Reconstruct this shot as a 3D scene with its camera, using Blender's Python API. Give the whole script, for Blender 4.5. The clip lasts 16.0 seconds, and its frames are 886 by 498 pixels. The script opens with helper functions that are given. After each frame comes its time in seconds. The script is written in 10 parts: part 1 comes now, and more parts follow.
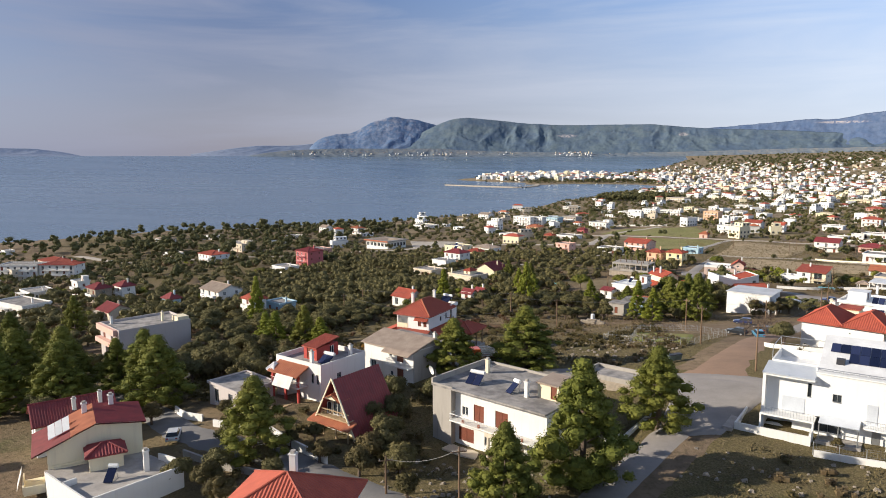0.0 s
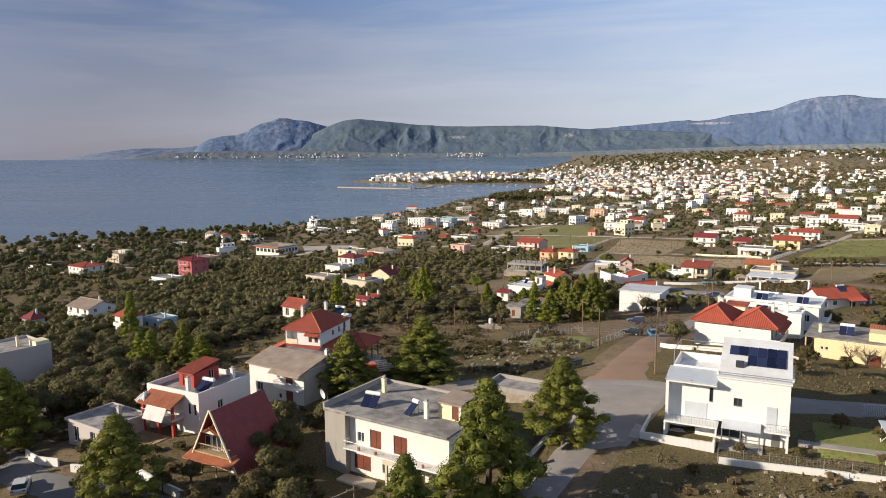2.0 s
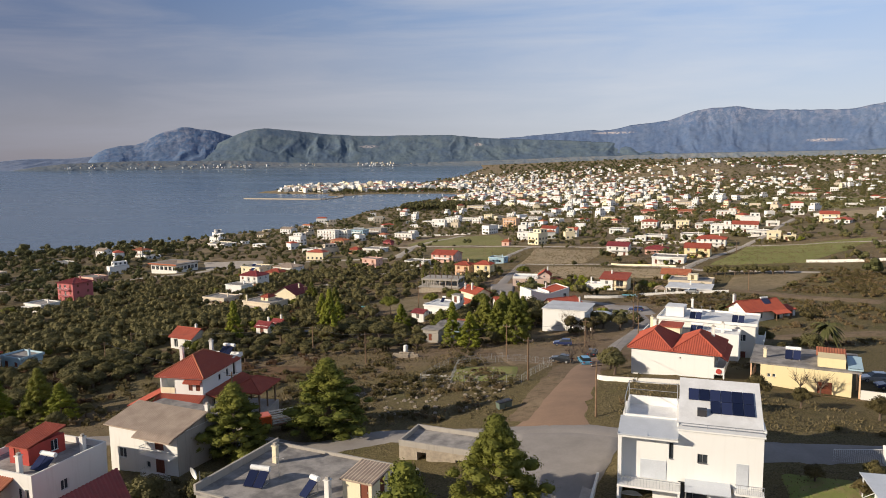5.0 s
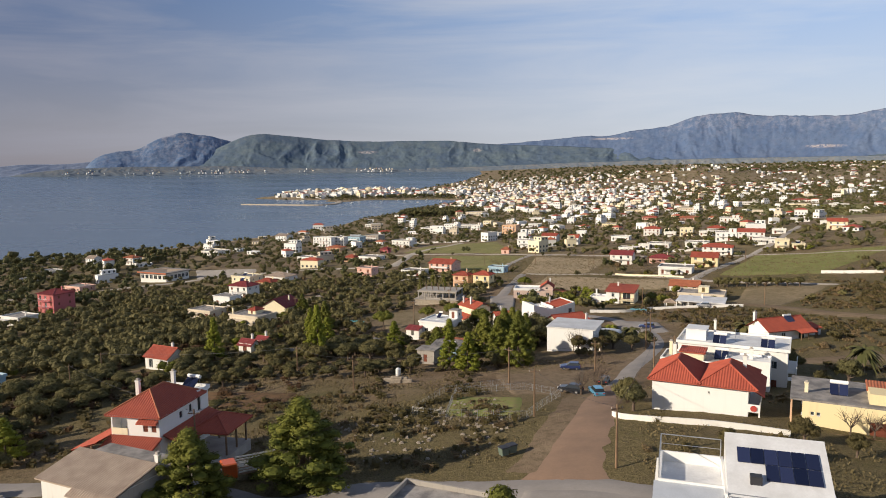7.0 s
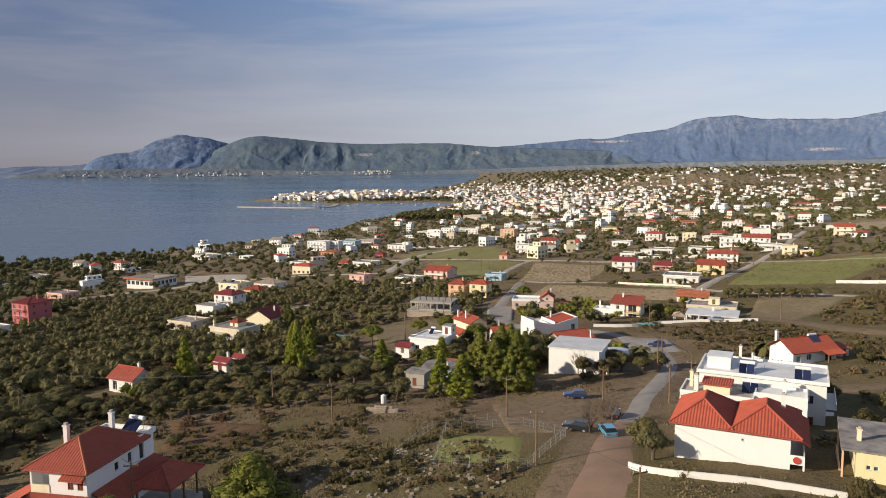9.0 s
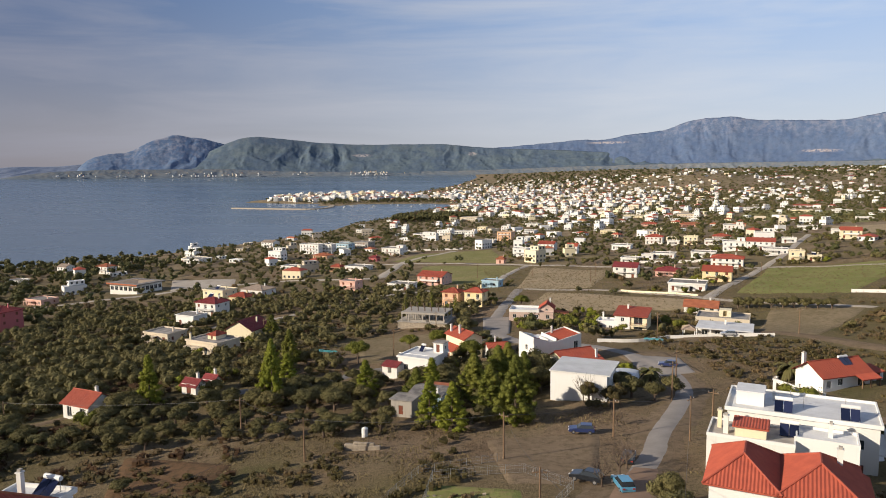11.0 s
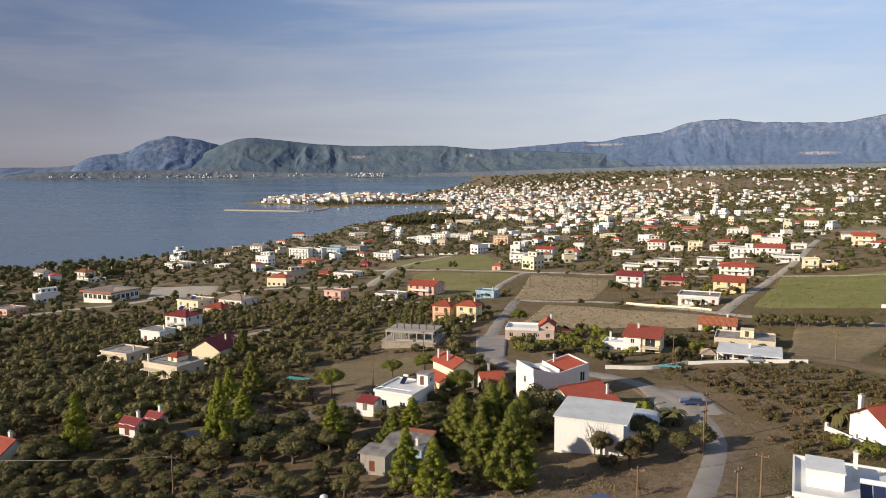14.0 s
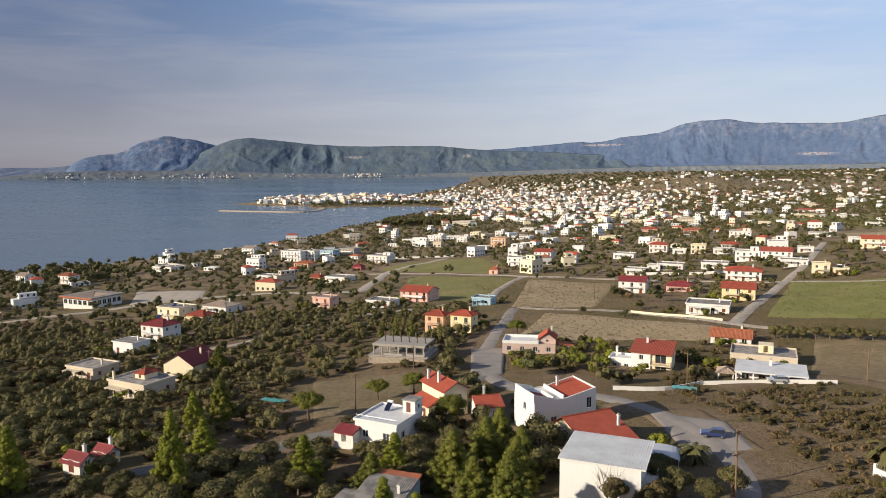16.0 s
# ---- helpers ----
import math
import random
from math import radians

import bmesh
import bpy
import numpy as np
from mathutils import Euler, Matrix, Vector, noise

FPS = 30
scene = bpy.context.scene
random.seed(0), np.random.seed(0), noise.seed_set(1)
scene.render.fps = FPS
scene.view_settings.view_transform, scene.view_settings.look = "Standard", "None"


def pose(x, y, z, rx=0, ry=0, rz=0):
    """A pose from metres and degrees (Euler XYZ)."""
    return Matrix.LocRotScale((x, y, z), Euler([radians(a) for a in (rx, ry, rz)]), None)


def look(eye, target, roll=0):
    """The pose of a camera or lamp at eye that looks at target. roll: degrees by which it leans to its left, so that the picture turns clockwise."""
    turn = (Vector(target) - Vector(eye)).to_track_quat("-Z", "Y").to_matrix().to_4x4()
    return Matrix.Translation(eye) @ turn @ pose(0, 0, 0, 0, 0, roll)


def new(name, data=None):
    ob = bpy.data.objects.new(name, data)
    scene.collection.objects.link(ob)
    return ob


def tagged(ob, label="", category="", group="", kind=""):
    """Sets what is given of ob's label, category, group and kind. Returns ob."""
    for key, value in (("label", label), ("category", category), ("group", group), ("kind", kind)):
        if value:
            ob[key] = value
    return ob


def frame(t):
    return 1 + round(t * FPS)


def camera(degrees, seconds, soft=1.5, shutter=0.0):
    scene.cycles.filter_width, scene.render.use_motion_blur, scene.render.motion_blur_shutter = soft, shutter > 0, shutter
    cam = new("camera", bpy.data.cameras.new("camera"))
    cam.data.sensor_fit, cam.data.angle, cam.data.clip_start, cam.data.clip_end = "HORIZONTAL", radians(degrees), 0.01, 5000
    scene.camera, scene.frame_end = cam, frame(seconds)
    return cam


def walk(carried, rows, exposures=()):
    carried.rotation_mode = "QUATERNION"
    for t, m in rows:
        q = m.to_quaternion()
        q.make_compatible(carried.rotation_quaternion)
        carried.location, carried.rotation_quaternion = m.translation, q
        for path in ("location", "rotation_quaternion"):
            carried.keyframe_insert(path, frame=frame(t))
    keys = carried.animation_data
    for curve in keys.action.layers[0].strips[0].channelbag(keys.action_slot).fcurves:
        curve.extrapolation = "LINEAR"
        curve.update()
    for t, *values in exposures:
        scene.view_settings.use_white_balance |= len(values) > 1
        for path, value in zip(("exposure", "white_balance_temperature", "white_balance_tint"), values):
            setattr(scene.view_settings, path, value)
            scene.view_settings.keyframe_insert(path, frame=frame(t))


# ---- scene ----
cam = camera(64.595, 16.0, soft=0.95)

PATH = [
    (0, (0.00, 0.00, 80.00), (-27.94, 95.11, 66.81), -0.042),
    (0.5, (-0.31, 1.44, 80.07), (-25.03, 97.44, 66.87), -0.114),
    (1, (-0.65, 3.06, 80.15), (-21.47, 99.97, 66.94), -0.219),
    (1.5, (-0.95, 4.80, 80.19), (-18.18, 102.41, 66.98), -0.325),
    (2, (-1.21, 6.87, 80.27), (-14.58, 105.10, 67.20), -0.465),
    (2.5, (-1.57, 9.08, 80.27), (-11.26, 107.78, 67.40), -0.608),
    (3, (-1.88, 11.64, 80.30), (-7.67, 110.67, 67.61), -0.719),
    (3.5, (-2.13, 14.28, 80.35), (-4.27, 113.47, 67.81), -0.817),
    (4, (-2.41, 17.28, 80.44), (-3.53, 116.51, 68.11), -0.825),
    (6.5, (-2.08, 33.87, 80.59), (-3.01, 133.23, 69.32), -0.719),
    (7, (-1.87, 37.53, 80.66), (-2.70, 136.91, 69.57), -0.716),
    (7.5, (-1.56, 41.16, 80.77), (-2.35, 140.55, 69.78), -0.700),
    (8, (-1.13, 45.02, 80.94), (-1.88, 144.42, 70.03), -0.679),
    (8.5, (-0.77, 48.77, 81.03), (-1.46, 148.18, 70.18), -0.658),
    (9, (-0.50, 52.59, 81.09), (-1.09, 152.01, 70.35), -0.602),
    (9.5, (-0.28, 56.22, 81.17), (-0.75, 155.64, 70.48), -0.580),
    (12, (1.70, 76.13, 81.79), (1.70, 175.58, 71.25), -0.518),
    (12.5, (2.15, 79.98, 81.79), (2.19, 179.43, 71.30), -0.497),
    (13, (2.55, 84.02, 81.89), (2.63, 183.47, 71.43), -0.479),
    (13.5, (2.84, 88.02, 81.93), (3.07, 187.47, 71.52), -0.442),
    (14, (3.24, 92.03, 82.01), (3.53, 191.49, 71.61), -0.413),
    (14.5, (3.62, 96.02, 82.07), (4.00, 195.48, 71.67), -0.404),
    (15, (4.03, 100.15, 82.08), (4.48, 199.61, 71.72), -0.382),
    (15.5, (4.48, 104.22, 82.06), (4.99, 203.69, 71.73), -0.370),
    (16, (4.83, 108.38, 82.07), (5.48, 207.85, 71.74), -0.399),
]
walk(cam, [(t, look(eye, target, roll)) for t, eye, target, roll in PATH],
     [(0.0, 0.74, 5960, 8.5), (1.0, 0.66, 6060, 8.8), (2.0, 0.57, 6170, 9), (3.5, 0.41, 6290, 9.5), (9.0, 0.41, 6310, 9.5), (16.0, 0.47, 6310, 9)])

# ---- daylight ----
SUN_DIR = Vector((0.94, 0.34, 0.0)).normalized()      # the way the light travels over the ground
SUN_UP = radians(21)
world = bpy.data.worlds.new("sky")
scene.world = world
world.use_nodes = True
wn, wl = world.node_tree.nodes, world.node_tree.links
wn.clear()
w_out = wn.new("ShaderNodeOutputWorld")
w_bg = wn.new("ShaderNodeBackground")
w_sky = wn.new("ShaderNodeTexSky")
w_sky.sky_type = "NISHITA"
w_sky.sun_disc = False
w_sky.sun_elevation = SUN_UP
w_sky.sun_rotation = math.atan2(-SUN_DIR.x, -SUN_DIR.y)
w_sky.air_density, w_sky.dust_density, w_sky.ozone_density = 1.0, 1.6, 2.0
w_bg.inputs["Strength"].default_value = 0.078
# thin streaks of cirrus, drawn out along the horizon
w_co = wn.new("ShaderNodeTexCoord")
w_map = wn.new("ShaderNodeMapping")
w_map.inputs["Scale"].default_value = (1.3, 1.3, 11.0)
w_map.inputs["Rotation"].default_value = (0.0, radians(5), 0.0)
w_noise = wn.new("ShaderNodeTexNoise")
w_noise.inputs["Scale"].default_value = 1.6
w_noise.inputs["Detail"].default_value = 7.0
w_noise.inputs["Roughness"].default_value = 0.55
w_noise.inputs["Distortion"].default_value = 0.5
w_ramp = wn.new("ShaderNodeMapRange")
w_ramp.inputs["From Min"].default_value = 0.42
w_ramp.inputs["From Max"].default_value = 0.74
w_ramp.inputs["To Max"].default_value = 0.75
w_sep = wn.new("ShaderNodeSeparateXYZ")
wl.new(w_co.outputs["Generated"], w_sep.inputs["Vector"])


def sky_range(value, lo, hi, to=1.0):
    r = wn.new("ShaderNodeMapRange")
    r.interpolation_type = "SMOOTHSTEP"
    for key, v in (("From Min", lo), ("From Max", hi), ("To Max", to)):
        r.inputs[key].default_value = v
    wl.new(value, r.inputs["Value"])
    return r.outputs["Result"]


def sky_mix(fac, a, b):
    x = wn.new("ShaderNodeMix")
    x.data_type = "RGBA"
    for key, v in (("Factor", fac), ("A", a), ("B", b)):
        if isinstance(v, tuple):
            x.inputs[key].default_value = (*v, 1)
        elif isinstance(v, float):
            x.inputs[key].default_value = v
        else:
            wl.new(v, x.inputs[key])
    return x.outputs["Result"]


# hazy veil: dull and rosy low in the west, pale and milky in the east; units of the sky texture
east = sky_range(w_sep.outputs["X"], -0.75, 0.55)
low = sky_mix(east, (2.50, 2.22, 2.56), (6.7, 6.95, 7.5))
high = sky_mix(east, (0.49, 0.86, 2.05), (3.9, 5.4, 8.2))
veil = sky_mix(sky_range(w_sep.outputs["Z"], 0.0, 0.26), low, high)
far_west = wn.new("ShaderNodeMath")
far_west.operation = "MULTIPLY"
far_west.inputs[1].default_value = -1.0
wl.new(w_sep.outputs["X"], far_west.inputs[0])
veil = sky_mix(sky_range(far_west.outputs["Value"], 0.46, 0.80, 0.55), veil, (2.9, 3.3, 4.6))
hazy = sky_mix(0.82, w_sky.outputs["Color"], veil)
hazy = sky_mix(sky_range(w_sep.outputs["Z"], 0.22, 0.70, 0.92), hazy, (0.40, 0.72, 1.6))
wl.new(w_co.outputs["Generated"], w_map.inputs["Vector"])
wl.new(w_map.outputs["Vector"], w_noise.inputs["Vector"])
wl.new(w_noise.outputs["Fac"], w_ramp.inputs["Value"])
cloudy = sky_mix(w_ramp.outputs["Result"], hazy, sky_mix(east, (2.9, 2.85, 3.4), (6.9, 7.1, 7.5)))
wl.new(cloudy, w_bg.inputs["Color"])
wl.new(w_bg.outputs["Background"], w_out.inputs["Surface"])

sun_data = bpy.data.lights.new("sun", "SUN")
sun_data.energy, sun_data.angle, sun_data.color = 4.8, radians(0.6), (1.0, 0.85, 0.66)
sun = new("sun", sun_data)
sun.matrix_world = look((0, 0, 0), (SUN_DIR.x * math.cos(SUN_UP), SUN_DIR.y * math.cos(SUN_UP), -math.sin(SUN_UP)))


# ---- materials ----


def node_mat(name):
    m = bpy.data.materials.new(name)
    m.use_nodes = True
    nt = m.node_tree
    return m, nt, nt.nodes["Principled BSDF"]


def link_noise(nt, vec, scale, detail=4.0, rough=0.6):
    n = nt.nodes.new("ShaderNodeTexNoise")
    n.inputs["Scale"].default_value, n.inputs["Detail"].default_value, n.inputs["Roughness"].default_value = scale, detail, rough
    nt.links.new(vec, n.inputs["Vector"])
    return n.outputs["Fac"]


def spread(nt, value, lo, hi, to_lo=0.0, to_hi=1.0):
    r = nt.nodes.new("ShaderNodeMapRange")
    for key, v in (("From Min", lo), ("From Max", hi), ("To Min", to_lo), ("To Max", to_hi)):
        r.inputs[key].default_value = v
    nt.links.new(value, r.inputs["Value"])
    return r.outputs["Result"]


def mixed(nt, fac, a, b, blend="MIX"):
    x = nt.nodes.new("ShaderNodeMix")
    x.data_type, x.blend_type = "RGBA", blend
    for key, v in (("Factor", fac), ("A", a), ("B", b)):
        if isinstance(v, (tuple, list)):
            x.inputs[key].default_value = (*v, 1) if len(v) == 3 else v
        elif isinstance(v, (int, float)):
            x.inputs[key].default_value = v
        else:
            nt.links.new(v, x.inputs[key])
    return x.outputs["Result"]


def bumped(nt, shader, height, strength=0.3, distance=0.05):
    b = nt.nodes.new("ShaderNodeBump")
    b.inputs["Strength"].default_value, b.inputs["Distance"].default_value = strength, distance
    nt.links.new(height, b.inputs["Height"])
    nt.links.new(b.outputs["Normal"], shader.inputs["Normal"])


def coords(nt, kind="Object"):
    return nt.nodes.new("ShaderNodeTexCoord").outputs[kind]


def rough_mat(name, base, other, rough=0.85, coarse=0.35, fine=6.0, bump=0.3, depth=0.03, metal=0.0, per_object=0.12, lo=0.35, hi=0.7):
    """Two base colours mixed by coarse stains and fine grain, a little lighter or darker from thing to thing."""
    m, nt, s = node_mat(name)
    v = coords(nt)
    stain = spread(nt, link_noise(nt, v, coarse, 5.0), lo, hi)
    grain = link_noise(nt, v, fine, 4.0, 0.7)
    col = mixed(nt, stain, base, other)
    col = mixed(nt, spread(nt, grain, 0.3, 0.75, 0.0, 0.35), col, tuple(c * 0.6 for c in base))
    info = nt.nodes.new("ShaderNodeObjectInfo")
    hsv = nt.nodes.new("ShaderNodeHueSaturation")
    nt.links.new(spread(nt, info.outputs["Random"], 0, 1, 1 - per_object, 1 + per_object), hsv.inputs["Value"])
    nt.links.new(col, hsv.inputs["Color"])
    nt.links.new(hsv.outputs["Color"], s.inputs["Base Color"])
    s.inputs["Roughness"].default_value, s.inputs["Metallic"].default_value = rough, metal
    bumped(nt, s, grain, bump, depth)
    return m


def streaked_mat(name, base, dirt, rough=0.8, amount=0.5):
    """Painted render: rain streaks that run down, faint stains and a fine grain."""
    m, nt, s = node_mat(name)
    v = coords(nt)
    mp = nt.nodes.new("ShaderNodeMapping")
    mp.inputs["Scale"].default_value = (1.6, 1.6, 0.14)
    nt.links.new(v, mp.inputs["Vector"])
    streak = spread(nt, link_noise(nt, mp.outputs["Vector"], 1.2, 6.0, 0.65), 0.52, 0.78, 0.0, amount)
    patch = spread(nt, link_noise(nt, v, 0.35, 4.0), 0.5, 0.75, 0.0, amount * 0.6)
    grain = link_noise(nt, v, 14.0, 3.0)
    col = mixed(nt, streak, base, dirt)
    col = mixed(nt, patch, col, tuple((a + b) / 2 for a, b in zip(base, dirt)))
    col = mixed(nt, spread(nt, grain, 0.3, 0.8, 0.0, 0.12), col, dirt)
    nt.links.new(col, s.inputs["Base Color"])
    s.inputs["Roughness"].default_value = rough
    bumped(nt, s, grain, 0.15, 0.02)
    return m


WHITE = streaked_mat("white_render", (0.71, 0.695, 0.655), (0.46, 0.42, 0.36), amount=0.35)
CLEAN_WHITE = streaked_mat("fresh_white_render", (0.74, 0.735, 0.71), (0.55, 0.53, 0.49), amount=0.2)
CREAM = streaked_mat("cream_render", (0.74, 0.66, 0.46), (0.45, 0.38, 0.28), amount=0.35)
YELLOW = streaked_mat("yellow_render", (0.74, 0.62, 0.36), (0.50, 0.41, 0.25), amount=0.3)
BEIGE = streaked_mat("beige_render", (0.60, 0.52, 0.40), (0.36, 0.30, 0.24), amount=0.4)
PALE_PINK = rough_mat("pale_pink_render", (0.62, 0.47, 0.40), (0.50, 0.38, 0.32), rough=0.9, coarse=0.5, fine=4.0, bump=0.15)
PINK = streaked_mat("salmon_render", (0.66, 0.42, 0.34), (0.42, 0.24, 0.19), amount=0.35)
CRIMSON = streaked_mat("crimson_render", (0.46, 0.13, 0.13), (0.30, 0.08, 0.08), amount=0.4)
ORANGE = streaked_mat("orange_render", (0.66, 0.43, 0.27), (0.42, 0.22, 0.12), amount=0.35)
BLUE = streaked_mat("pale_blue_render", (0.36, 0.50, 0.58), (0.24, 0.32, 0.38), amount=0.35)
LILAC = streaked_mat("greyish_lilac_render", (0.46, 0.415, 0.395), (0.34, 0.30, 0.28), amount=0.3)
CEMENT = streaked_mat("bare_cement", (0.36, 0.33, 0.29), (0.17, 0.16, 0.15), rough=0.9, amount=0.6)
ROOF_SLAB = rough_mat("weathered_roof_slab", (0.34, 0.315, 0.29), (0.15, 0.14, 0.135), rough=0.92, coarse=0.55, fine=5.0, lo=0.38, hi=0.62)
WHITE_ROOF = rough_mat("white_coated_roof", (0.72, 0.73, 0.74), (0.55, 0.55, 0.55), rough=0.6, coarse=0.4, fine=4.0, bump=0.1)
TILE_RED = rough_mat("red_clay_tile", (0.40, 0.085, 0.045), (0.30, 0.06, 0.035), rough=0.75, coarse=0.8, fine=7.0, bump=0.5)
TILE_DARK = rough_mat("dark_red_tile", (0.26, 0.040, 0.040), (0.17, 0.030, 0.030), rough=0.6, coarse=0.8, fine=7.0, bump=0.5)
TILE_MID = rough_mat("terracotta_tile", (0.44, 0.15, 0.07), (0.29, 0.09, 0.045), rough=0.8, coarse=0.7, fine=7.0, bump=0.5)
TILE_BROWN = rough_mat("faded_brown_tile", (0.42, 0.33, 0.25), (0.29, 0.22, 0.17), rough=0.85, coarse=0.6, fine=7.0, bump=0.5)
SHUTTER = rough_mat("brown_shutter", (0.20, 0.055, 0.028), (0.13, 0.04, 0.02), rough=0.55, coarse=1.0, fine=9.0, bump=0.2)
REDPAINT = rough_mat("red_paint", (0.42, 0.05, 0.035), (0.30, 0.04, 0.03), rough=0.7, coarse=0.7, fine=8.0, bump=0.1)
WOOD = rough_mat("weathered_wood", (0.22, 0.14, 0.08), (0.12, 0.075, 0.045), rough=0.85, coarse=1.0, fine=12.0)
PALE_WOOD = rough_mat("pale_wood", (0.45, 0.33, 0.19), (0.30, 0.21, 0.12), rough=0.8, coarse=1.0, fine=12.0)
METAL = rough_mat("galvanised_metal", (0.50, 0.51, 0.52), (0.36, 0.37, 0.38), rough=0.42, coarse=1.0, fine=9.0, metal=0.8, bump=0.1)
GREY_METAL = rough_mat("blue_grey_sheet", (0.60, 0.63, 0.67), (0.50, 0.53, 0.57), rough=0.5, coarse=0.5, fine=9.0, metal=0.15, bump=0.05)
WHITE_PAINT = rough_mat("white_paint", (0.80, 0.80, 0.78), (0.70, 0.70, 0.68), rough=0.45, coarse=1.2, fine=9.0, bump=0.05)
DARK = rough_mat("dark_plastic", (0.025, 0.025, 0.03), (0.04, 0.04, 0.045), rough=0.5, bump=0.1)
FABRIC = rough_mat("pale_canvas", (0.68, 0.66, 0.62), (0.55, 0.53, 0.50), rough=0.9, coarse=0.8, fine=20.0)
STONE = rough_mat("rubble_stone", (0.40, 0.34, 0.26), (0.24, 0.20, 0.16), rough=0.95, coarse=1.5, fine=5.0, bump=0.8, depth=0.1)
ASPHALT = rough_mat("worn_asphalt", (0.15, 0.143, 0.138), (0.21, 0.20, 0.19), rough=0.92, coarse=0.22, fine=4.0, bump=0.3)
DIRT_ROAD = rough_mat("ochre_dirt_road", (0.27, 0.175, 0.115), (0.20, 0.13, 0.09), rough=0.98, coarse=0.25, fine=3.0, bump=0.4, per_object=0.0)
PALE_ROAD = rough_mat("pale_concrete_road", (0.29, 0.265, 0.245), (0.21, 0.19, 0.175), rough=0.95, coarse=0.22, fine=3.0, bump=0.3, per_object=0.0)
# PALE_ROAD lightened for the far lanes; their extra brightness sits in the colour
LANE = rough_mat("brightened_pale_lane", (0.44, 0.39, 0.33), (0.31, 0.27, 0.225), rough=0.97, coarse=0.2, fine=2.5, bump=0.3, per_object=0.0)
PAVING = rough_mat("concrete_paving", (0.42, 0.38, 0.34), (0.26, 0.24, 0.215), rough=0.95, coarse=0.5, fine=4.0, bump=0.3)
BARK = rough_mat("bark", (0.10, 0.07, 0.05), (0.16, 0.12, 0.09), rough=0.95, coarse=1.5, fine=12.0, bump=0.7)


def glass_mat(name, tint, rough=0.06):
    m, nt, s = node_mat(name)
    v = coords(nt)
    info = nt.nodes.new("ShaderNodeObjectInfo")
    col = mixed(nt, spread(nt, info.outputs["Random"], 0, 1), tint, tuple(min(1, c * 2.6 + 0.01) for c in tint))
    nt.links.new(col, s.inputs["Base Color"])
    s.inputs["Roughness"].default_value = rough
    s.inputs["IOR"].default_value = 1.5
    bumped(nt, s, link_noise(nt, v, 0.7, 2.0), 0.04, 0.05)
    return m


PANE = glass_mat("window_pane", (0.020, 0.024, 0.028))
SOLAR = glass_mat("solar_cells", (0.006, 0.009, 0.028), 0.16)


def leaf_mat(name, dark, light, yellow):
    """Foliage: every clump has its own tone between dark and light; light shines a little through it."""
    m, nt, s = node_mat(name)
    geo = nt.nodes.new("ShaderNodeNewGeometry")
    info = nt.nodes.new("ShaderNodeObjectInfo")
    col = mixed(nt, spread(nt, geo.outputs["Random Per Island"], 0, 1, 0.22, 0.85), dark, light)
    col = mixed(nt, spread(nt, info.outputs["Random"], 0.0, 1.0, 0.0, 0.5), col, yellow)
    patch = link_noise(nt, geo.outputs["Position"], 0.16, 4.0, 0.65)
    col = mixed(nt, spread(nt, patch, 0.36, 0.52, 0.4, 0.0), col, tuple(c * 0.55 for c in dark))
    col = mixed(nt, spread(nt, patch, 0.50, 0.68, 0.0, 0.6), col, yellow)
    nt.links.new(col, s.inputs["Base Color"])
    s.inputs["Roughness"].default_value = 0.75
    s.inputs["Specular IOR Level"].default_value = 0.2
    tr = nt.nodes.new("ShaderNodeBsdfTranslucent")
    nt.links.new(col, tr.inputs["Color"])
    mx = nt.nodes.new("ShaderNodeMixShader")
    mx.inputs["Fac"].default_value = 0.12
    nt.links.new(s.outputs["BSDF"], mx.inputs[1])
    nt.links.new(tr.outputs["BSDF"], mx.inputs[2])
    nt.links.new(mx.outputs["Shader"], nt.nodes["Material Output"].inputs["Surface"])
    return m


PINE_LEAF = leaf_mat("pine_needles", (0.050, 0.066, 0.012), (0.190, 0.205, 0.034), (0.20, 0.19, 0.035))
LIGHT_PINE_LEAF = leaf_mat("light_pine_needles", (0.095, 0.120, 0.014), (0.26, 0.285, 0.036), (0.25, 0.25, 0.03))
OLIVE_LEAF = leaf_mat("olive_leaves", (0.052, 0.051, 0.019), (0.178, 0.165, 0.071), (0.163, 0.134, 0.051))
SHRUB_LEAF = leaf_mat("shrub_leaves", (0.032, 0.031, 0.011), (0.145, 0.127, 0.048), (0.14, 0.10, 0.045))
DRY_LEAF = leaf_mat("dry_scrub", (0.095, 0.070, 0.038), (0.22, 0.165, 0.085), (0.17, 0.115, 0.06))
RUSSET_LEAF = leaf_mat("russet_heath", (0.050, 0.028, 0.016), (0.135, 0.082, 0.045), (0.13, 0.075, 0.035))
AUTUMN_LEAF = leaf_mat("autumn_leaves", (0.20, 0.10, 0.015), (0.42, 0.24, 0.03), (0.36, 0.18, 0.03))
FAR_LEAF = leaf_mat("dusky_tree_leaves", (0.046, 0.054, 0.020), (0.130, 0.132, 0.050), (0.135, 0.118, 0.050))
PALM_LEAF = leaf_mat("palm_fronds", (0.05, 0.06, 0.02), (0.12, 0.12, 0.045), (0.13, 0.11, 0.045))
GRASS_LEAF = leaf_mat("grass_blades", (0.095, 0.080, 0.034), (0.18, 0.145, 0.068), (0.20, 0.15, 0.078))

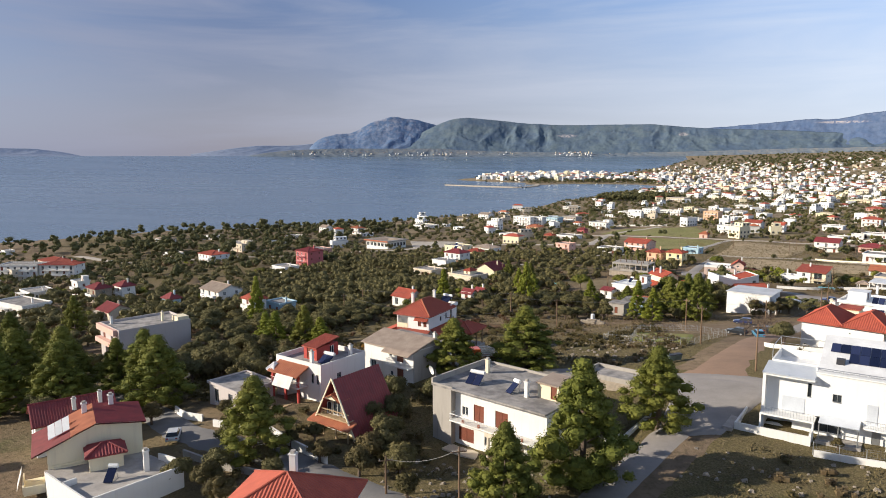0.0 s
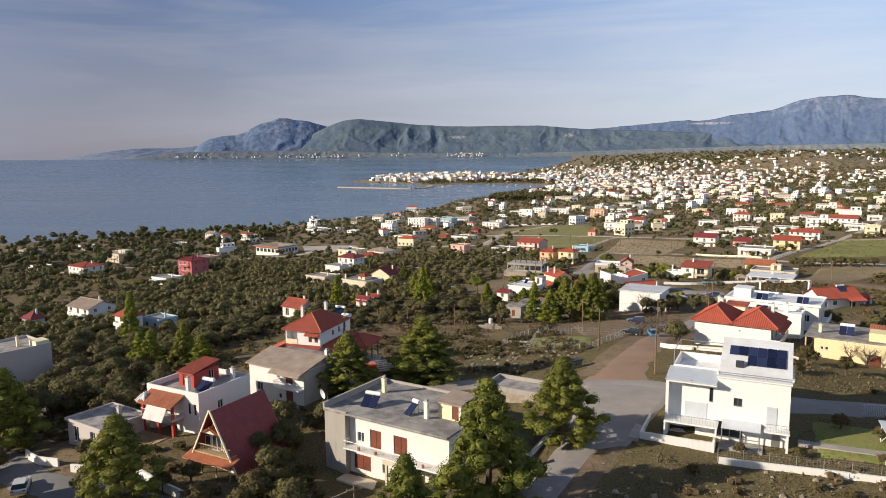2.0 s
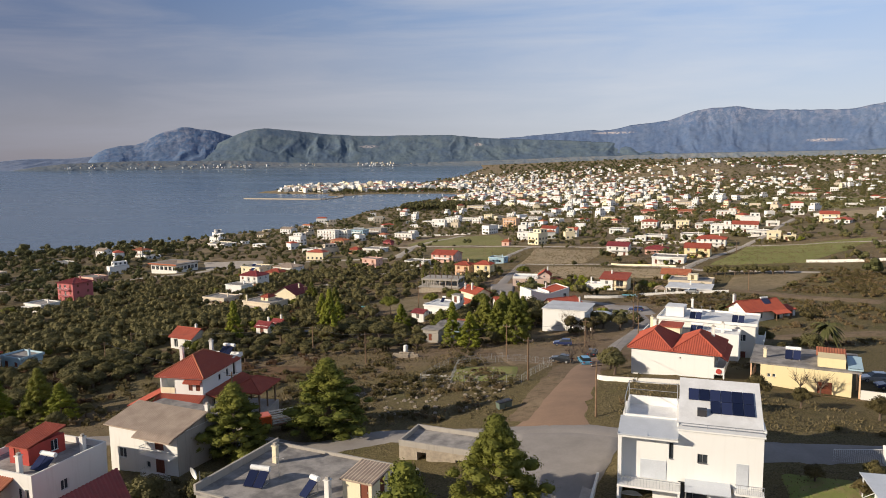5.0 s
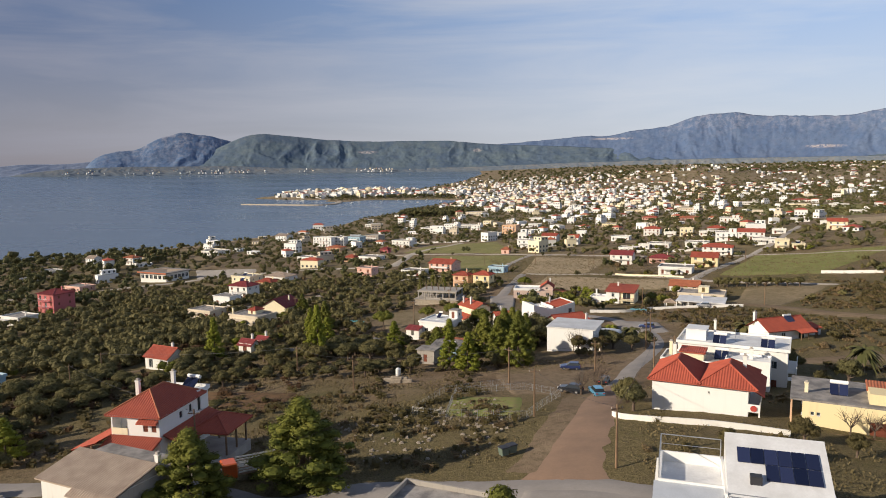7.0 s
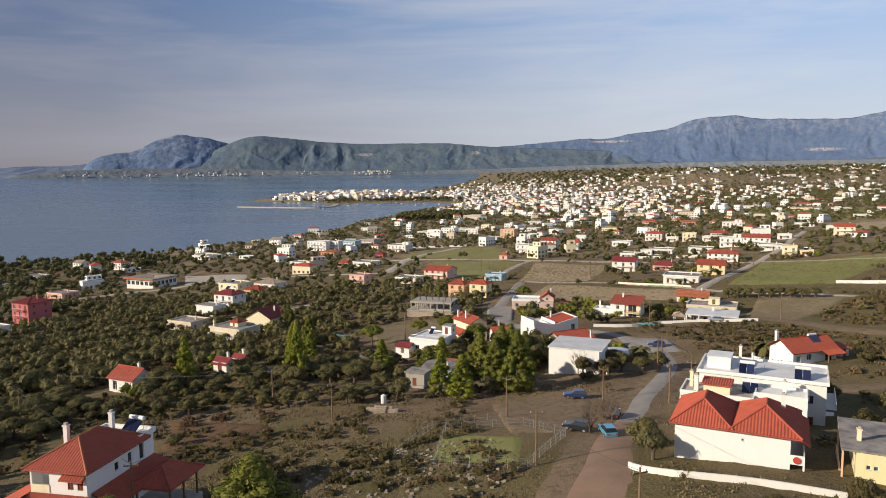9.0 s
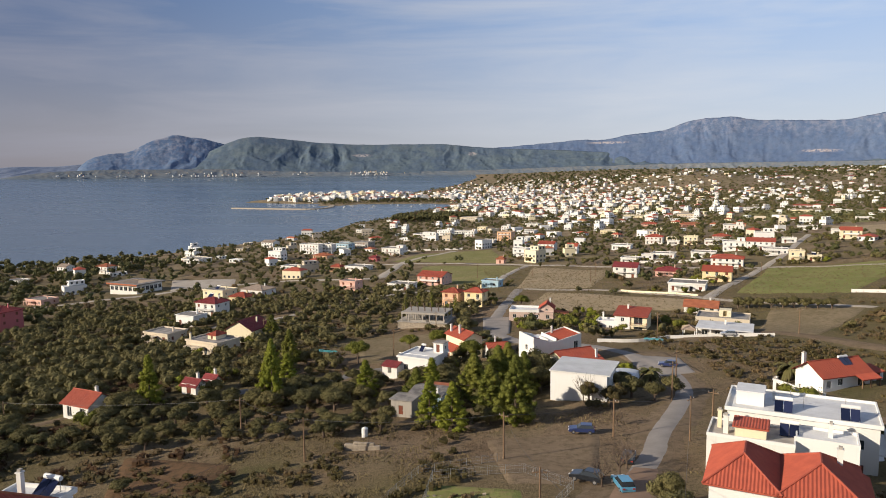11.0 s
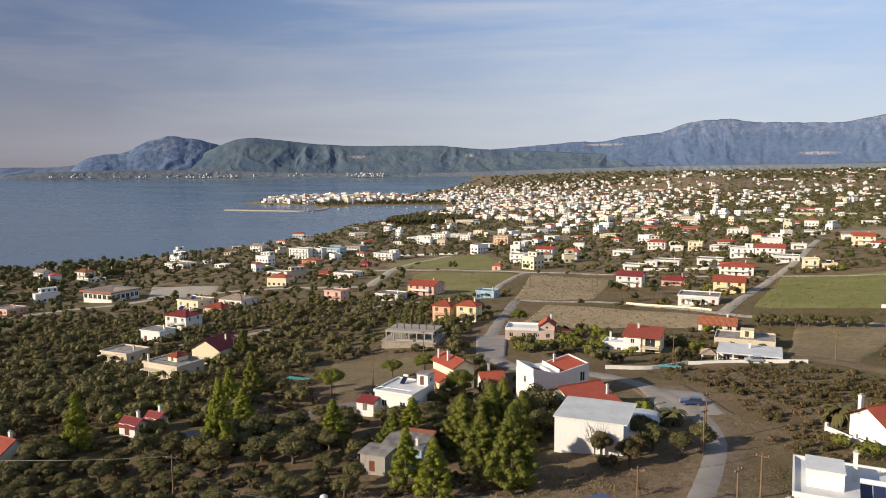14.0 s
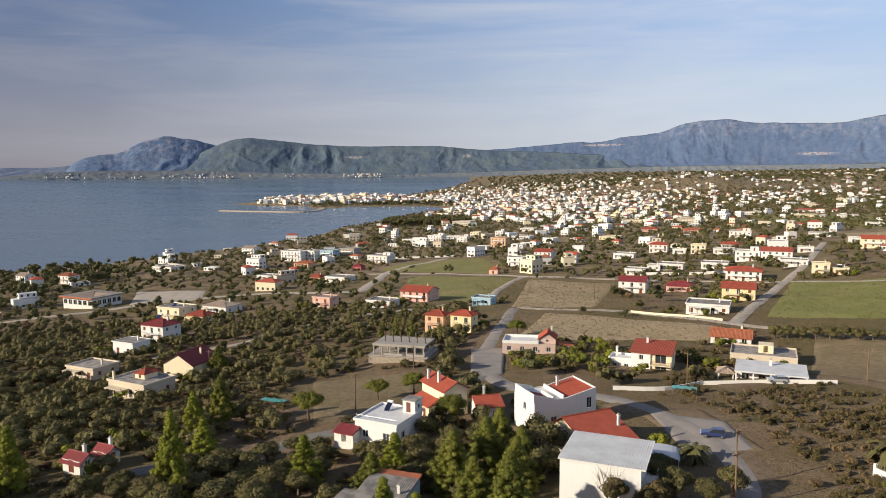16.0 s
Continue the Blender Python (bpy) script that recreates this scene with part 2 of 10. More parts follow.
# ---- the land: one sheet from under the sea to the far hills ----
SHORE = [(-3600, -3100), (-800, 230), (-570, 498), (-490, 632), (-389, 692), (-300, 790), (-221, 935), (-164, 1070), (-151, 1238),
         (-104, 1389), (-46, 1657), (70, 1885), (-29, 2030), (-233, 2042), (-285, 1950), (-335, 1965), (-350, 2090), (-480, 2150), (-620, 2260), (-560, 2420), (-330, 2620), (-120, 2950),
         (60, 3400), (200, 4100), (200, 9000), (9000, 9000), (9000, -6000)]


def shore_distance(x, y):
    """Metres inland of the shore line, below zero out at sea."""
    x, y = np.asarray(x, float), np.asarray(y, float)
    best, inside = np.full(x.shape, 1e18), np.zeros(x.shape, bool)
    for (ax, ay), (bx, by) in zip(SHORE, SHORE[1:] + SHORE[:1]):
        t = np.clip(((x - ax) * (bx - ax) + (y - ay) * (by - ay)) / ((bx - ax) ** 2 + (by - ay) ** 2), 0, 1)
        best = np.minimum(best, (x - ax - t * (bx - ax)) ** 2 + (y - ay - t * (by - ay)) ** 2)
        if ay != by:
            inside ^= ((ay > y) != (by > y)) & (x < (bx - ax) * (y - ay) / (by - ay) + ax)
    return np.where(inside, 1, -1) * np.sqrt(best)


def bell(x, y, cx, cy, sx, sy=None):
    return np.exp(-((x - cx) / sx) ** 2 - ((y - cy) / (sy or sx)) ** 2)


def climb(x, y):
    """Far out, land and sea rise slightly together, to stand at the true horizon within the depth of view."""
    return 79 * np.clip((np.hypot(x, y) - 2750) / 1700, 0, 1) ** 1.2


def land(x, y):
    """Height of the ground, in metres above the sea."""
    x, y = np.asarray(x, float), np.asarray(y, float)
    d = shore_distance(x, y)
    near = 1.2 + 0.018 * np.minimum(d, 230) + 0.078 * np.clip(d - 230, 0, 560) + 0.02 * np.maximum(d - 790, 0)
    far = 1.2 + 0.024 * np.minimum(d, 900)
    s = np.clip((y - 420) / 700, 0, 1)
    s = s * s * (3 - 2 * s)
    z = near * (1 - s) + far * s
    z = z + 5.2 * bell(x, y, 22, 120, 46) + 0.1 * bell(x, y, 27, 90, 15) - 0.5 * bell(x, y, 22, 87, 9, 5) + 3.2 * bell(x, y, -55, 108, 42) - 2.1 * bell(x, y, -22, 84.5, 12, 8) - 2.4 * bell(x, y, 98, 288, 38) - 2.6 * bell(x, y, -78, 303, 32) - 5.0 * bell(x, y, 160, 470, 110)
    z = z + 14 * bell(x, y, 520, 2900, 420, 520) + 36 * bell(x, y, 900, 2640, 200, 240) + 20 * bell(x, y, 1100, 2750, 420, 420) + 30 * bell(x, y, 2000, 2900, 900, 700) + 9 * bell(x, y, -330, 2330, 230, 130)
    z = z + 0.35 * np.sin(x * 0.11 + 1.3) * np.sin(y * 0.09) * np.clip(d / 60, 0, 1)
    return np.where(d > 0, z, np.maximum(-6, d * 0.08)) + climb(x, y)


def ground(x, y):
    return float(land(np.array([x]), np.array([y]))[0])


def mesh_object(name, verts, faces, material, smooth=False, parent=None):
    me = bpy.data.meshes.new(name)
    me.from_pydata([tuple(v) for v in verts], [], faces)
    me.materials.append(material)
    if smooth:
        me.polygons.foreach_set("use_smooth", [True] * len(me.polygons))
    me.update()
    ob = new(name, me)
    ob.parent = parent
    return ob


def grid_faces(nu, nv):
    i = np.arange((nu - 1) * (nv - 1))
    a = i // (nu - 1) * nu + i % (nu - 1)
    return np.stack([a, a + 1, a + nu + 1, a + nu], 1).tolist()


def ground_mat():
    m, nt, s = node_mat("dry_ground")
    v = coords(nt)
    big = link_noise(nt, v, 0.012, 6.0)
    mid = link_noise(nt, v, 0.07, 6.0, 0.65)
    fine = link_noise(nt, v, 1.1, 6.0, 0.7)
    tiny = link_noise(nt, v, 4.5, 5.0, 0.75)
    soil = mixed(nt, spread(nt, mid, 0.35, 0.65), (0.155, 0.108, 0.068), (0.25, 0.185, 0.122))
    grass = mixed(nt, spread(nt, fine, 0.3, 0.7), (0.100, 0.083, 0.038), (0.185, 0.148, 0.072))
    col = mixed(nt, spread(nt, big, 0.42, 0.56), soil, grass)
    col = mixed(nt, spread(nt, mid, 0.56, 0.68, 0.0, 0.75), col, (0.075, 0.078, 0.028))
    col = mixed(nt, spread(nt, fine, 0.50, 0.66, 0.0, 0.8), col, (0.060, 0.048, 0.028))
    col = mixed(nt, spread(nt, tiny, 0.52, 0.70, 0.0, 0.6), col, (0.29, 0.225, 0.15))
    col = mixed(nt, spread(nt, tiny, 0.48, 0.32, 0.0, 0.75), col, (0.035, 0.031, 0.017))
    # the plain by the town is brightened in its colour with distance, in patches
    axes = nt.nodes.new("ShaderNodeSeparateXYZ")
    nt.links.new(v, axes.inputs["Vector"])
    plain = nt.nodes.new("ShaderNodeMath")
    plain.operation = "MULTIPLY"
    nt.links.new(spread(nt, axes.outputs["Y"], 330, 800), plain.inputs[0])
    nt.links.new(spread(nt, mid, 0.40, 0.60, 0.15, 0.65), plain.inputs[1])
    col = mixed(nt, plain.outputs["Value"], col, (0.33, 0.265, 0.175))
    nt.links.new(col, s.inputs["Base Color"])
    s.inputs["Roughness"].default_value = 1.0
    s.inputs["Specular IOR Level"].default_value = 0.1
    bumped(nt, s, fine, 0.9, 0.35)
    return m


GROUND = ground_mat()
gu = np.sinh(np.linspace(-4.0, 5.4, 330)) * 40
gv = np.concatenate([np.linspace(-400, 40, 30, endpoint=False), 40 + np.sinh(np.linspace(0, 4.55, 300)) * 97])
gx, gy = np.meshgrid(gu, gv)
gz = land(gx, gy)
lump = np.random.rand(*gz.shape) - 0.5
gz = gz + lump * 0.16 * (np.hypot(gx, gy) < 600)
ground_ob = mesh_object("ground", np.stack([gx, gy, gz], -1).reshape(-1, 3), grid_faces(len(gu), len(gv)), GROUND, True)
tagged(ground_ob, "dry sloping ground with scrub, soil and thin grass", "ground", kind="structure")

# ---- the sea ----


def sea_mat():
    m, nt, s = node_mat("sea_water")
    v = coords(nt)
    mp = nt.nodes.new("ShaderNodeMapping")
    mp.inputs["Scale"].default_value = (0.25, 1.0, 1.0)
    nt.links.new(v, mp.inputs["Vector"])
    slick = link_noise(nt, mp.outputs["Vector"], 0.006, 5.0, 0.6)
    col = mixed(nt, spread(nt, slick, 0.40, 0.62), (0.095, 0.145, 0.210), (0.130, 0.178, 0.245))
    nt.links.new(col, s.inputs["Base Color"])
    s.inputs["IOR"].default_value = 1.33
    nt.links.new(spread(nt, slick, 0.4, 0.65, 0.20, 0.32), s.inputs["Roughness"])
    bumped(nt, s, link_noise(nt, mp.outputs["Vector"], 0.35, 5.0, 0.6), 0.25, 0.5)
    return m


su, sv = np.linspace(-4600, 1400, 61), np.concatenate([np.linspace(-600, 1800, 25), np.linspace(1900, 4880, 60)])
sx, sy = np.meshgrid(su, sv)
sea = mesh_object("sea", np.stack([sx, sy, climb(sx, sy)], -1).reshape(-1, 3), grid_faces(len(su), len(sv)), sea_mat(), True)
tagged(sea, "calm blue-grey sea with pale slicks", "sea", kind="structure")

# ---- far mountains across the bay ----


def far_mat(name, low, high, rock, rocky=0.25, top=(220, 330), scars=()):
    """Far slope with distance haze mixed into its colours: woods in two tones, bare rock on steep and high ground;
    scars are pale bare places (x, z, wide, high).
    """
    m, nt, s = node_mat(name)
    v = coords(nt)
    n = link_noise(nt, v, 0.011, 9.0, 0.68)
    col = mixed(nt, spread(nt, n, 0.40, 0.60), low, high)
    col = mixed(nt, spread(nt, link_noise(nt, v, 0.045, 8.0, 0.75), 0.50, 0.62, 0.0, 0.45), col, tuple(c * 0.62 for c in low))
    axes = nt.nodes.new("ShaderNodeSeparateXYZ")
    nt.links.new(v, axes.inputs["Vector"])
    crag = nt.nodes.new("ShaderNodeMath")
    crag.operation = "MULTIPLY"
    nt.links.new(spread(nt, axes.outputs["Z"], top[0], top[1], 0.15, 1.0), crag.inputs[0])
    nt.links.new(spread(nt, link_noise(nt, v, 0.028, 9.0, 0.78), 0.47, 0.58, 0.0, rocky), crag.inputs[1])
    col = mixed(nt, crag.outputs["Value"], col, rock)
    for x, z, wide, high_ in scars:
        mp = nt.nodes.new("ShaderNodeMapping")
        mp.inputs["Location"].default_value, mp.inputs["Scale"].default_value = (-x / wide, 0, -z / high_), (1 / wide, 0.0, 1 / high_)
        nt.links.new(v, mp.inputs["Vector"])
        off = nt.nodes.new("ShaderNodeVectorMath")
        off.operation = "LENGTH"
        nt.links.new(mp.outputs["Vector"], off.inputs[0])
        bare = nt.nodes.new("ShaderNodeMath")
        bare.operation = "MULTIPLY"
        nt.links.new(spread(nt, off.outputs["Value"], 1.0, 0.5), bare.inputs[0])
        nt.links.new(spread(nt, link_noise(nt, v, 0.08, 5.0, 0.7), 0.42, 0.56, 0.0, 0.8), bare.inputs[1])
        col = mixed(nt, bare.outputs["Value"], col, (0.46, 0.41, 0.40))
    nt.links.new(col, s.inputs["Base Color"])
    s.inputs["Roughness"].default_value = 1.0
    s.inputs["Specular IOR Level"].default_value = 0.0
    bumped(nt, s, link_noise(nt, v, 0.02, 8.0, 0.6), 0.12, 5.0)
    return m


def mountains(name, label, material, line, r0, r1, seed, rugged=1.0, gully=0.45, rate=0.55, foot=70):
    """A range between two distances. line: degrees right of north and the skyline's rise there, in thousandths of the distance."""
    la, lh = [p[0] for p in line], [p[1] for p in line]
    a0, a1 = la[0], la[-1]
    na, nr = int((a1 - a0) * 15), 52
    one = np.linspace(a0, a1, na)
    soft = np.mean([np.interp(one + d, la, lh) for d in (-0.35, -0.15, 0.15, 0.35)], 0)
    soft = soft + rugged * np.array([noise.fractal((a * 1.1, seed, 0.5), 0.9, 2.1, 6) for a in one]) * np.clip(soft / 25, 0, 1)
    aa, ff = np.meshgrid(one, np.linspace(0, 1, nr))
    rr = r0 + (r1 - r0) * ff
    x, y = rr * np.sin(np.radians(aa)), rr * np.cos(np.radians(aa))
    flat = list(zip(aa.ravel(), ff.ravel()))
    spur = np.array([noise.ridged_multi_fractal((pa * rate + 0.5 * noise.noise((pa * 0.7, pf * 2.5, seed)) + 1.1 * pf * math.sin(pa * 0.55 + seed), pf * 1.5 + seed, 0.0), 1.0, 2.0, 6, 1.0, 2.0) for pa, pf in flat]).reshape(x.shape)
    valley = np.clip(1.35 - spur, -0.3, 1.2)
    crest = r0 + (r1 - r0) * 0.86
    s = np.clip(ff / 0.86, 0, 1)
    s = 0.6 * s + 0.4 * s * s
    z = foot + (80 - foot + soft[None, :] * crest / 1000) * s * (1 - gully * (1 - s) ** 0.8 * valley)
    lumps = np.array([noise.fractal((pa * 1.3 + seed, pf * 8.0, seed), 0.75, 2.0, 6) for pa, pf in flat]).reshape(x.shape)
    z = z + lumps * 12 * s * np.sqrt(1 - s) * np.clip(soft[None, :] / 40, 0, 1)
    z = np.where(ff > 0.87, z - (ff - 0.87) * 900, z)
    ob = mesh_object(name, np.stack([x, y, z], -1).reshape(-1, 3), grid_faces(na, nr), material, True)
    tagged(ob, label, "mountain", kind="structure")
    return ob


# blue air haze is put into these base colours; the air itself is clear
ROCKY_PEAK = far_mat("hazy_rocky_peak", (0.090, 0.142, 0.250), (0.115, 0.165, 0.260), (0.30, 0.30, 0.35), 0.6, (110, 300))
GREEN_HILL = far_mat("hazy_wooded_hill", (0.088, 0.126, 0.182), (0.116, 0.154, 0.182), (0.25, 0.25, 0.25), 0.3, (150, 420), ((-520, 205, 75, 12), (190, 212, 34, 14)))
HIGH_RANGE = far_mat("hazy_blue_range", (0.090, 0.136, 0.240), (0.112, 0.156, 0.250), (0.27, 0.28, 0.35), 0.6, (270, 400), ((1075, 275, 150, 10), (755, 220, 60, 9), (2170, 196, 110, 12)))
HAZE_RIDGE = far_mat("haze_tinted_far_hill", (0.27, 0.31, 0.40), (0.29, 0.33, 0.42), (0.31, 0.35, 0.43), 0.1)
FORELAND = far_mat("haze_tinted_foreland", (0.135, 0.165, 0.205), (0.160, 0.188, 0.215), (0.26, 0.24, 0.21), 0.5, (80, 100))
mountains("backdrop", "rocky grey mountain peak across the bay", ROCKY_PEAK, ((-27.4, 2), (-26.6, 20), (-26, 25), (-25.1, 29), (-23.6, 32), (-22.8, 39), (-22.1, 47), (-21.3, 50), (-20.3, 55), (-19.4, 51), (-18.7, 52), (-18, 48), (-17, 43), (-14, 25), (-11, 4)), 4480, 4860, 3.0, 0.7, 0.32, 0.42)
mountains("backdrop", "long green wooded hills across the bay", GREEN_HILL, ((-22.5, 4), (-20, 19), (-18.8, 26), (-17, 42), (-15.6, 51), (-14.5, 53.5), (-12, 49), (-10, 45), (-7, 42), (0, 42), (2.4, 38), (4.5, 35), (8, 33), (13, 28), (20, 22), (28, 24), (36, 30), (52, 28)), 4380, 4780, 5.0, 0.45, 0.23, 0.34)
mountains("backdrop", "high mountain range in haze-blue colour with a pale crest", HIGH_RANGE, ((-2, 6), (0.5, 29), (4.2, 36), (8, 41), (11, 45.5), (12.5, 44), (14.5, 51), (17.2, 55), (18.6, 66), (20.3, 70), (22.2, 70), (23.4, 65), (29, 61), (31.7, 69), (36, 64), (44, 70), (52, 60)), 4480, 4880, 8.0, 0.8, 0.17, 0.28)
mountains("backdrop", "faint ridge in haze-blue colour behind the peak", HAZE_RIDGE, ((-36, 2), (-33, 10), (-31, 14), (-28.4, 14), (-26, 18), (-22, 20)), 4780, 4880, 9.0, 0.5, 0.1)
mountains("backdrop", "faint island in haze-blue colour on the horizon", HAZE_RIDGE, ((-58, 8), (-50, 10), (-46.4, 9), (-44.6, 5), (-43.2, -1), (-42.5, -4)), 4700, 4880, 12.0, 0.4, 0.1)
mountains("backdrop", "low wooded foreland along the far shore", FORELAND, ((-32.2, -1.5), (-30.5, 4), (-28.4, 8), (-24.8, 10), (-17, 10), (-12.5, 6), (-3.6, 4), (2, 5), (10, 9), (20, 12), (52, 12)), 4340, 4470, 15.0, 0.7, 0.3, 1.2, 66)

# ---- kit of parts ----


def part(name, bm, material, parent, label=""):
    """One mesh object under a thing or a part."""
    if isinstance(bm, bmesh.types.BMesh):
        me = bpy.data.meshes.new(name)
        bm.to_mesh(me)
        bm.free()
        me.materials.append(material)
    else:
        me = bm
    ob = new(name, me)
    ob.parent = parent
    return tagged(ob, label)


def thing(name, label, category, x, y, z, rot=0.0, group="", kind=""):
    ob = new(name)
    ob.matrix_world = pose(x, y, z, 0, 0, rot)
    return tagged(ob, label, category, group, kind)


def poly(bm, pts):
    return bm.faces.new([bm.verts.new(p) for p in pts])


def box(bm, x0, x1, y0, y1, z0, z1):
    v = [bm.verts.new((x, y, z)) for z in (z0, z1) for x, y in ((x0, y0), (x1, y0), (x1, y1), (x0, y1))]
    for f in ((3, 2, 1, 0), (4, 5, 6, 7), (0, 1, 5, 4), (1, 2, 6, 5), (2, 3, 7, 6), (3, 0, 4, 7)):
        bm.faces.new([v[i] for i in f])


def soft_box(bm, x0, x1, y0, y1, z0, z1, edge=0.03):
    """A box with its corners taken off."""
    b = bmesh.new()
    box(b, x0, x1, y0, y1, z0, z1)
    bmesh.ops.bevel(b, geom=b.edges[:], offset=edge, segments=1, affect="EDGES")
    join(bm, b)


def join(bm, other, m=None):
    old = {v: bm.verts.new(m @ v.co if m else v.co) for v in other.verts}
    for f in other.faces:
        bm.faces.new([old[v] for v in f.verts])
    other.free()


def rod(bm, a, b, r0, r1=None, sides=6):
    """A round, tapered bar from a to b."""
    a, b, r1 = Vector(a), Vector(b), r0 if r1 is None else r1
    side = (b - a).orthogonal().normalized()
    up = (b - a).normalized().cross(side)
    rings = []
    for p, r in ((a, r0), (b, r1)):
        rings.append([bm.verts.new(p + (side * math.cos(t) + up * math.sin(t)) * r) for t in [i * math.tau / sides for i in range(sides)]])
    for i in range(sides):
        bm.faces.new((rings[0][i], rings[0][(i + 1) % sides], rings[1][(i + 1) % sides], rings[1][i]))
    bm.faces.new(rings[0][::-1])
    bm.faces.new(rings[1])


FACES = {"f": ((0, 0), (1, 0)), "r": ((1, 0), (0, 1)), "b": ((1, 1), (-1, 0)), "l": ((0, 1), (0, -1))}
MESHES = {}


def face_frame(face, x0, x1, y0, y1):
    """Origin, way along the wall and outward normal of a side of a block, and its length."""
    (cx, cy), (ux, uy) = FACES[face]
    o = Vector((x1 if cx else x0, y1 if cy else y0, 0))
    return o, Vector((ux, uy, 0)), Vector((uy, -ux, 0)), (x1 - x0 if ux else y1 - y0)


def opening_meshes(kind, w, h, tone):
    """Meshes of a window, door or shutter, in the plane x-z, looking out along -y."""
    key = (kind, round(w, 2), round(h, 2), tone.name)
    if key in MESHES:
        return MESHES[key]

    def done(name, bm, material):
        me = bpy.data.meshes.new(name)
        bm.to_mesh(me)
        bm.free()
        me.materials.append(material)
        return me

    out = []
    if kind in "wg":
        bm, t = bmesh.new(), 0.06
        cuts = [t, w / 2 - 0.03, w / 2 + 0.03, w - t] if w > 0.9 else [t, w - t]
        for x0, x1 in [(0, t), (w - t, w)] + ([(cuts[1], cuts[2])] if w > 0.9 else []):
            for z0, z1 in ((0, t), (t, h - t), (h - t, h)):
                box(bm, x0, x1, -0.04, 0.04, z0, z1)
        for x0, x1 in zip(cuts[::2], cuts[1::2]):
            box(bm, x0, x1, -0.04, 0.04, 0, t), box(bm, x0, x1, -0.04, 0.04, h - t, h)
            box(bm, x0, x1, -0.24, -0.04, 0, t)
        bmesh.ops.remove_doubles(bm, verts=bm.verts[:], dist=0.0005)
        out.append(("window", done("window", bm, tone)))
        bm = bmesh.new()
        box(bm, t, w - t, 0.0, 0.02, t, h - t)
        out.append(("pane", done("pane", bm, PANE)))
    elif kind == "s":
        bm = bmesh.new()
        for x0, x1 in ((0, w / 2 - 0.01), (w / 2 + 0.01, w)):
            box(bm, x0, x0 + 0.07, -0.07, 0, 0, h), box(bm, x1 - 0.07, x1, -0.07, 0, 0, h)
            n = max(4, int(h / 0.16))
            for i in range(n):
                box(bm, x0 + 0.07, x1 - 0.07, -0.055 + 0.02 * (i % 2), -0.01, h * i / n, h * (i + 1) / n - 0.012)
        out.append(("shutter", done("shutter", bm, tone)))
    else:
        bm = bmesh.new()
        box(bm, 0, w, -0.05, 0, 0, h)
        box(bm, w * 0.15, w * 0.85, -0.075, -0.05, h * 0.1, h * 0.42), box(bm, w * 0.15, w * 0.85, -0.075, -0.05, h * 0.52, h * 0.92)
        out.append(("door", done("door", bm, tone)))
        bm = bmesh.new()
        box(bm, w * 0.86, w * 0.92, -0.12, -0.05, h * 0.45, h * 0.52)
        out.append(("door_handle", done("door_handle", bm, METAL)))
    MESHES[key] = out
    return out


def walls(parent, x0, x1, y0, y1, z0, z1, material, holes=(), label="", name="wall", deep=0.22, tone=None):
    """The four walls of a block with real openings: holes are (side, along, sill, width, height, kind)."""
    bm = bmesh.new()
    for face in "frbl":
        o, u, n, length = face_frame(face, x0, x1, y0, y1)
        mine = [h for h in holes if h[0] == face]
        us = sorted({0.0, length, *(v for h in mine for v in (h[1] - h[3] / 2, h[1] + h[3] / 2))})
        zs = sorted({z0, z1, *(v for h in mine for v in (h[2], h[2] + h[4]))})
        for a, b in zip(us, us[1:]):
            for c, d in zip(zs, zs[1:]):
                mu, mz = (a + b) / 2, (c + d) / 2
                if any(abs(mu - h[1]) < h[3] / 2 and h[2] < mz < h[2] + h[4] for h in mine):
                    continue
                poly(bm, [o + u * s + Vector((0, 0, t)) for s, t in ((a, c), (b, c), (b, d), (a, d))])
        for _, along, sill, w, h, *rest in mine:
            kind = rest[0] if rest else "w"
            depth = 1.6 if kind == "o" else deep
            a, b = along - w / 2, along + w / 2
            ring = [o + u * s + Vector((0, 0, t)) for s, t in ((a, sill), (b, sill), (b, sill + h), (a, sill + h))]
            back = [p - n * depth for p in ring]
            for i in range(4):
                poly(bm, [ring[i], ring[(i + 1) % 4], back[(i + 1) % 4], back[i]])
            if kind == "o":
                poly(bm, back)
                continue
            m = Matrix.Translation(o + u * a - n * deep * 0.6 + Vector((0, 0, sill))) @ Matrix.Rotation(math.atan2(u.y, u.x), 4, "Z")
            colour = tone or (SHUTTER if kind in "sd" else WHITE_PAINT)
            first = None
            for nm, me in opening_meshes(kind, w, h, colour):
                ob = part(nm, me, None, first or parent)
                if first is None:
                    first = ob
                    ob.matrix_local = m
            if kind in "ws":
                first["category"] = ""
    poly(bm, [(x0, y0, z1), (x1, y0, z1), (x1, y1, z1), (x0, y1, z1)])
    return part(name, bm, material, parent, label)


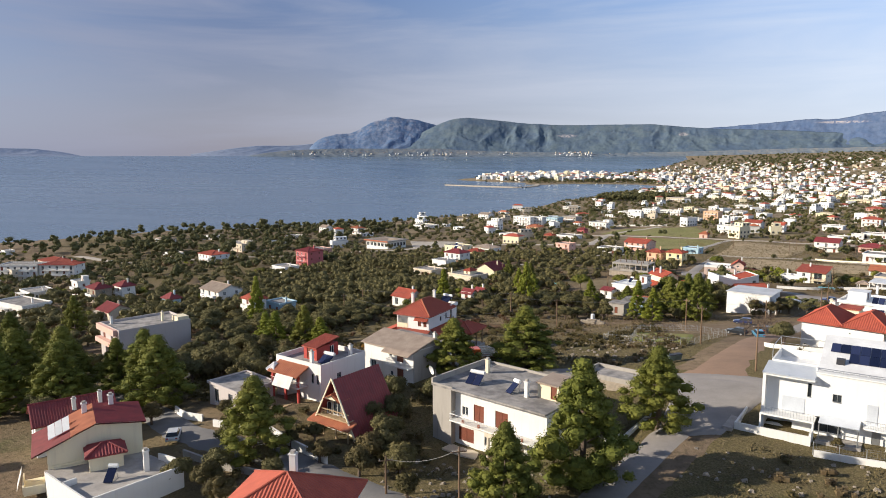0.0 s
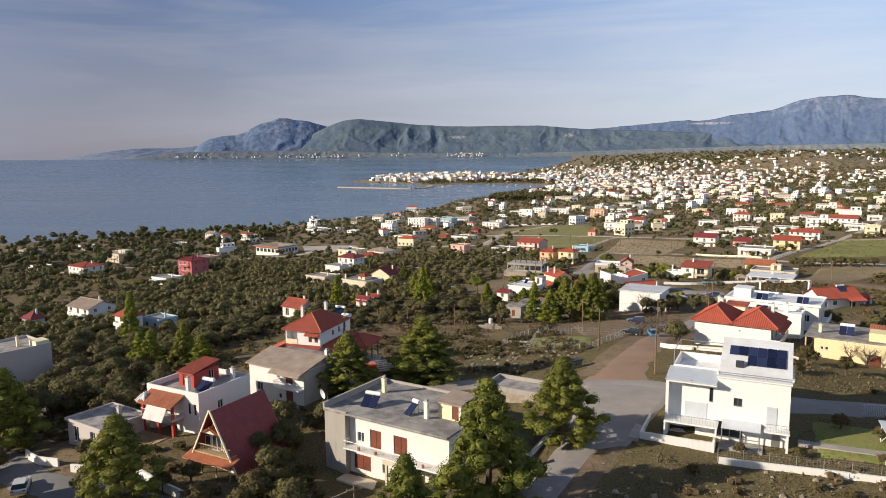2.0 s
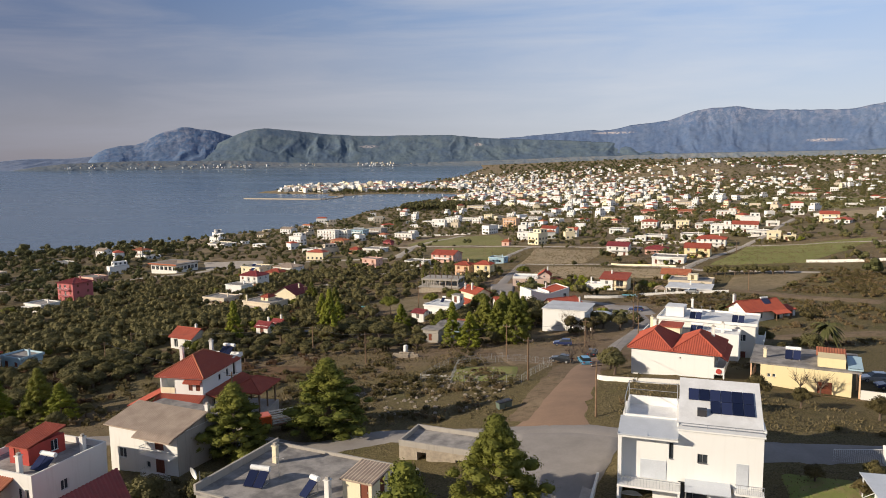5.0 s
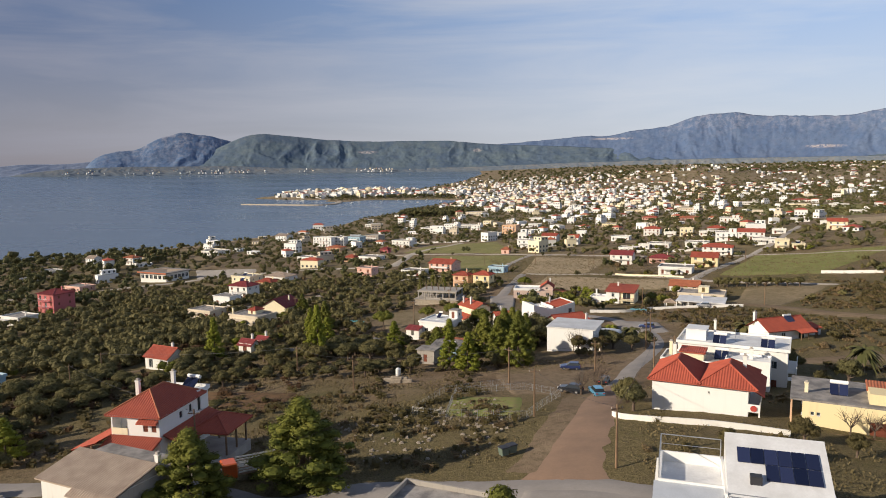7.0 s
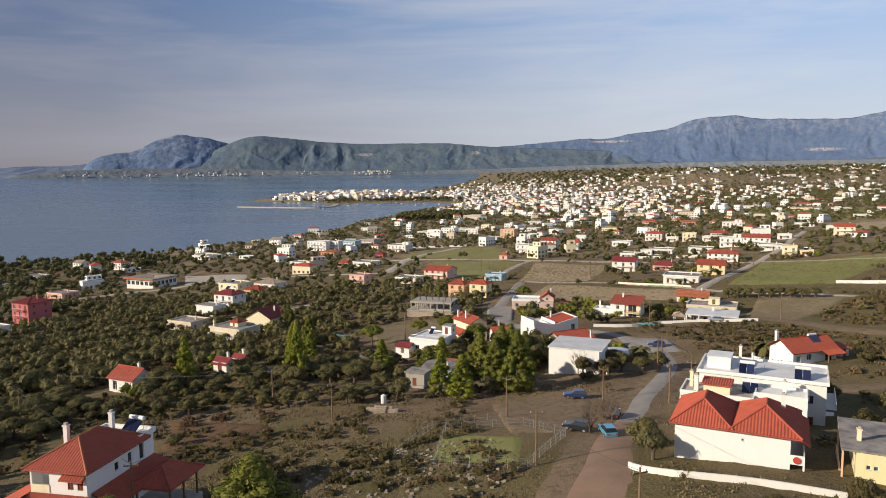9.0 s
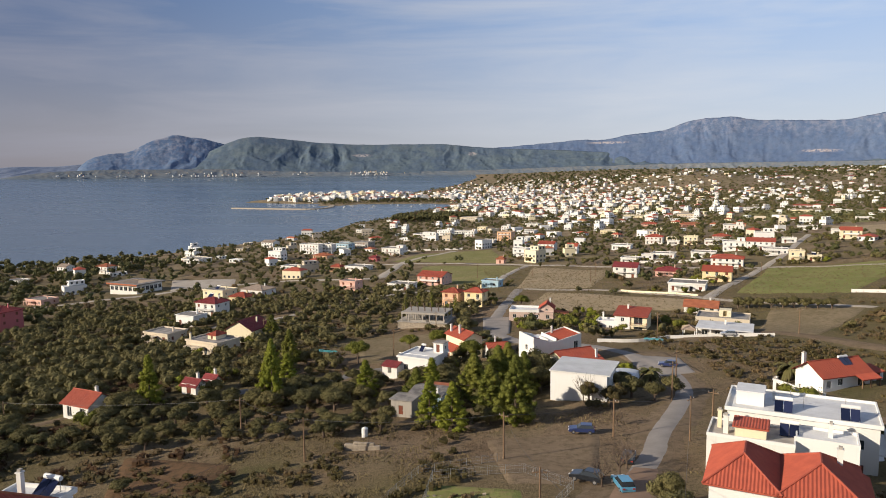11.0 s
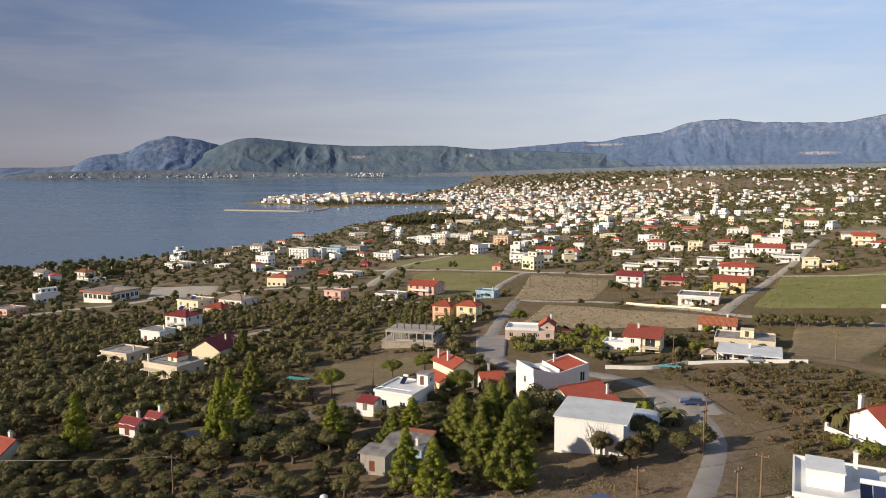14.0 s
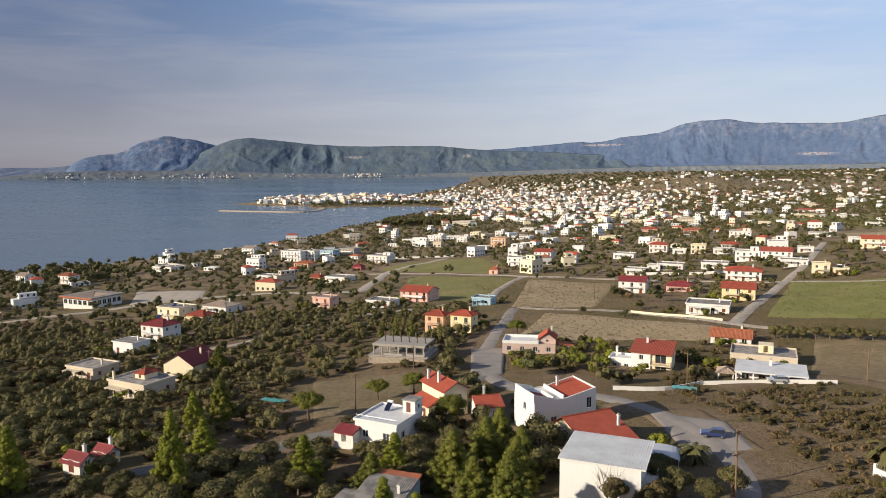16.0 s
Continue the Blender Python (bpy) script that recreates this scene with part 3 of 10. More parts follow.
def slope(bm, a, b, inward, run, rise, ca=0.0, cb=0.0, pitch=0.34):
    """One ribbed side of a tiled roof over the eave a-b; ca and cb are how far the top is drawn in at the two ends."""
    a, b = Vector(a), Vector(b)
    along = b - a
    length = along.length
    n = max(2, int(length / pitch))
    up = Vector(inward) * run + Vector((0, 0, rise))
    nrm = along.normalized().cross(up.normalized())
    if nrm.z < 0:
        nrm = -nrm

    def top(s):
        t = 1.0
        if ca > 0:
            t = min(t, s * length / ca)
        if cb > 0:
            t = min(t, (1 - s) * length / cb)
        return max(0.0, t)

    for i in range(n):
        s = [(i + k / 2) / n for k in range(3)]
        lift = (0.0, 0.065, 0.0)
        low = [a + along * q + nrm * f for q, f in zip(s, lift)]
        high = [a + along * q + up * top(q) + nrm * f for q, f in zip(s, lift)]
        for k in (0, 1):
            pts = [low[k], low[k + 1]] + ([high[k + 1]] if (high[k + 1] - low[k + 1]).length > 0.02 else []) + ([high[k]] if (high[k] - low[k]).length > 0.02 else [])
            if len(pts) > 2:
                poly(bm, pts)
    # underside and fascia
    d = Vector((0, 0, -0.16))
    c0, c1 = a + along * (ca / length) + up, b - along * (cb / length) + up
    loop = [a, b, c1] + ([c0] if (c1 - c0).length > 0.05 else [])
    poly(bm, [p + d for p in loop][::-1])
    poly(bm, [a, b, b + d, a + d])
    bmesh.ops.remove_doubles(bm, verts=bm.verts[:], dist=0.004)


def ridge_cap(parent, lines, material):
    bm = bmesh.new()
    for p, q in lines:
        rod(bm, Vector(p) + Vector((0, 0, 0.03)), Vector(q) + Vector((0, 0, 0.03)), 0.13, 0.13, 6)
    return part("ridge_cap", bm, material, parent)


def hip_roof(parent, x0, x1, y0, y1, z, rise, material, over=0.5, cap=None, label=""):
    x0, x1, y0, y1 = x0 - over, x1 + over, y0 - over, y1 + over
    w, d = x1 - x0, y1 - y0
    bm = bmesh.new()
    if w >= d:
        r = d / 2
        slope(bm, (x0, y0, z), (x1, y0, z), (0, 1, 0), r, rise, r, r), slope(bm, (x1, y1, z), (x0, y1, z), (0, -1, 0), r, rise, r, r)
        slope(bm, (x1, y0, z), (x1, y1, z), (-1, 0, 0), r, rise, r, r), slope(bm, (x0, y1, z), (x0, y0, z), (1, 0, 0), r, rise, r, r)
        p, q = (x0 + r, (y0 + y1) / 2, z + rise), (x1 - r, (y0 + y1) / 2, z + rise)
    else:
        r = w / 2
        slope(bm, (x1, y0, z), (x1, y1, z), (-1, 0, 0), r, rise, r, r), slope(bm, (x0, y1, z), (x0, y0, z), (1, 0, 0), r, rise, r, r)
        slope(bm, (x0, y0, z), (x1, y0, z), (0, 1, 0), r, rise, r, r), slope(bm, (x1, y1, z), (x0, y1, z), (0, -1, 0), r, rise, r, r)
        p, q = ((x0 + x1) / 2, y0 + r, z + rise), ((x0 + x1) / 2, y1 - r, z + rise)
    roof = part("roof", bm, material, parent, label)
    lines = [(p, q)] if (Vector(p) - Vector(q)).length > 0.2 else []
    corner = ((x0, y0, z), (x1, y0, z), (x1, y1, z), (x0, y1, z))
    ends = (p, q, q, p) if w >= d else (p, p, q, q)
    ridge_cap(roof, lines + list(zip(corner, ends)), cap or material)
    return roof


def gable_roof(parent, x0, x1, y0, y1, z, rise, material, wall, axis="x", over=0.45, cap=None, label=""):
    bm = bmesh.new()
    ends = []
    if axis == "x":
        m, run = (y0 + y1) / 2, (y1 - y0) / 2
        k = 1 + over / run
        slope(bm, (x0 - over, y0 - over, z - rise * (k - 1)), (x1 + over, y0 - over, z - rise * (k - 1)), (0, 1, 0), run * k, rise * k)
        slope(bm, (x1 + over, y1 + over, z - rise * (k - 1)), (x0 - over, y1 + over, z - rise * (k - 1)), (0, -1, 0), run * k, rise * k)
        for x in (x0, x1):
            ends.append([(x, y0, z - 0.05), (x, y1, z - 0.05), (x, m, z + rise - 0.1)])
        line = ((x0 - over, m, z + rise), (x1 + over, m, z + rise))
    else:
        m, run = (x0 + x1) / 2, (x1 - x0) / 2
        k = 1 + over / run
        slope(bm, (x1 + over, y0 - over, z - rise * (k - 1)), (x1 + over, y1 + over, z - rise * (k - 1)), (-1, 0, 0), run * k, rise * k)
        slope(bm, (x0 - over, y1 + over, z - rise * (k - 1)), (x0 - over, y0 - over, z - rise * (k - 1)), (1, 0, 0), run * k, rise * k)
        for y in (y0, y1):
            ends.append([(x0, y, z - 0.05), (x1, y, z - 0.05), (m, y, z + rise - 0.1)])
        line = ((m, y0 - over, z + rise), (m, y1 + over, z + rise))
    roof = part("roof", bm, material, parent, label)
    ridge_cap(roof, [line], cap or material)
    for end in ends:
        g = bmesh.new()
        poly(g, end)
        part("gable", g, wall, parent)
    return roof


def shed_roof(parent, x0, x1, y0, y1, z, rise, material, toward="y", label="", name="roof"):
    """One slope that climbs from its low eave towards y (or -y, x, -x)."""
    bm = bmesh.new()
    if toward == "y":
        slope(bm, (x0, y0, z), (x1, y0, z), (0, 1, 0), y1 - y0, rise)
    elif toward == "-y":
        slope(bm, (x1, y1, z), (x0, y1, z), (0, -1, 0), y1 - y0, rise)
    elif toward == "x":
        slope(bm, (x0, y1, z), (x0, y0, z), (1, 0, 0), x1 - x0, rise)
    else:
        slope(bm, (x1, y0, z), (x1, y1, z), (-1, 0, 0), x1 - x0, rise)
    return part(name, bm, material, parent, label)


def flat_roof(parent, x0, x1, y0, y1, z, high, wall, top=None, thick=0.2, over=0.0, label=""):
    """Slab and parapet."""
    bm = bmesh.new()
    box(bm, x0 - over, x1 + over, y0 - over, y1 + over, z + 0.004, z + 0.16)
    roof = part("roof", bm, top or ROOF_SLAB, parent, label)
    if high > 0.05:
        bm = bmesh.new()
        a, b, c, d, e = x0 - over - 0.03, x1 + over + 0.03, y0 - over - 0.03, y1 + over + 0.03, z + 0.15 + high
        box(bm, a, b, c, c + thick, z - 0.02, e), box(bm, a, b, d - thick, d, z - 0.02, e)
        box(bm, a, a + thick, c + thick, d - thick, z - 0.02, e), box(bm, b - thick, b, c + thick, d - thick, z - 0.02, e)
        part("parapet", bm, wall, parent)
    return roof


def chimney(parent, x, y, z, high=1.6, material=None, size=0.5):
    bm = bmesh.new()
    s = size / 2
    box(bm, x - s, x + s, y - s, y + s, z, z + high)
    box(bm, x - s - 0.08, x + s + 0.08, y - s - 0.08, y + s + 0.08, z + high, z + high + 0.1)
    ob = part("chimney", bm, material or WHITE, parent)
    bm = bmesh.new()
    box(bm, x - s * 0.7, x + s * 0.7, y - s * 0.7, y + s * 0.7, z + high + 0.1, z + high + 0.38)
    part("chimney_pot", bm, CEMENT, ob)
    return ob


def solar_heater(parent, x, y, z, rot=0.0, panels=1):
    ob = new("solar_heater")
    ob.parent = parent
    ob.matrix_local = pose(x, y, z, 0, 0, rot)
    for i in range(panels):
        bm = bmesh.new()
        a = i * 1.1
        v = [(a, 0, 0.15), (a + 1.02, 0, 0.15), (a + 1.02, 1.45, 1.25), (a, 1.45, 1.25)]
        poly(bm, v), poly(bm, [Vector(p) - Vector((0, -0.05, 0.09)) for p in v][::-1])
        for i0, i1 in ((0, 1), (1, 2), (2, 3), (3, 0)):
            poly(bm, [v[i0], v[i1], Vector(v[i1]) - Vector((0, -0.05, 0.09)), Vector(v[i0]) - Vector((0, -0.05, 0.09))])
        part("panel", bm, SOLAR, ob, "dark glazed solar panel")
    bm = bmesh.new()
    rod(bm, (0.0, 1.62, 1.42), (panels * 1.1 - 0.05, 1.62, 1.42), 0.27, 0.27, 10)
    part("tank", bm, WHITE_PAINT, ob, "white water tank")
    for a in (0.1, panels * 1.1 - 0.2):
        bm = bmesh.new()
        rod(bm, (a, 1.62, 0), (a, 1.62, 1.2), 0.03), rod(bm, (a, 0.05, 0), (a, 0.05, 0.2), 0.03), rod(bm, (a, 0.05, 0.05), (a, 1.62, 0.05), 0.03)
        part("stand", bm, METAL, ob)
    return ob


def railing(parent, a, b, high=0.95, material=None, gap=0.16, solid=False, name="railing"):
    """A balustrade from a to b: bars under a rail, or a solid upstand."""
    a, b = Vector(a), Vector(b)
    bm = bmesh.new()
    along = (b - a)
    if solid:
        n = Vector((-along.y, along.x, 0)).normalized() * 0.06
        low, up = [a - n, b - n, b + n, a + n], Vector((0, 0, high))
        vs = [bm.verts.new(p) for p in low] + [bm.verts.new(p + up) for p in low]
        for f in ((3, 2, 1, 0), (4, 5, 6, 7), (0, 1, 5, 4), (1, 2, 6, 5), (2, 3, 7, 6), (3, 0, 4, 7)):
            bm.faces.new([vs[i] for i in f])
    else:
        rod(bm, a + Vector((0, 0, high)), b + Vector((0, 0, high)), 0.035, 0.035, 5)
        n = max(1, int(along.length / gap))
        for i in range(n + 1):
            p = a + along * (i / n)
            rod(bm, p, p + Vector((0, 0, high)), 0.014, 0.014, 3)
    return part(name, bm, material or METAL, parent)


def balcony(parent, x0, x1, y, z, depth, material, rail=None, solid=False):
    """A slab that stands out from the front wall at y, with its balustrade."""
    bm = bmesh.new()
    soft_box(bm, x0, x1, y - depth, y - 0.004, z - 0.18, z)
    ob = part("balcony", bm, material, parent)
    for a, b in (((x0 + 0.05, y - depth + 0.06, z), (x1 - 0.05, y - depth + 0.06, z)), ((x0 + 0.05, y - depth + 0.06, z), (x0 + 0.05, y, z)), ((x1 - 0.05, y - depth + 0.06, z), (x1 - 0.05, y, z))):
        railing(ob, a, b, 0.9, rail or material, solid=solid)
    return ob


def row(face, length, sill, n, w, h, kind="w", start=0.0):
    """n equal openings spread along a wall."""
    return [(face, start + (i + 0.5) * (length - start) / n, sill, w, h, kind) for i in range(n)]


SHADE = random.Random(5)


def plain_house(label, x, y, rot, w, d, storeys, wall, roof="flat", tile=None, z=None, top=None, rise=1.9, group="", bal=True, axis="x", chim=True, heater=False, base=None, high=3.0):
    """A village house with its corner nearest the road at the origin: w along the front, d deep."""
    z = ground(x, y) if z is None else z
    h = thing("house", label, "house", x, y, z, rot, group)
    full = 0.4 + high * storeys
    holes = []
    for s in range(storeys):
        sill = 0.4 + high * s
        n = max(1, int(w / 3.4))
        for i in range(n):
            u = (i + 0.5) * w / n
            if (i + s) % 2 == 0:
                holes.append(("f", u, sill + 0.05, 1.3, 2.15, "s" if SHADE.random() < 0.4 else "g"))
            else:
                holes.append(("f", u, sill + 0.95, 1.2, 1.25, SHADE.choice("wws")))
        m = max(1, int(d / 4))
        for face in "lr":
            holes += row(face, d, sill + 1.0, m, 1.0, 1.2, SHADE.choice("ws"))
        holes += row("b", w, sill + 1.0, n, 1.1, 1.2)
    walls(h, 0, w, 0, d, -1.8, full, wall, holes)
    if bal:
        for s in range(1, storeys):
            balcony(h, 0.15 * w, 0.85 * w, 0, 0.4 + high * s, 1.3, wall, WHITE_PAINT, SHADE.random() < 0.5)
        if storeys == 1 and w > 8:
            bm = bmesh.new()
            box(bm, 0.1 * w, 0.6 * w, -2.4, -0.01, 2.75, 2.93)
            for px in (0.1 * w + 0.1, 0.35 * w, 0.6 * w - 0.3):
                box(bm, px, px + 0.2, -2.35, -2.15, -1.5, 2.75)
            box(bm, 0.1 * w, 0.6 * w, -2.45, -0.005, -1.5, 0.35)
            part("porch", bm, wall, h)
    if roof == "flat":
        flat_roof(h, 0, w, 0, d, full, 0.45 if bal else 0.2, wall, top, over=0.25)
        if storeys > 1 and SHADE.random() < 0.5:
            walls(h, w * 0.6, w * 0.95, d * 0.5, d * 0.95, full + 0.1, full + 2.5, wall, [("f", w * 0.17, full + 0.2, 0.9, 2.0, "d")], name="stair_head")
    elif roof == "hip":
        hip_roof(h, 0, w, 0, d, full, rise, tile or TILE_RED)
    else:
        gable_roof(h, 0, w, 0, d, full, rise, tile or TILE_RED, wall, axis)
    if chim:
        chimney(h, w * 0.75, d * 0.6, full + (0.1 if roof == "flat" else rise * 0.5), 1.5 if roof == "flat" else 1.7, wall)
    if heater:
        solar_heater(h, w * 0.3, d * 0.45, full + (0.16 if roof == "flat" else rise * 0.95), 0, 2)
    return h

# ---- houses beside the road ----


def modern_house():
    h = thing("house", "new white modern house with sloping roof and solar panels", "house", 15.0, 92.5, 47.4, -18.4)
    holes = [("f", 1.3, -0.7, 3.5, 1.6, "o"), ("f", 4.75, 3.6, 0.45, 1.7, "g"), ("f", 7.7, 3.5, 0.95, 0.95, "g"), ("f", 6.9, -0.5, 2.9, 1.9, "g"),
             ("f", 11.9, -0.8, 0.9, 1.9, "d"), ("r", 3.0, 3.8, 1.4, 1.4, "w"), ("r", 7.0, 3.8, 1.4, 1.4, "w"), ("l", 4.0, 3.6, 1.2, 1.4, "w")]
    walls(h, 0, 5.4, 0, 9.0, -2.6, 5.8, CLEAN_WHITE, [q for q in holes if q[0] == "f" and q[1] < 5.4 or q[0] == "l"], tone=METAL)
    walls(h, 5.4, 13.2, 0, 9.0, -2.6, 6.7, CLEAN_WHITE, [(f, a - 5.4, *r) if f == "f" else (f, a, *r) for f, a, *r in holes if f == "r" or f == "f" and a > 5.4], tone=METAL)
    # frame of the projecting wing and its sheet roof
    bm = bmesh.new()
    box(bm, -0.35, 0.0, -1.1, 9.0, -2.6, 6.15), box(bm, 0, 5.4, -1.1, -0.003, 5.8, 6.15)
    part("wing_frame", bm, CLEAN_WHITE, h)
    bm = bmesh.new()
    v = [(-0.4, -1.2, 6.16), (5.4, -1.2, 6.16), (5.4, 2.6, 6.75), (-0.4, 2.6, 6.75)]
    poly(bm, v), poly(bm, [(x, y, z - 0.12) for x, y, z in v][::-1])
    for i in range(4):
        a, b = v[i], v[(i + 1) % 4]
        poly(bm, [a, b, (b[0], b[1], b[2] - 0.12), (a[0], a[1], a[2] - 0.12)])
    for x in (-0.4, 2.45, 5.3):
        box(bm, x, x + 0.06, -1.22, 0.0, 6.02, 6.26)
    part("sheet_roof", bm, GREY_METAL, h, "blue-grey metal sheet over the wing")
    flat_roof(h, 0, 5.4, 2.6, 9.0, 5.8, 1.0, CLEAN_WHITE, WHITE_ROOF, label="white roof terrace")
    bm = bmesh.new()
    for x, y in ((0.0, 2.8), (0.0, 8.8), (5.2, 8.8)):
        rod(bm, (x, y, 6.8), (x, y, 8.6), 0.05)
    rod(bm, (0, 2.8, 8.6), (0, 8.8, 8.6), 0.05), rod(bm, (0, 8.8, 8.6), (5.2, 8.8, 8.6), 0.05), rod(bm, (0, 8.8, 7.7), (5.2, 8.8, 7.7), 0.03)
    part("pergola", bm, METAL, h)
    # the tilted white roof that bears the panels
    bm = bmesh.new()
    v = [(5.4, 0.9, 6.9), (13.3, 0.9, 6.9), (13.3, 7.4, 9.9), (5.4, 7.4, 9.9)]
    poly(bm, v)
    poly(bm, [(5.4, 0.9, 6.72), (5.4, 7.4, 6.72), (5.4, 7.4, 9.9), (5.4, 0.9, 6.9)])
    poly(bm, [(13.3, 0.9, 6.72), (13.3, 0.9, 6.9), (13.3, 7.4, 9.9), (13.3, 7.4, 6.72)])
    poly(bm, [(5.4, 7.4, 6.72), (13.3, 7.4, 6.72), (13.3, 7.4, 9.9), (5.4, 7.4, 9.9)])
    poly(bm, [(5.4, 0.9, 6.72), (13.3, 0.9, 6.72), (13.3, 0.9, 6.9), (5.4, 0.9, 6.9)])
    part("roof", bm, WHITE_ROOF, h, "tilted white roof")
    bm = bmesh.new()
    box(bm, 5.3, 13.35, -0.15, 0.9, 6.7, 6.86), box(bm, 5.2, 5.4, 0.9, 7.4, 6.7, 7.1), box(bm, 13.3, 13.5, 0.9, 7.4, 6.7, 7.1)
    part("cornice", bm, CLEAN_WHITE, h)
    rise = Vector((0, 6.5, 3.0)).normalized()
    nrm = Vector((0, -3.0, 6.5)).normalized()
    for i in range(6):
        for j in range(2):
            if j == 0 and i < 2:
                continue
            bm = bmesh.new()
            o = Vector((6.3 + i * 1.06, 0.9, 6.9)) + rise * (2.0 + j * 1.75) + nrm * 0.12
            u = Vector((1.0, 0, 0))
            v = [o, o + u, o + u + rise * 1.68, o + rise * 1.68]
            poly(bm, v), poly(bm, [p - nrm * 0.05 for p in v][::-1])
            for k in range(4):
                poly(bm, [v[k], v[(k + 1) % 4], v[(k + 1) % 4] - nrm * 0.05, v[k] - nrm * 0.05])
            part("solar_panel", bm, SOLAR, h, "dark blue solar panel")
    bm = bmesh.new()
    o = Vector((7.6, 0.9, 6.9)) + rise * 1.9
    box(bm, o.x - 0.45, o.x + 0.45, o.y - 0.4, o.y + 0.4, o.z - 0.2, o.z + 0.5)
    part("roof_hatch", bm, DARK, h)
    # glazed porch, balcony and rails
    bm = bmesh.new()
    for x in (6.2, 8.2, 10.2):
        rod(bm, (x, -2.0, -0.9), (x, -2.0, 1.3), 0.07), rod(bm, (x, -2.0, 1.3), (x, 0, 1.7), 0.05)
    for z in (-0.75, 0.3, 1.3):
        rod(bm, (6.2, -2.0, z), (10.2, -2.0, z), 0.05)
    porch = part("glazed_porch", bm, METAL, h)
    bm = bmesh.new()
    v = [(6.1, -2.1, 1.35), (10.3, -2.1, 1.35), (10.3, -0.02, 1.75), (6.1, -0.02, 1.75)]
    poly(bm, v), poly(bm, [(x, y, z - 0.06) for x, y, z in v][::-1])
    part("porch_roof", bm, GREY_METAL, porch)
    bm = bmesh.new()
    box(bm, 5.9, 10.6, -2.4, -0.01, -2.5, -0.8)
    part("porch_step", bm, PAVING, h)
    b = bmesh.new()
    box(b, 10.6, 13.3, -1.3, -0.005, 1.2, 1.38), box(b, 12.95, 13.2, -1.25, -1.0, -2.4, 1.2)
    bal = part("balcony", b, CLEAN_WHITE, h)
    railing(bal, (10.65, -1.25, 1.38), (13.25, -1.25, 1.38), 0.9, METAL)
    bm = bmesh.new()
    box(bm, 10.8, 11.9, -0.05, -0.004, 1.4, 3.9)
    part("balcony_door", bm, GREY_METAL, h, "pale grey panel door")
    bm = bmesh.new()
    box(bm, 1.8, 4.3, -0.06, -0.004, 1.34, 3.3)
    part("roller_door", bm, GREY_METAL, h, "pale grey roller shutter")
    for z, k in ((6.9, 0.0), (6.98, 0.45)):
        bm = bmesh.new()
        rod(bm, (5.4, 0.6 + k, z + 0.12), (13.3, 0.6 + k, z + 0.12), 0.035, 0.035, 5)
        for x in (5.5, 8.1, 10.7, 13.2):
            rod(bm, (x, 0.6 + k, z - 0.1), (x, 0.6 + k, z + 0.12), 0.03, 0.03, 5)
        part("roof_rail", bm, METAL, h)
    # terrace walls on the road side
    bm = bmesh.new()
    box(bm, -2.6, 5.6, -3.6, -3.35, -3.0, -0.1), box(bm, -2.85, -2.6, -3.6, 3.0, -3.0, -0.1), box(bm, 5.35, 5.6, -3.35, -1.2, -3.0, 0.2)
    box(bm, -2.6, 5.6, -3.35, -1.2, -3.0, -0.9)
    part("terrace", bm, WHITE, h)
    bm = bmesh.new()
    box(bm, -0.3, 5.7, -2.3, -0.005, 1.1, 1.3), box(bm, 5.45, 5.65, -2.25, -2.05, -2.6, 1.1), box(bm, -0.3, -0.1, -2.25, -2.05, -2.6, 1.1)
    deck = part("veranda", bm, CLEAN_WHITE, h)
    railing(deck, (-0.2, -2.2, 1.3), (5.6, -2.2, 1.3), 0.85, METAL, 0.3)
    bm = bmesh.new()
    box(bm, -4.0, -2.9, -4.6, 1.0, -3.4, -0.55)
    part("ramp_wall", bm, PAVING, h)
    return h


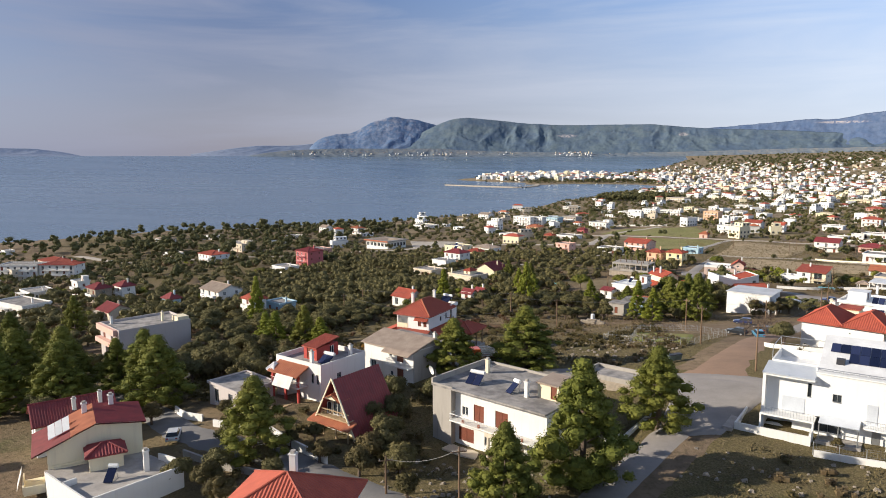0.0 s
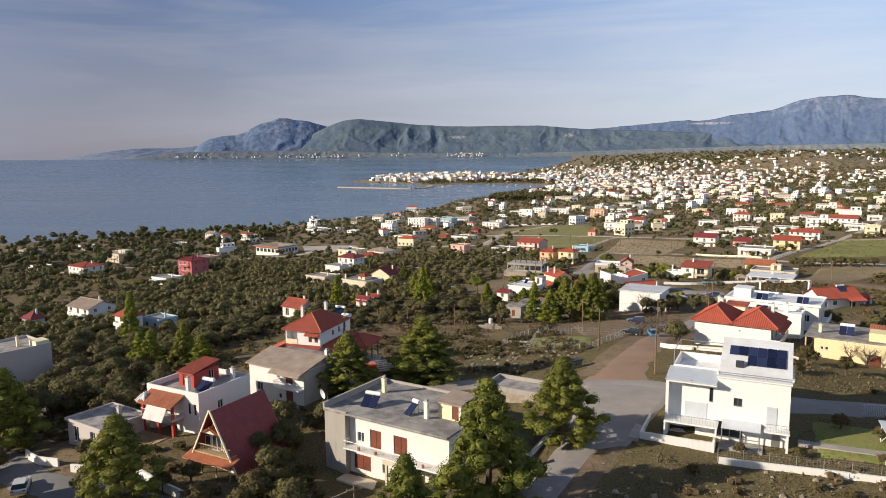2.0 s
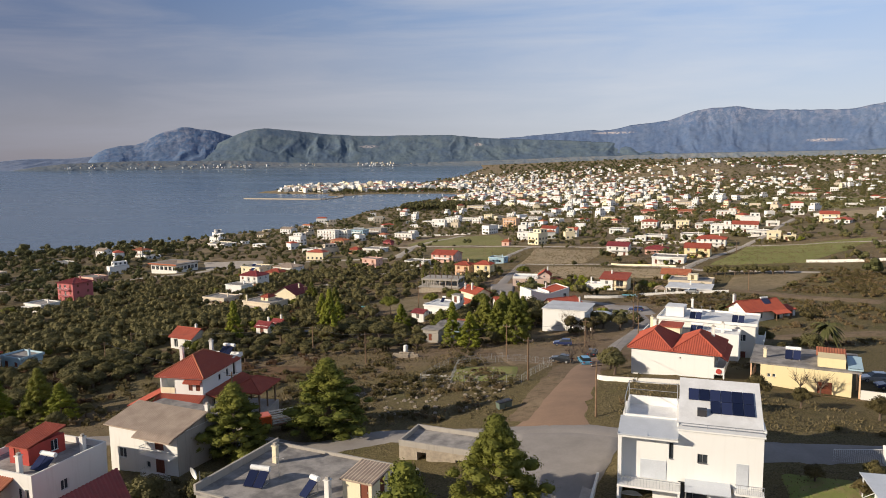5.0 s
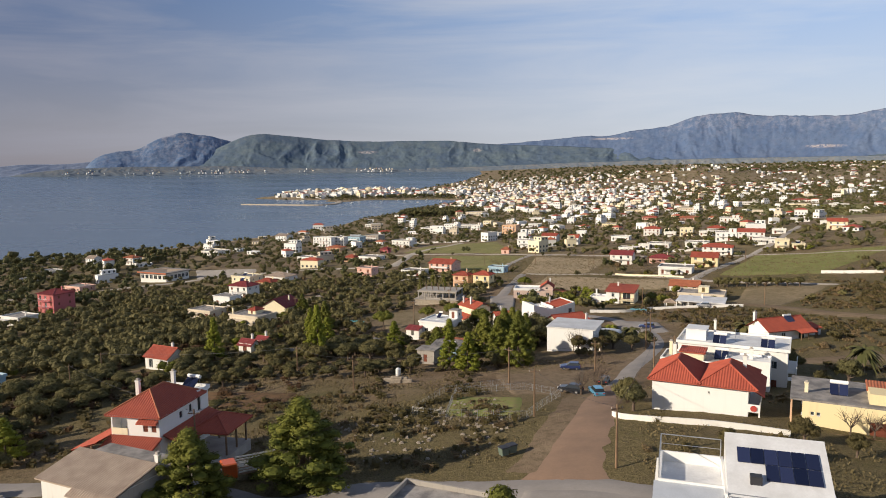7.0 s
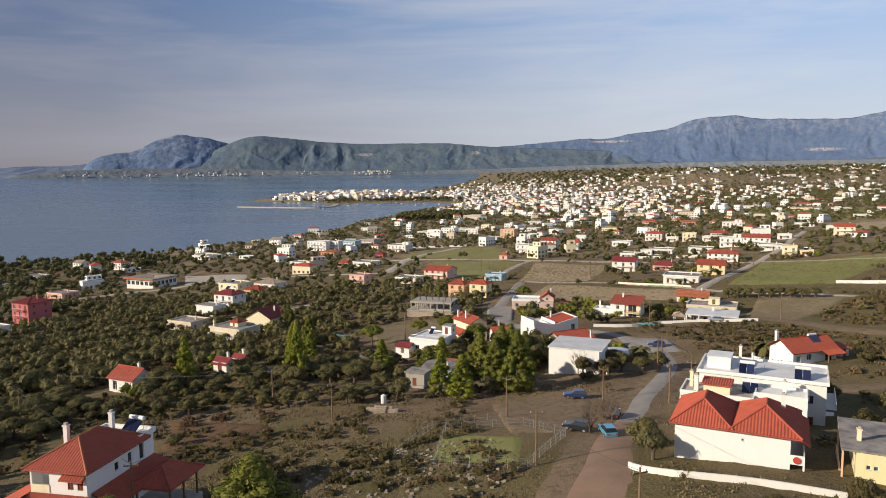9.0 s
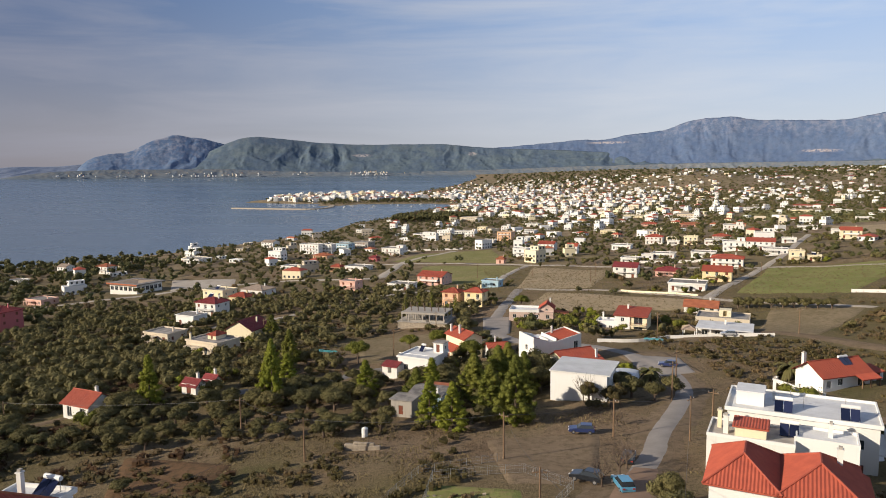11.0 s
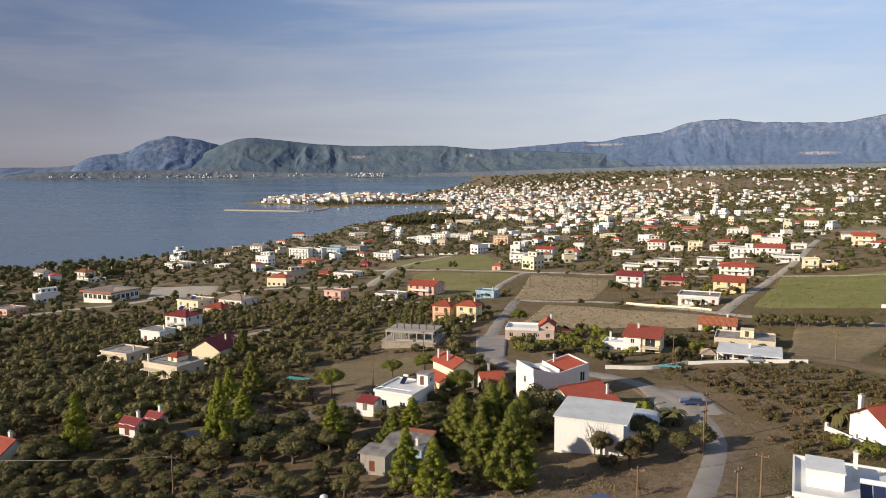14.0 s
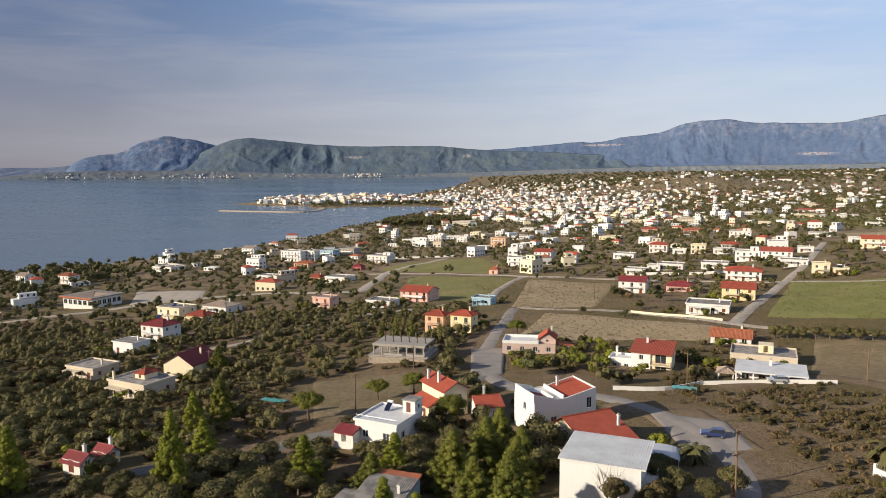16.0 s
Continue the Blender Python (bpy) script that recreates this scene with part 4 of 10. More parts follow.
def concrete_house():
    h = thing("house", "two-storey house with a bare cement side and flat roof", "house", -27.5, 88.6, 41.0, -24.5)
    w, d, top = 17.8, 12.6, 7.9
    holes = [("f", 5.0, 4.5, 1.0, 1.2, "w"), ("f", 7.3, 4.1, 1.7, 2.3, "s"), ("f", 11.0, 4.1, 2.0, 2.3, "s"), ("f", 5.2, 0.9, 2.6, 1.9, "s"), ("f", 8.5, 1.2, 0.5, 1.2, "w"), ("f", 12.4, 0.2, 4.2, 2.5, "o"),
             ("r", 4.0, 4.8, 1.2, 1.2, "w"), ("r", 9.0, 4.8, 1.2, 1.2, "w"), ("b", 5.0, 4.8, 1.2, 1.2, "w"), ("b", 10.0, 4.8, 1.2, 1.2, "w")]
    walls(h, 0, 3.3, 0, d, -2.0, top, CEMENT, [("l", 6.0, 4.8, 0.8, 1.0, "w")], "bare cement wall")
    walls(h, 3.3, w, 0.9, d, -2.0, top, WHITE, [(f, a - 3.3, *r) if f == "f" else (f, a, *r) for f, a, *r in holes], "white painted wall")
    bm = bmesh.new()
    box(bm, -0.1, w + 0.4, -0.15, d + 0.1, top + 0.004, top + 0.26)
    part("roof", bm, ROOF_SLAB, h, "stained grey roof slab")
    bm = bmesh.new()
    box(bm, -0.12, 0.16, -0.16, d + 0.1, top + 0.27, top + 1.05), box(bm, 0.16, w + 0.2, d - 0.1, d + 0.12, top + 0.27, top + 0.6), box(bm, 0.16, 3.6, -0.16, 0.1, top + 0.27, top + 0.42)
    part("parapet", bm, CEMENT, h)
    balcony(h, 3.4, w + 0.2, 0.9, 3.95, 1.5, WHITE, WHITE_PAINT)
    bm = bmesh.new()
    box(bm, 3.0, w - 3.0, -1.6, 0.8, -2.0, 0.2), box(bm, 9.6, 9.9, -0.4, -0.1, 0.2, 3.75), box(bm, 14.0, 14.3, -0.4, -0.1, 0.2, 3.75), box(bm, 9.4, 14.6, -0.6, 0.85, 3.2, 3.75)
    part("ground_terrace", bm, BEIGE, h)
    walls(h, 14.0, 17.2, 4.6, 8.2, top + 0.26, top + 2.3, CREAM, [("f", 2.4, top + 0.4, 0.9, 1.8, "d"), ("r", 2.0, top + 0.5, 0.9, 1.7, "d")], name="stair_head")
    shed_roof(h, 13.8, 17.4, 4.4, 8.4, top + 2.3, 0.3, TILE_BROWN, "y", name="stair_head_roof")
    chimney(h, 2.9, 8.6, top + 0.2, 1.9, CREAM), chimney(h, 13.0, 3.6, top + 0.2, 2.1, WHITE)
    solar_heater(h, 3.6, 2.6, top + 0.26, 8, 2), solar_heater(h, 9.9, 3.2, top + 0.26, -14, 1)
    bm = bmesh.new()
    for i in range(16):
        for j in range(4):
            a0, a1, r0, r1 = i * math.tau / 16, (i + 1) * math.tau / 16, 0.65 * j / 4, 0.65 * (j + 1) / 4
            poly(bm, [(r * math.cos(a), -0.55 * (r / 0.65) ** 2 * 0.45, r * math.sin(a)) for a, r in ((a0, r0), (a1, r0), (a1, r1), (a0, r1))] if j else [(0, 0, 0)] + [(r1 * math.cos(a), -0.55 * (r1 / 0.65) ** 2 * 0.45, r1 * math.sin(a)) for a in (a0, a1)])
    bmesh.ops.transform(bm, matrix=pose(-0.5, 0.6, top + 1.9, 12, 0, -20), verts=bm.verts)
    dish = part("satellite_dish", bm, WHITE_PAINT, h, "white dish on a pole")
    bm = bmesh.new()
    rod(bm, (-0.3, 0.9, top + 0.2), (-0.3, 0.9, top + 1.9), 0.05)
    part("dish_pole", bm, METAL, dish)
    bm = bmesh.new()
    rod(bm, (6.2, 5.0, top + 0.2), (6.2, 5.0, top + 3.0), 0.03), rod(bm, (5.6, 5.0, top + 2.8), (6.9, 5.0, top + 2.8), 0.02)
    for i in range(4):
        rod(bm, (5.7 + i * 0.35, 4.6, top + 2.8), (5.7 + i * 0.35, 5.4, top + 2.8), 0.012, 0.012, 3)
    part("aerial", bm, METAL, h)
    for x, dx in ((5.6, 0.5), (8.2, 0.3), (12.6, 0.45), (15.0, 0.35)):
        b = bmesh.new()
        rod(b, (x, -0.3, 3.97), (x, -0.3, 4.3), 0.16, 0.2, 7)
        part("flower_pot", b, TILE_MID, h)
    return h


def a_frame_house():
    h = thing("house", "wooden A-frame house with a steep dark red roof", "house", -43.6, 85.4, 42.2, -20)
    w, d, top, zf = 7.4, 8.6, 7.9, 0.2
    m = w / 2
    bm = bmesh.new()
    for side in (-1, 1):
        a, b = (m + side * (m + 0.5), -0.5, zf - 0.2), (m + side * (m + 0.5), d + 0.4, zf - 0.2)
        slope(bm, a if side > 0 else b, b if side > 0 else a, (-side, 0, 0), m + 0.5, top - zf, pitch=0.45)
    roof = part("roof", bm, TILE_DARK, h, "steep dark red ribbed roof")
    bm = bmesh.new()
    for side in (-1, 1):
        rod(bm, (m + side * (m + 0.55), -0.55, zf - 0.2), (m, -0.55, top + 0.05), 0.13, 0.13, 4)
    part("bargeboard", bm, CREAM, roof)
    bm = bmesh.new()
    poly(bm, [(0.35, 0.6, zf), (w - 0.35, 0.6, zf), (m, 0.6, top - 0.5)]), poly(bm, [(0.35, d, zf), (m, d, top - 0.5), (w - 0.35, d, zf)])
    box(bm, 0.6, w - 0.6, 0.9, d - 0.2, -2.5, zf)
    part("wall", bm, CREAM, h)
    bm = bmesh.new()
    box(bm, 0.7, w - 0.7, -0.7, 0.6, 2.3, 2.45)
    for x in (0.2, 2.4, 4.8, w - 0.4):
        box(bm, x, x + 0.16, -1.1, -0.94, -2.0, 1.9)
    for x in np.linspace(0.9, w - 0.9, 22):
        rod(bm, (x, -0.35, 2.45), (x, -0.35, 3.3), 0.02, 0.02, 4)
    box(bm, 0.8, w - 0.8, -0.42, -0.28, 3.3, 3.4)
    part("gallery", bm, PALE_WOOD, h, "pale wooden gallery and posts")
    shed_roof(h, -0.2, w + 0.2, -1.6, 0.3, 1.7, 0.6, TILE_MID, "y", "low orange tiled porch roof", name="porch_roof")
    gable_roof(h, 2.3, w - 2.3, -0.6, 1.2, 5.0, 0.7, TILE_MID, CREAM, "y", 0.15)
    for x, z, ww, hh in ((1.7, 2.5, 0.9, 1.6), (2.9, 2.5, 1.5, 2.0), (4.7, 2.5, 0.9, 1.6), (3.3, 5.1, 0.8, 0.9), (2.6, 0.3, 2.0, 1.3)):
        win = None
        for nm, me in opening_meshes("w", ww, hh, WHITE_PAINT):
            ob = part(nm, me, None, win or h)
            if win is None:
                win = ob
                win.matrix_local = pose(x, 0.52, z)
    return h


def red_box_house():
    h = thing("house", "white house with red columns and a red rooftop room", "house", -56.9, 98.0, 41.6, -20)
    w, d, top = 10.2, 10.0, 5.7
    holes = [("f", 2.0, 3.0, 1.1, 2.0, "s"), ("f", 4.4, 3.0, 1.6, 2.1, "g"), ("f", 3.2, 0.2, 5.0, 2.3, "o"), ("f", 8.3, 3.3, 0.6, 1.6, "w"), ("f", 9.4, 3.3, 0.6, 1.6, "w"), ("l", 4.0, 3.3, 1.2, 1.3, "w"), ("r", 4.0, 3.3, 1.0, 1.2, "w"), ("l", 7.6, 3.3, 1.2, 1.3, "w")]
    walls(h, 0, w, 0, d, -2.2, top, WHITE, holes)
    flat_roof(h, 0, w, 0, d, top, 0.75, WHITE, ROOF_SLAB)
    walls(h, 3.2, 6.2, 3.0, 7.8, top + 0.15, top + 2.3, REDPAINT, [("r", 3.4, top + 0.7, 1.0, 1.3, "w"), ("f", 1.2, top + 0.3, 0.9, 1.9, "d")], "bright red rooftop room", "rooftop_room")
    shed_roof(h, 3.0, 6.4, 2.7, 8.0, top + 2.3, 0.9, TILE_RED, "y", name="rooftop_roof")
    balcony(h, 1.0, 7.4, 0, 2.9, 2.2, WHITE, WHITE_PAINT)
    bm = bmesh.new()
    for x in (1.2, 4.1, 7.0):
        box(bm, x, x + 0.35, -2.1, -1.75, -2.0, 2.7)
        box(bm, x, x + 0.35, -2.1, -1.75, 2.95, 4.8)
    part("column", bm, REDPAINT, h, "red square columns")
    bm = bmesh.new()
    shed = shed_roof(h, 0.8, 7.6, -2.6, 0.3, 4.8, 1.3, TILE_MID, "y", name="porch_roof")
    poly(bm, [(3.0, -2.65, 4.75), (6.9, -2.65, 4.75), (6.9, -3.6, 3.1), (3.0, -3.6, 3.1)])
    poly(bm, [(3.0, -2.67, 4.73), (6.9, -2.67, 4.73), (6.9, -3.62, 3.08), (3.0, -3.62, 3.08)][::-1])
    part("awning", bm, FABRIC, h, "pale canvas awning let down")
    hip_roof(h, 0.3, 1.9, -2.2, -0.4, 4.8, 1.0, WHITE_ROOF, 0.1)
    for i in range(12):
        bm = bmesh.new()
        box(bm, 0.5, 6.8, -5.4 + i * 0.28, -5.3 + i * 0.28, 0.5, 0.6)
        part("pergola_slat", bm, PALE_WOOD, h)
    for x in (0.6, 3.6, 6.5):
        bm = bmesh.new()
        box(bm, x, x + 0.15, -5.3, -5.15, -2.4, 0.5)
        part("pergola_post", bm, PALE_WOOD, h)
    chimney(h, 7.0, 1.2, top, 2.2, WHITE), chimney(h, 9.0, 7.8, top + 0.1, 2.0, WHITE)
    solar_heater(h, 7.2, 2.2, top + 0.16, 0, 2)
    return h


def brown_roof_house():
    h = thing("house", "three-storey white house under a faded brown tile roof", "house", -46.9, 110.8, 42.0, -23.8)
    w, d = 11.6, 9.0
    holes = [("f", 8.6, 3.6, 1.5, 2.2, "s"), ("f", 8.6, 0.6, 1.5, 2.1, "s"), ("f", 6.4, 4.3, 0.7, 0.7, "w"), ("f", 2.2, 1.6, 1.3, 1.3, "w"), ("f", 6.6, 1.0, 0.7, 0.8, "w"), ("l", 4.5, 3.6, 1.2, 1.3, "w")]
    walls(h, 0, w, 0, d, -3.0, 6.0, WHITE, holes)
    bm = bmesh.new()
    poly(bm, [(0, 0, 5.95), (0, 5.2, 5.95), (0, 5.2, 7.15)]), poly(bm, [(w, 0, 5.95), (w, 5.2, 7.15), (w, 5.2, 5.95)]), poly(bm, [(0, 5.2, 5.95), (w, 5.2, 5.95), (w, 5.2, 7.15), (0, 5.2, 7.15)])
    # shade of the side away from the sun is put in as cement grey
    box(bm, w + 0.003, w + 0.06, 0.02, d, -3.0, 5.9)
    part("side_wall", bm, CEMENT, h, "grey side wall with its shade put into the colour")
    shed_roof(h, -0.4, w + 0.3, -0.5, 5.3, 5.9, 1.35, TILE_BROWN, "y", "faded brown tile roof")
    shed_roof(h, 5.6, w + 0.2, -1.5, -0.5, 5.45, 0.45, TILE_BROWN, "y", name="porch_roof")
    bm = bmesh.new()
    box(bm, -0.1, w + 0.2, 5.34, d + 0.3, 6.01, 6.3)
    part("roof_terrace", bm, ROOF_SLAB, h)
    b = bmesh.new()
    soft_box(b, 6.4, w, -1.3, -0.005, 3.1, 3.3), soft_box(b, 6.4, w, -1.3, -0.005, 0.1, 0.3)
    bal = part("balcony", b, WHITE, h)
    for z in (3.3, 0.3):
        railing(bal, (6.5, -1.25, z), (w - 0.1, -1.25, z), 0.9, WHITE_PAINT), railing(bal, (6.5, -1.25, z), (6.5, 0, z), 0.9, WHITE_PAINT)
    chimney(h, w - 0.4, 5.9, 6.25, 1.6, WHITE)
    return h


def hip_house():
    h = thing("house", "white house with stacked red hipped tile roofs", "house", -46.3, 125.8, 43.3, -11)
    w, d = 7.0, 12.0
    holes = [("f", 5.0, 4.2, 0.7, 1.1, "s"), ("f", 6.2, 4.2, 0.7, 1.1, "s"), ("f", 5.5, 1.0, 0.8, 1.2, "w"), ("f", 3.6, 0.6, 1.0, 2.1, "g"), ("r", 5.0, 4.4, 0.8, 1.0, "w"), ("r", 7.4, 4.4, 0.8, 1.2, "w"), ("r", 9.6, 3.9, 0.9, 2.0, "g"), ("l", 5.0, 4.2, 1.1, 1.3, "w"), ("r", 3.0, 1.0, 1.0, 1.2, "w")]
    walls(h, 0, w, 0, d, -2.5, 6.3, CLEAN_WHITE, [("f", 1.3, 3.7, 2.2, 2.2, "o")] + holes)
    bm = bmesh.new()
    poly(bm, [(-0.5, -0.5, 6.3)] * 1 + [(w + 0.5, -0.5, 6.3), (w + 0.5, 9.2, 6.3), (-0.5, 9.2, 6.3)])
    part("soffit", bm, CLEAN_WHITE, h)
    hip_roof(h, 0, w, 0, 10.2, 6.34, 2.4, TILE_RED, 0.55, TILE_MID, "red hipped tile roof")
    flat_roof(h, 0, w, 9.4, 12.6, 6.3, 0.4, CLEAN_WHITE, WHITE_ROOF)
    solar_heater(h, 4.0, 10.0, 6.9, -10, 2)
    chimney(h, 0.7, 5.0, 6.9, 2.4, WHITE), chimney(h, 3.0, 9.8, 6.6, 2.7, WHITE)
    # skirt roofs of the ground floor
    shed_roof(h, -3.6, -0.05, -3.2, 7.0, 2.5, 1.1, TILE_RED, "x", name="skirt_roof")
    shed_roof(h, -0.2, w + 0.4, -3.2, -0.05, 2.5, 1.1, TILE_RED, "y", name="skirt_roof")
    shed_roof(h, w + 0.05, w + 3.2, 0.5, 12.0, 2.6, 1.1, TILE_RED, "-x", name="skirt_roof")
    hip_roof(h, w + 1.5, w + 6.5, 5.0, 11.5, 2.7, 1.4, TILE_RED, 0.4, TILE_RED)
    for px, py in ((w + 2.9, 0.8), (w + 2.9, 4.0), (w + 1.9, 5.4), (w + 6.1, 5.4), (w + 6.1, 8.2), (w + 6.1, 11.0), (w + 1.9, 11.0)):
        bm = bmesh.new()
        box(bm, px, px + 0.2, py, py + 0.2, -2.5, 2.7)
        part("porch_post", bm, WOOD, h, "dark wooden post")
    bm = bmesh.new()
    box(bm, w + 0.01, w + 6.6, -0.5, 11.6, -3.5, -0.6)
    part("porch_floor", bm, PAVING, h)
    shed_roof(h, 4.1, 7.0, -0.75, -0.05, 5.55, 0.35, TILE_RED, "y", name="window_hood")
    for px, py in [(x, -3.0) for x in (-3.3, -1.0, 1.6, 4.2, 6.8)] + [(-3.4, y) for y in (0.0, 3.0, 6.4)]:
        bm = bmesh.new()
        box(bm, px, px + 0.2, py, py + 0.2, -2.5, 2.55)
        part("porch_post", bm, WOOD, h, "dark wooden post")
    bm = bmesh.new()
    box(bm, -3.8, w + 0.6, -3.6, -0.01, -3.5, -0.6), box(bm, -3.8, -0.01, -0.01, 7.2, -3.5, -0.6)
    part("porch_floor", bm, PAVING, h)
    railing(h, (0.1, -0.02, 3.7), (2.4, -0.02, 3.7), 0.85, CREAM, solid=True)
    return h


def duplex_house():
    h = thing("house", "white two-storey house with twin red hipped roofs", "house", 26.9, 134.9, 44.8, -26)
    w, d, top = 12.6, 9.4, 6.2
    holes = [("f", 7.6, 4.9, 0.3, 0.3, "w"), ("f", 9.3, 0.9, 0.5, 0.6, "w"), ("l", 3.0, 3.9, 1.1, 1.2, "s"), ("l", 7.0, 3.9, 1.1, 1.2, "w"), ("r", 2.0, 3.4, 1.1, 2.1, "g"), ("r", 6.0, 3.4, 1.1, 2.1, "s"), ("r", 4.0, 0.5, 2.0, 2.2, "o"), ("b", 4.0, 3.9, 1.2, 1.2, "w"), ("b", 8.0, 3.9, 1.2, 1.2, "w")]
    walls(h, 0, w, 0, d, -2.5, top, CLEAN_WHITE, holes)
    hip_roof(h, 0, 6.0, 0, d, top, 2.3, TILE_RED, 0.6, TILE_RED, "red hipped tile roof")
    hip_roof(h, 6.6, w + 0.6, 0, d, top, 2.3, TILE_RED, 0.6, TILE_RED, "red hipped tile roof")
    shed_roof(h, w + 0.7, w + 2.0, -0.6, d, top - 0.7, 0.7, TILE_RED, "-x", name="balcony_roof")
    bm = bmesh.new()
    box(bm, w + 0.005, w + 1.5, 0, d, 3.0, 3.2), box(bm, w + 1.38, w + 1.5, 0, d, 3.2, 4.1), box(bm, w + 0.005, w + 1.38, 0, 0.12, 3.2, 4.1), box(bm, w + 1.3, w + 1.5, 0, 0.2, -2.0, 3.0)
    part("balcony", bm, CLEAN_WHITE, h)
    bm = bmesh.new()
    rod(bm, (w + 0.7, -0.12, 3.55), (w + 0.7, -0.05, 3.55), 0.42, 0.42, 12)
    part("round_sign", bm, REDPAINT, h, "round red board on the balcony")
    chimney(h, w - 0.9, 6.9, top + 0.5, 2.2, WHITE)
    return h


def white_complex():
    h = thing("house", "white apartment block with stepped flat roofs", "apartment house", 38.3, 158.6, 43.2, -27)
    w, d = 17.4, 9.6
    holes = row("f", w, 4.0, 4, 1.2, 1.3) + row("f", w, 0.8, 4, 1.2, 1.3, "s") + row("r", d, 3.6, 3, 1.2, 2.1, "g") + row("r", d, 0.6, 2, 1.2, 2.0, "s") + row("l", d, 3.9, 2, 1.1, 1.2)
    walls(h, 0, w, 0, d, -3.0, 7.0, WHITE, holes)
    flat_roof(h, 0, w, 0, d, 7.0, 0.35, CLEAN_WHITE, WHITE_ROOF, over=0.3, label="white coated flat roof")
    walls(h, 0.9, 4.3, 2.4, 6.2, 7.16, 8.9, CLEAN_WHITE, [("r", 1.6, 7.3, 0.9, 1.5, "d")], name="stair_head")
    flat_roof(h, 0.9, 4.3, 2.4, 6.2, 8.9, 0.0, CLEAN_WHITE, WHITE_ROOF, over=0.1)
    # lower front block with the red shed roof
    walls(h, -1.8, 8.2, -6.6, -0.01, -3.0, 5.4, WHITE, row("l", 6.6, 3.0, 2, 1.0, 1.2) + [("f", 3.0, 3.2, 1.0, 1.2, "w")])
    flat_roof(h, -1.8, 8.2, -6.6, -0.35, 5.4, 0.25, CLEAN_WHITE, PAVING)
    walls(h, 1.4, 5.0, -6.0, -3.2, 5.5, 7.0, CREAM, [], name="rooftop_room")
    shed_roof(h, 1.1, 5.3, -6.3, -2.9, 7.0, 0.25, TILE_RED, "y", name="rooftop_roof")
    walls(h, 8.22, 15.0, -5.0, -0.01, -3.0, 5.8, CLEAN_WHITE, row("r", 5.0, 3.2, 2, 1.0, 1.2))
    flat_roof(h, 8.22, 15.0, -5.0, -0.35, 5.8, 0.35, CLEAN_WHITE, WHITE_ROOF)
    for x in (5.6, 13.2):
        solar_heater(h, x, 0.9, 7.16, 0, 2)
    solar_heater(h, 6.4, -3.6, 5.56, 0, 2)
    chimney(h, 5.4, 6.0, 7.1, 3.0, WHITE, 0.4), chimney(h, 0.3, -5.2, 5.5, 2.3, WHITE, 0.6), chimney(h, -0.6, -3.4, 5.5, 2.3, CREAM, 0.5), chimney(h, 12.0, -2.6, 5.9, 1.7, WHITE)
    for x in (7.4, 9.0, 13.8):
        bm = bmesh.new()
        rod(bm, (x, 4.0, 7.1), (x, 4.0, 9.4), 0.03), rod(bm, (x - 0.5, 4.0, 9.2), (x + 0.5, 4.0, 9.2), 0.015)
        part("aerial", bm, METAL, h)
    bm = bmesh.new()
    box(bm, w + 0.005, w + 1.4, 1.0, d - 0.5, 3.2, 3.4), box(bm, w + 1.28, w + 1.4, 1.0, d - 0.5, 3.4, 4.3), box(bm, w + 0.005, w + 1.4, 1.0, d - 0.5, 0.2, 0.4)
    part("balcony", bm, CLEAN_WHITE, h)
    return h


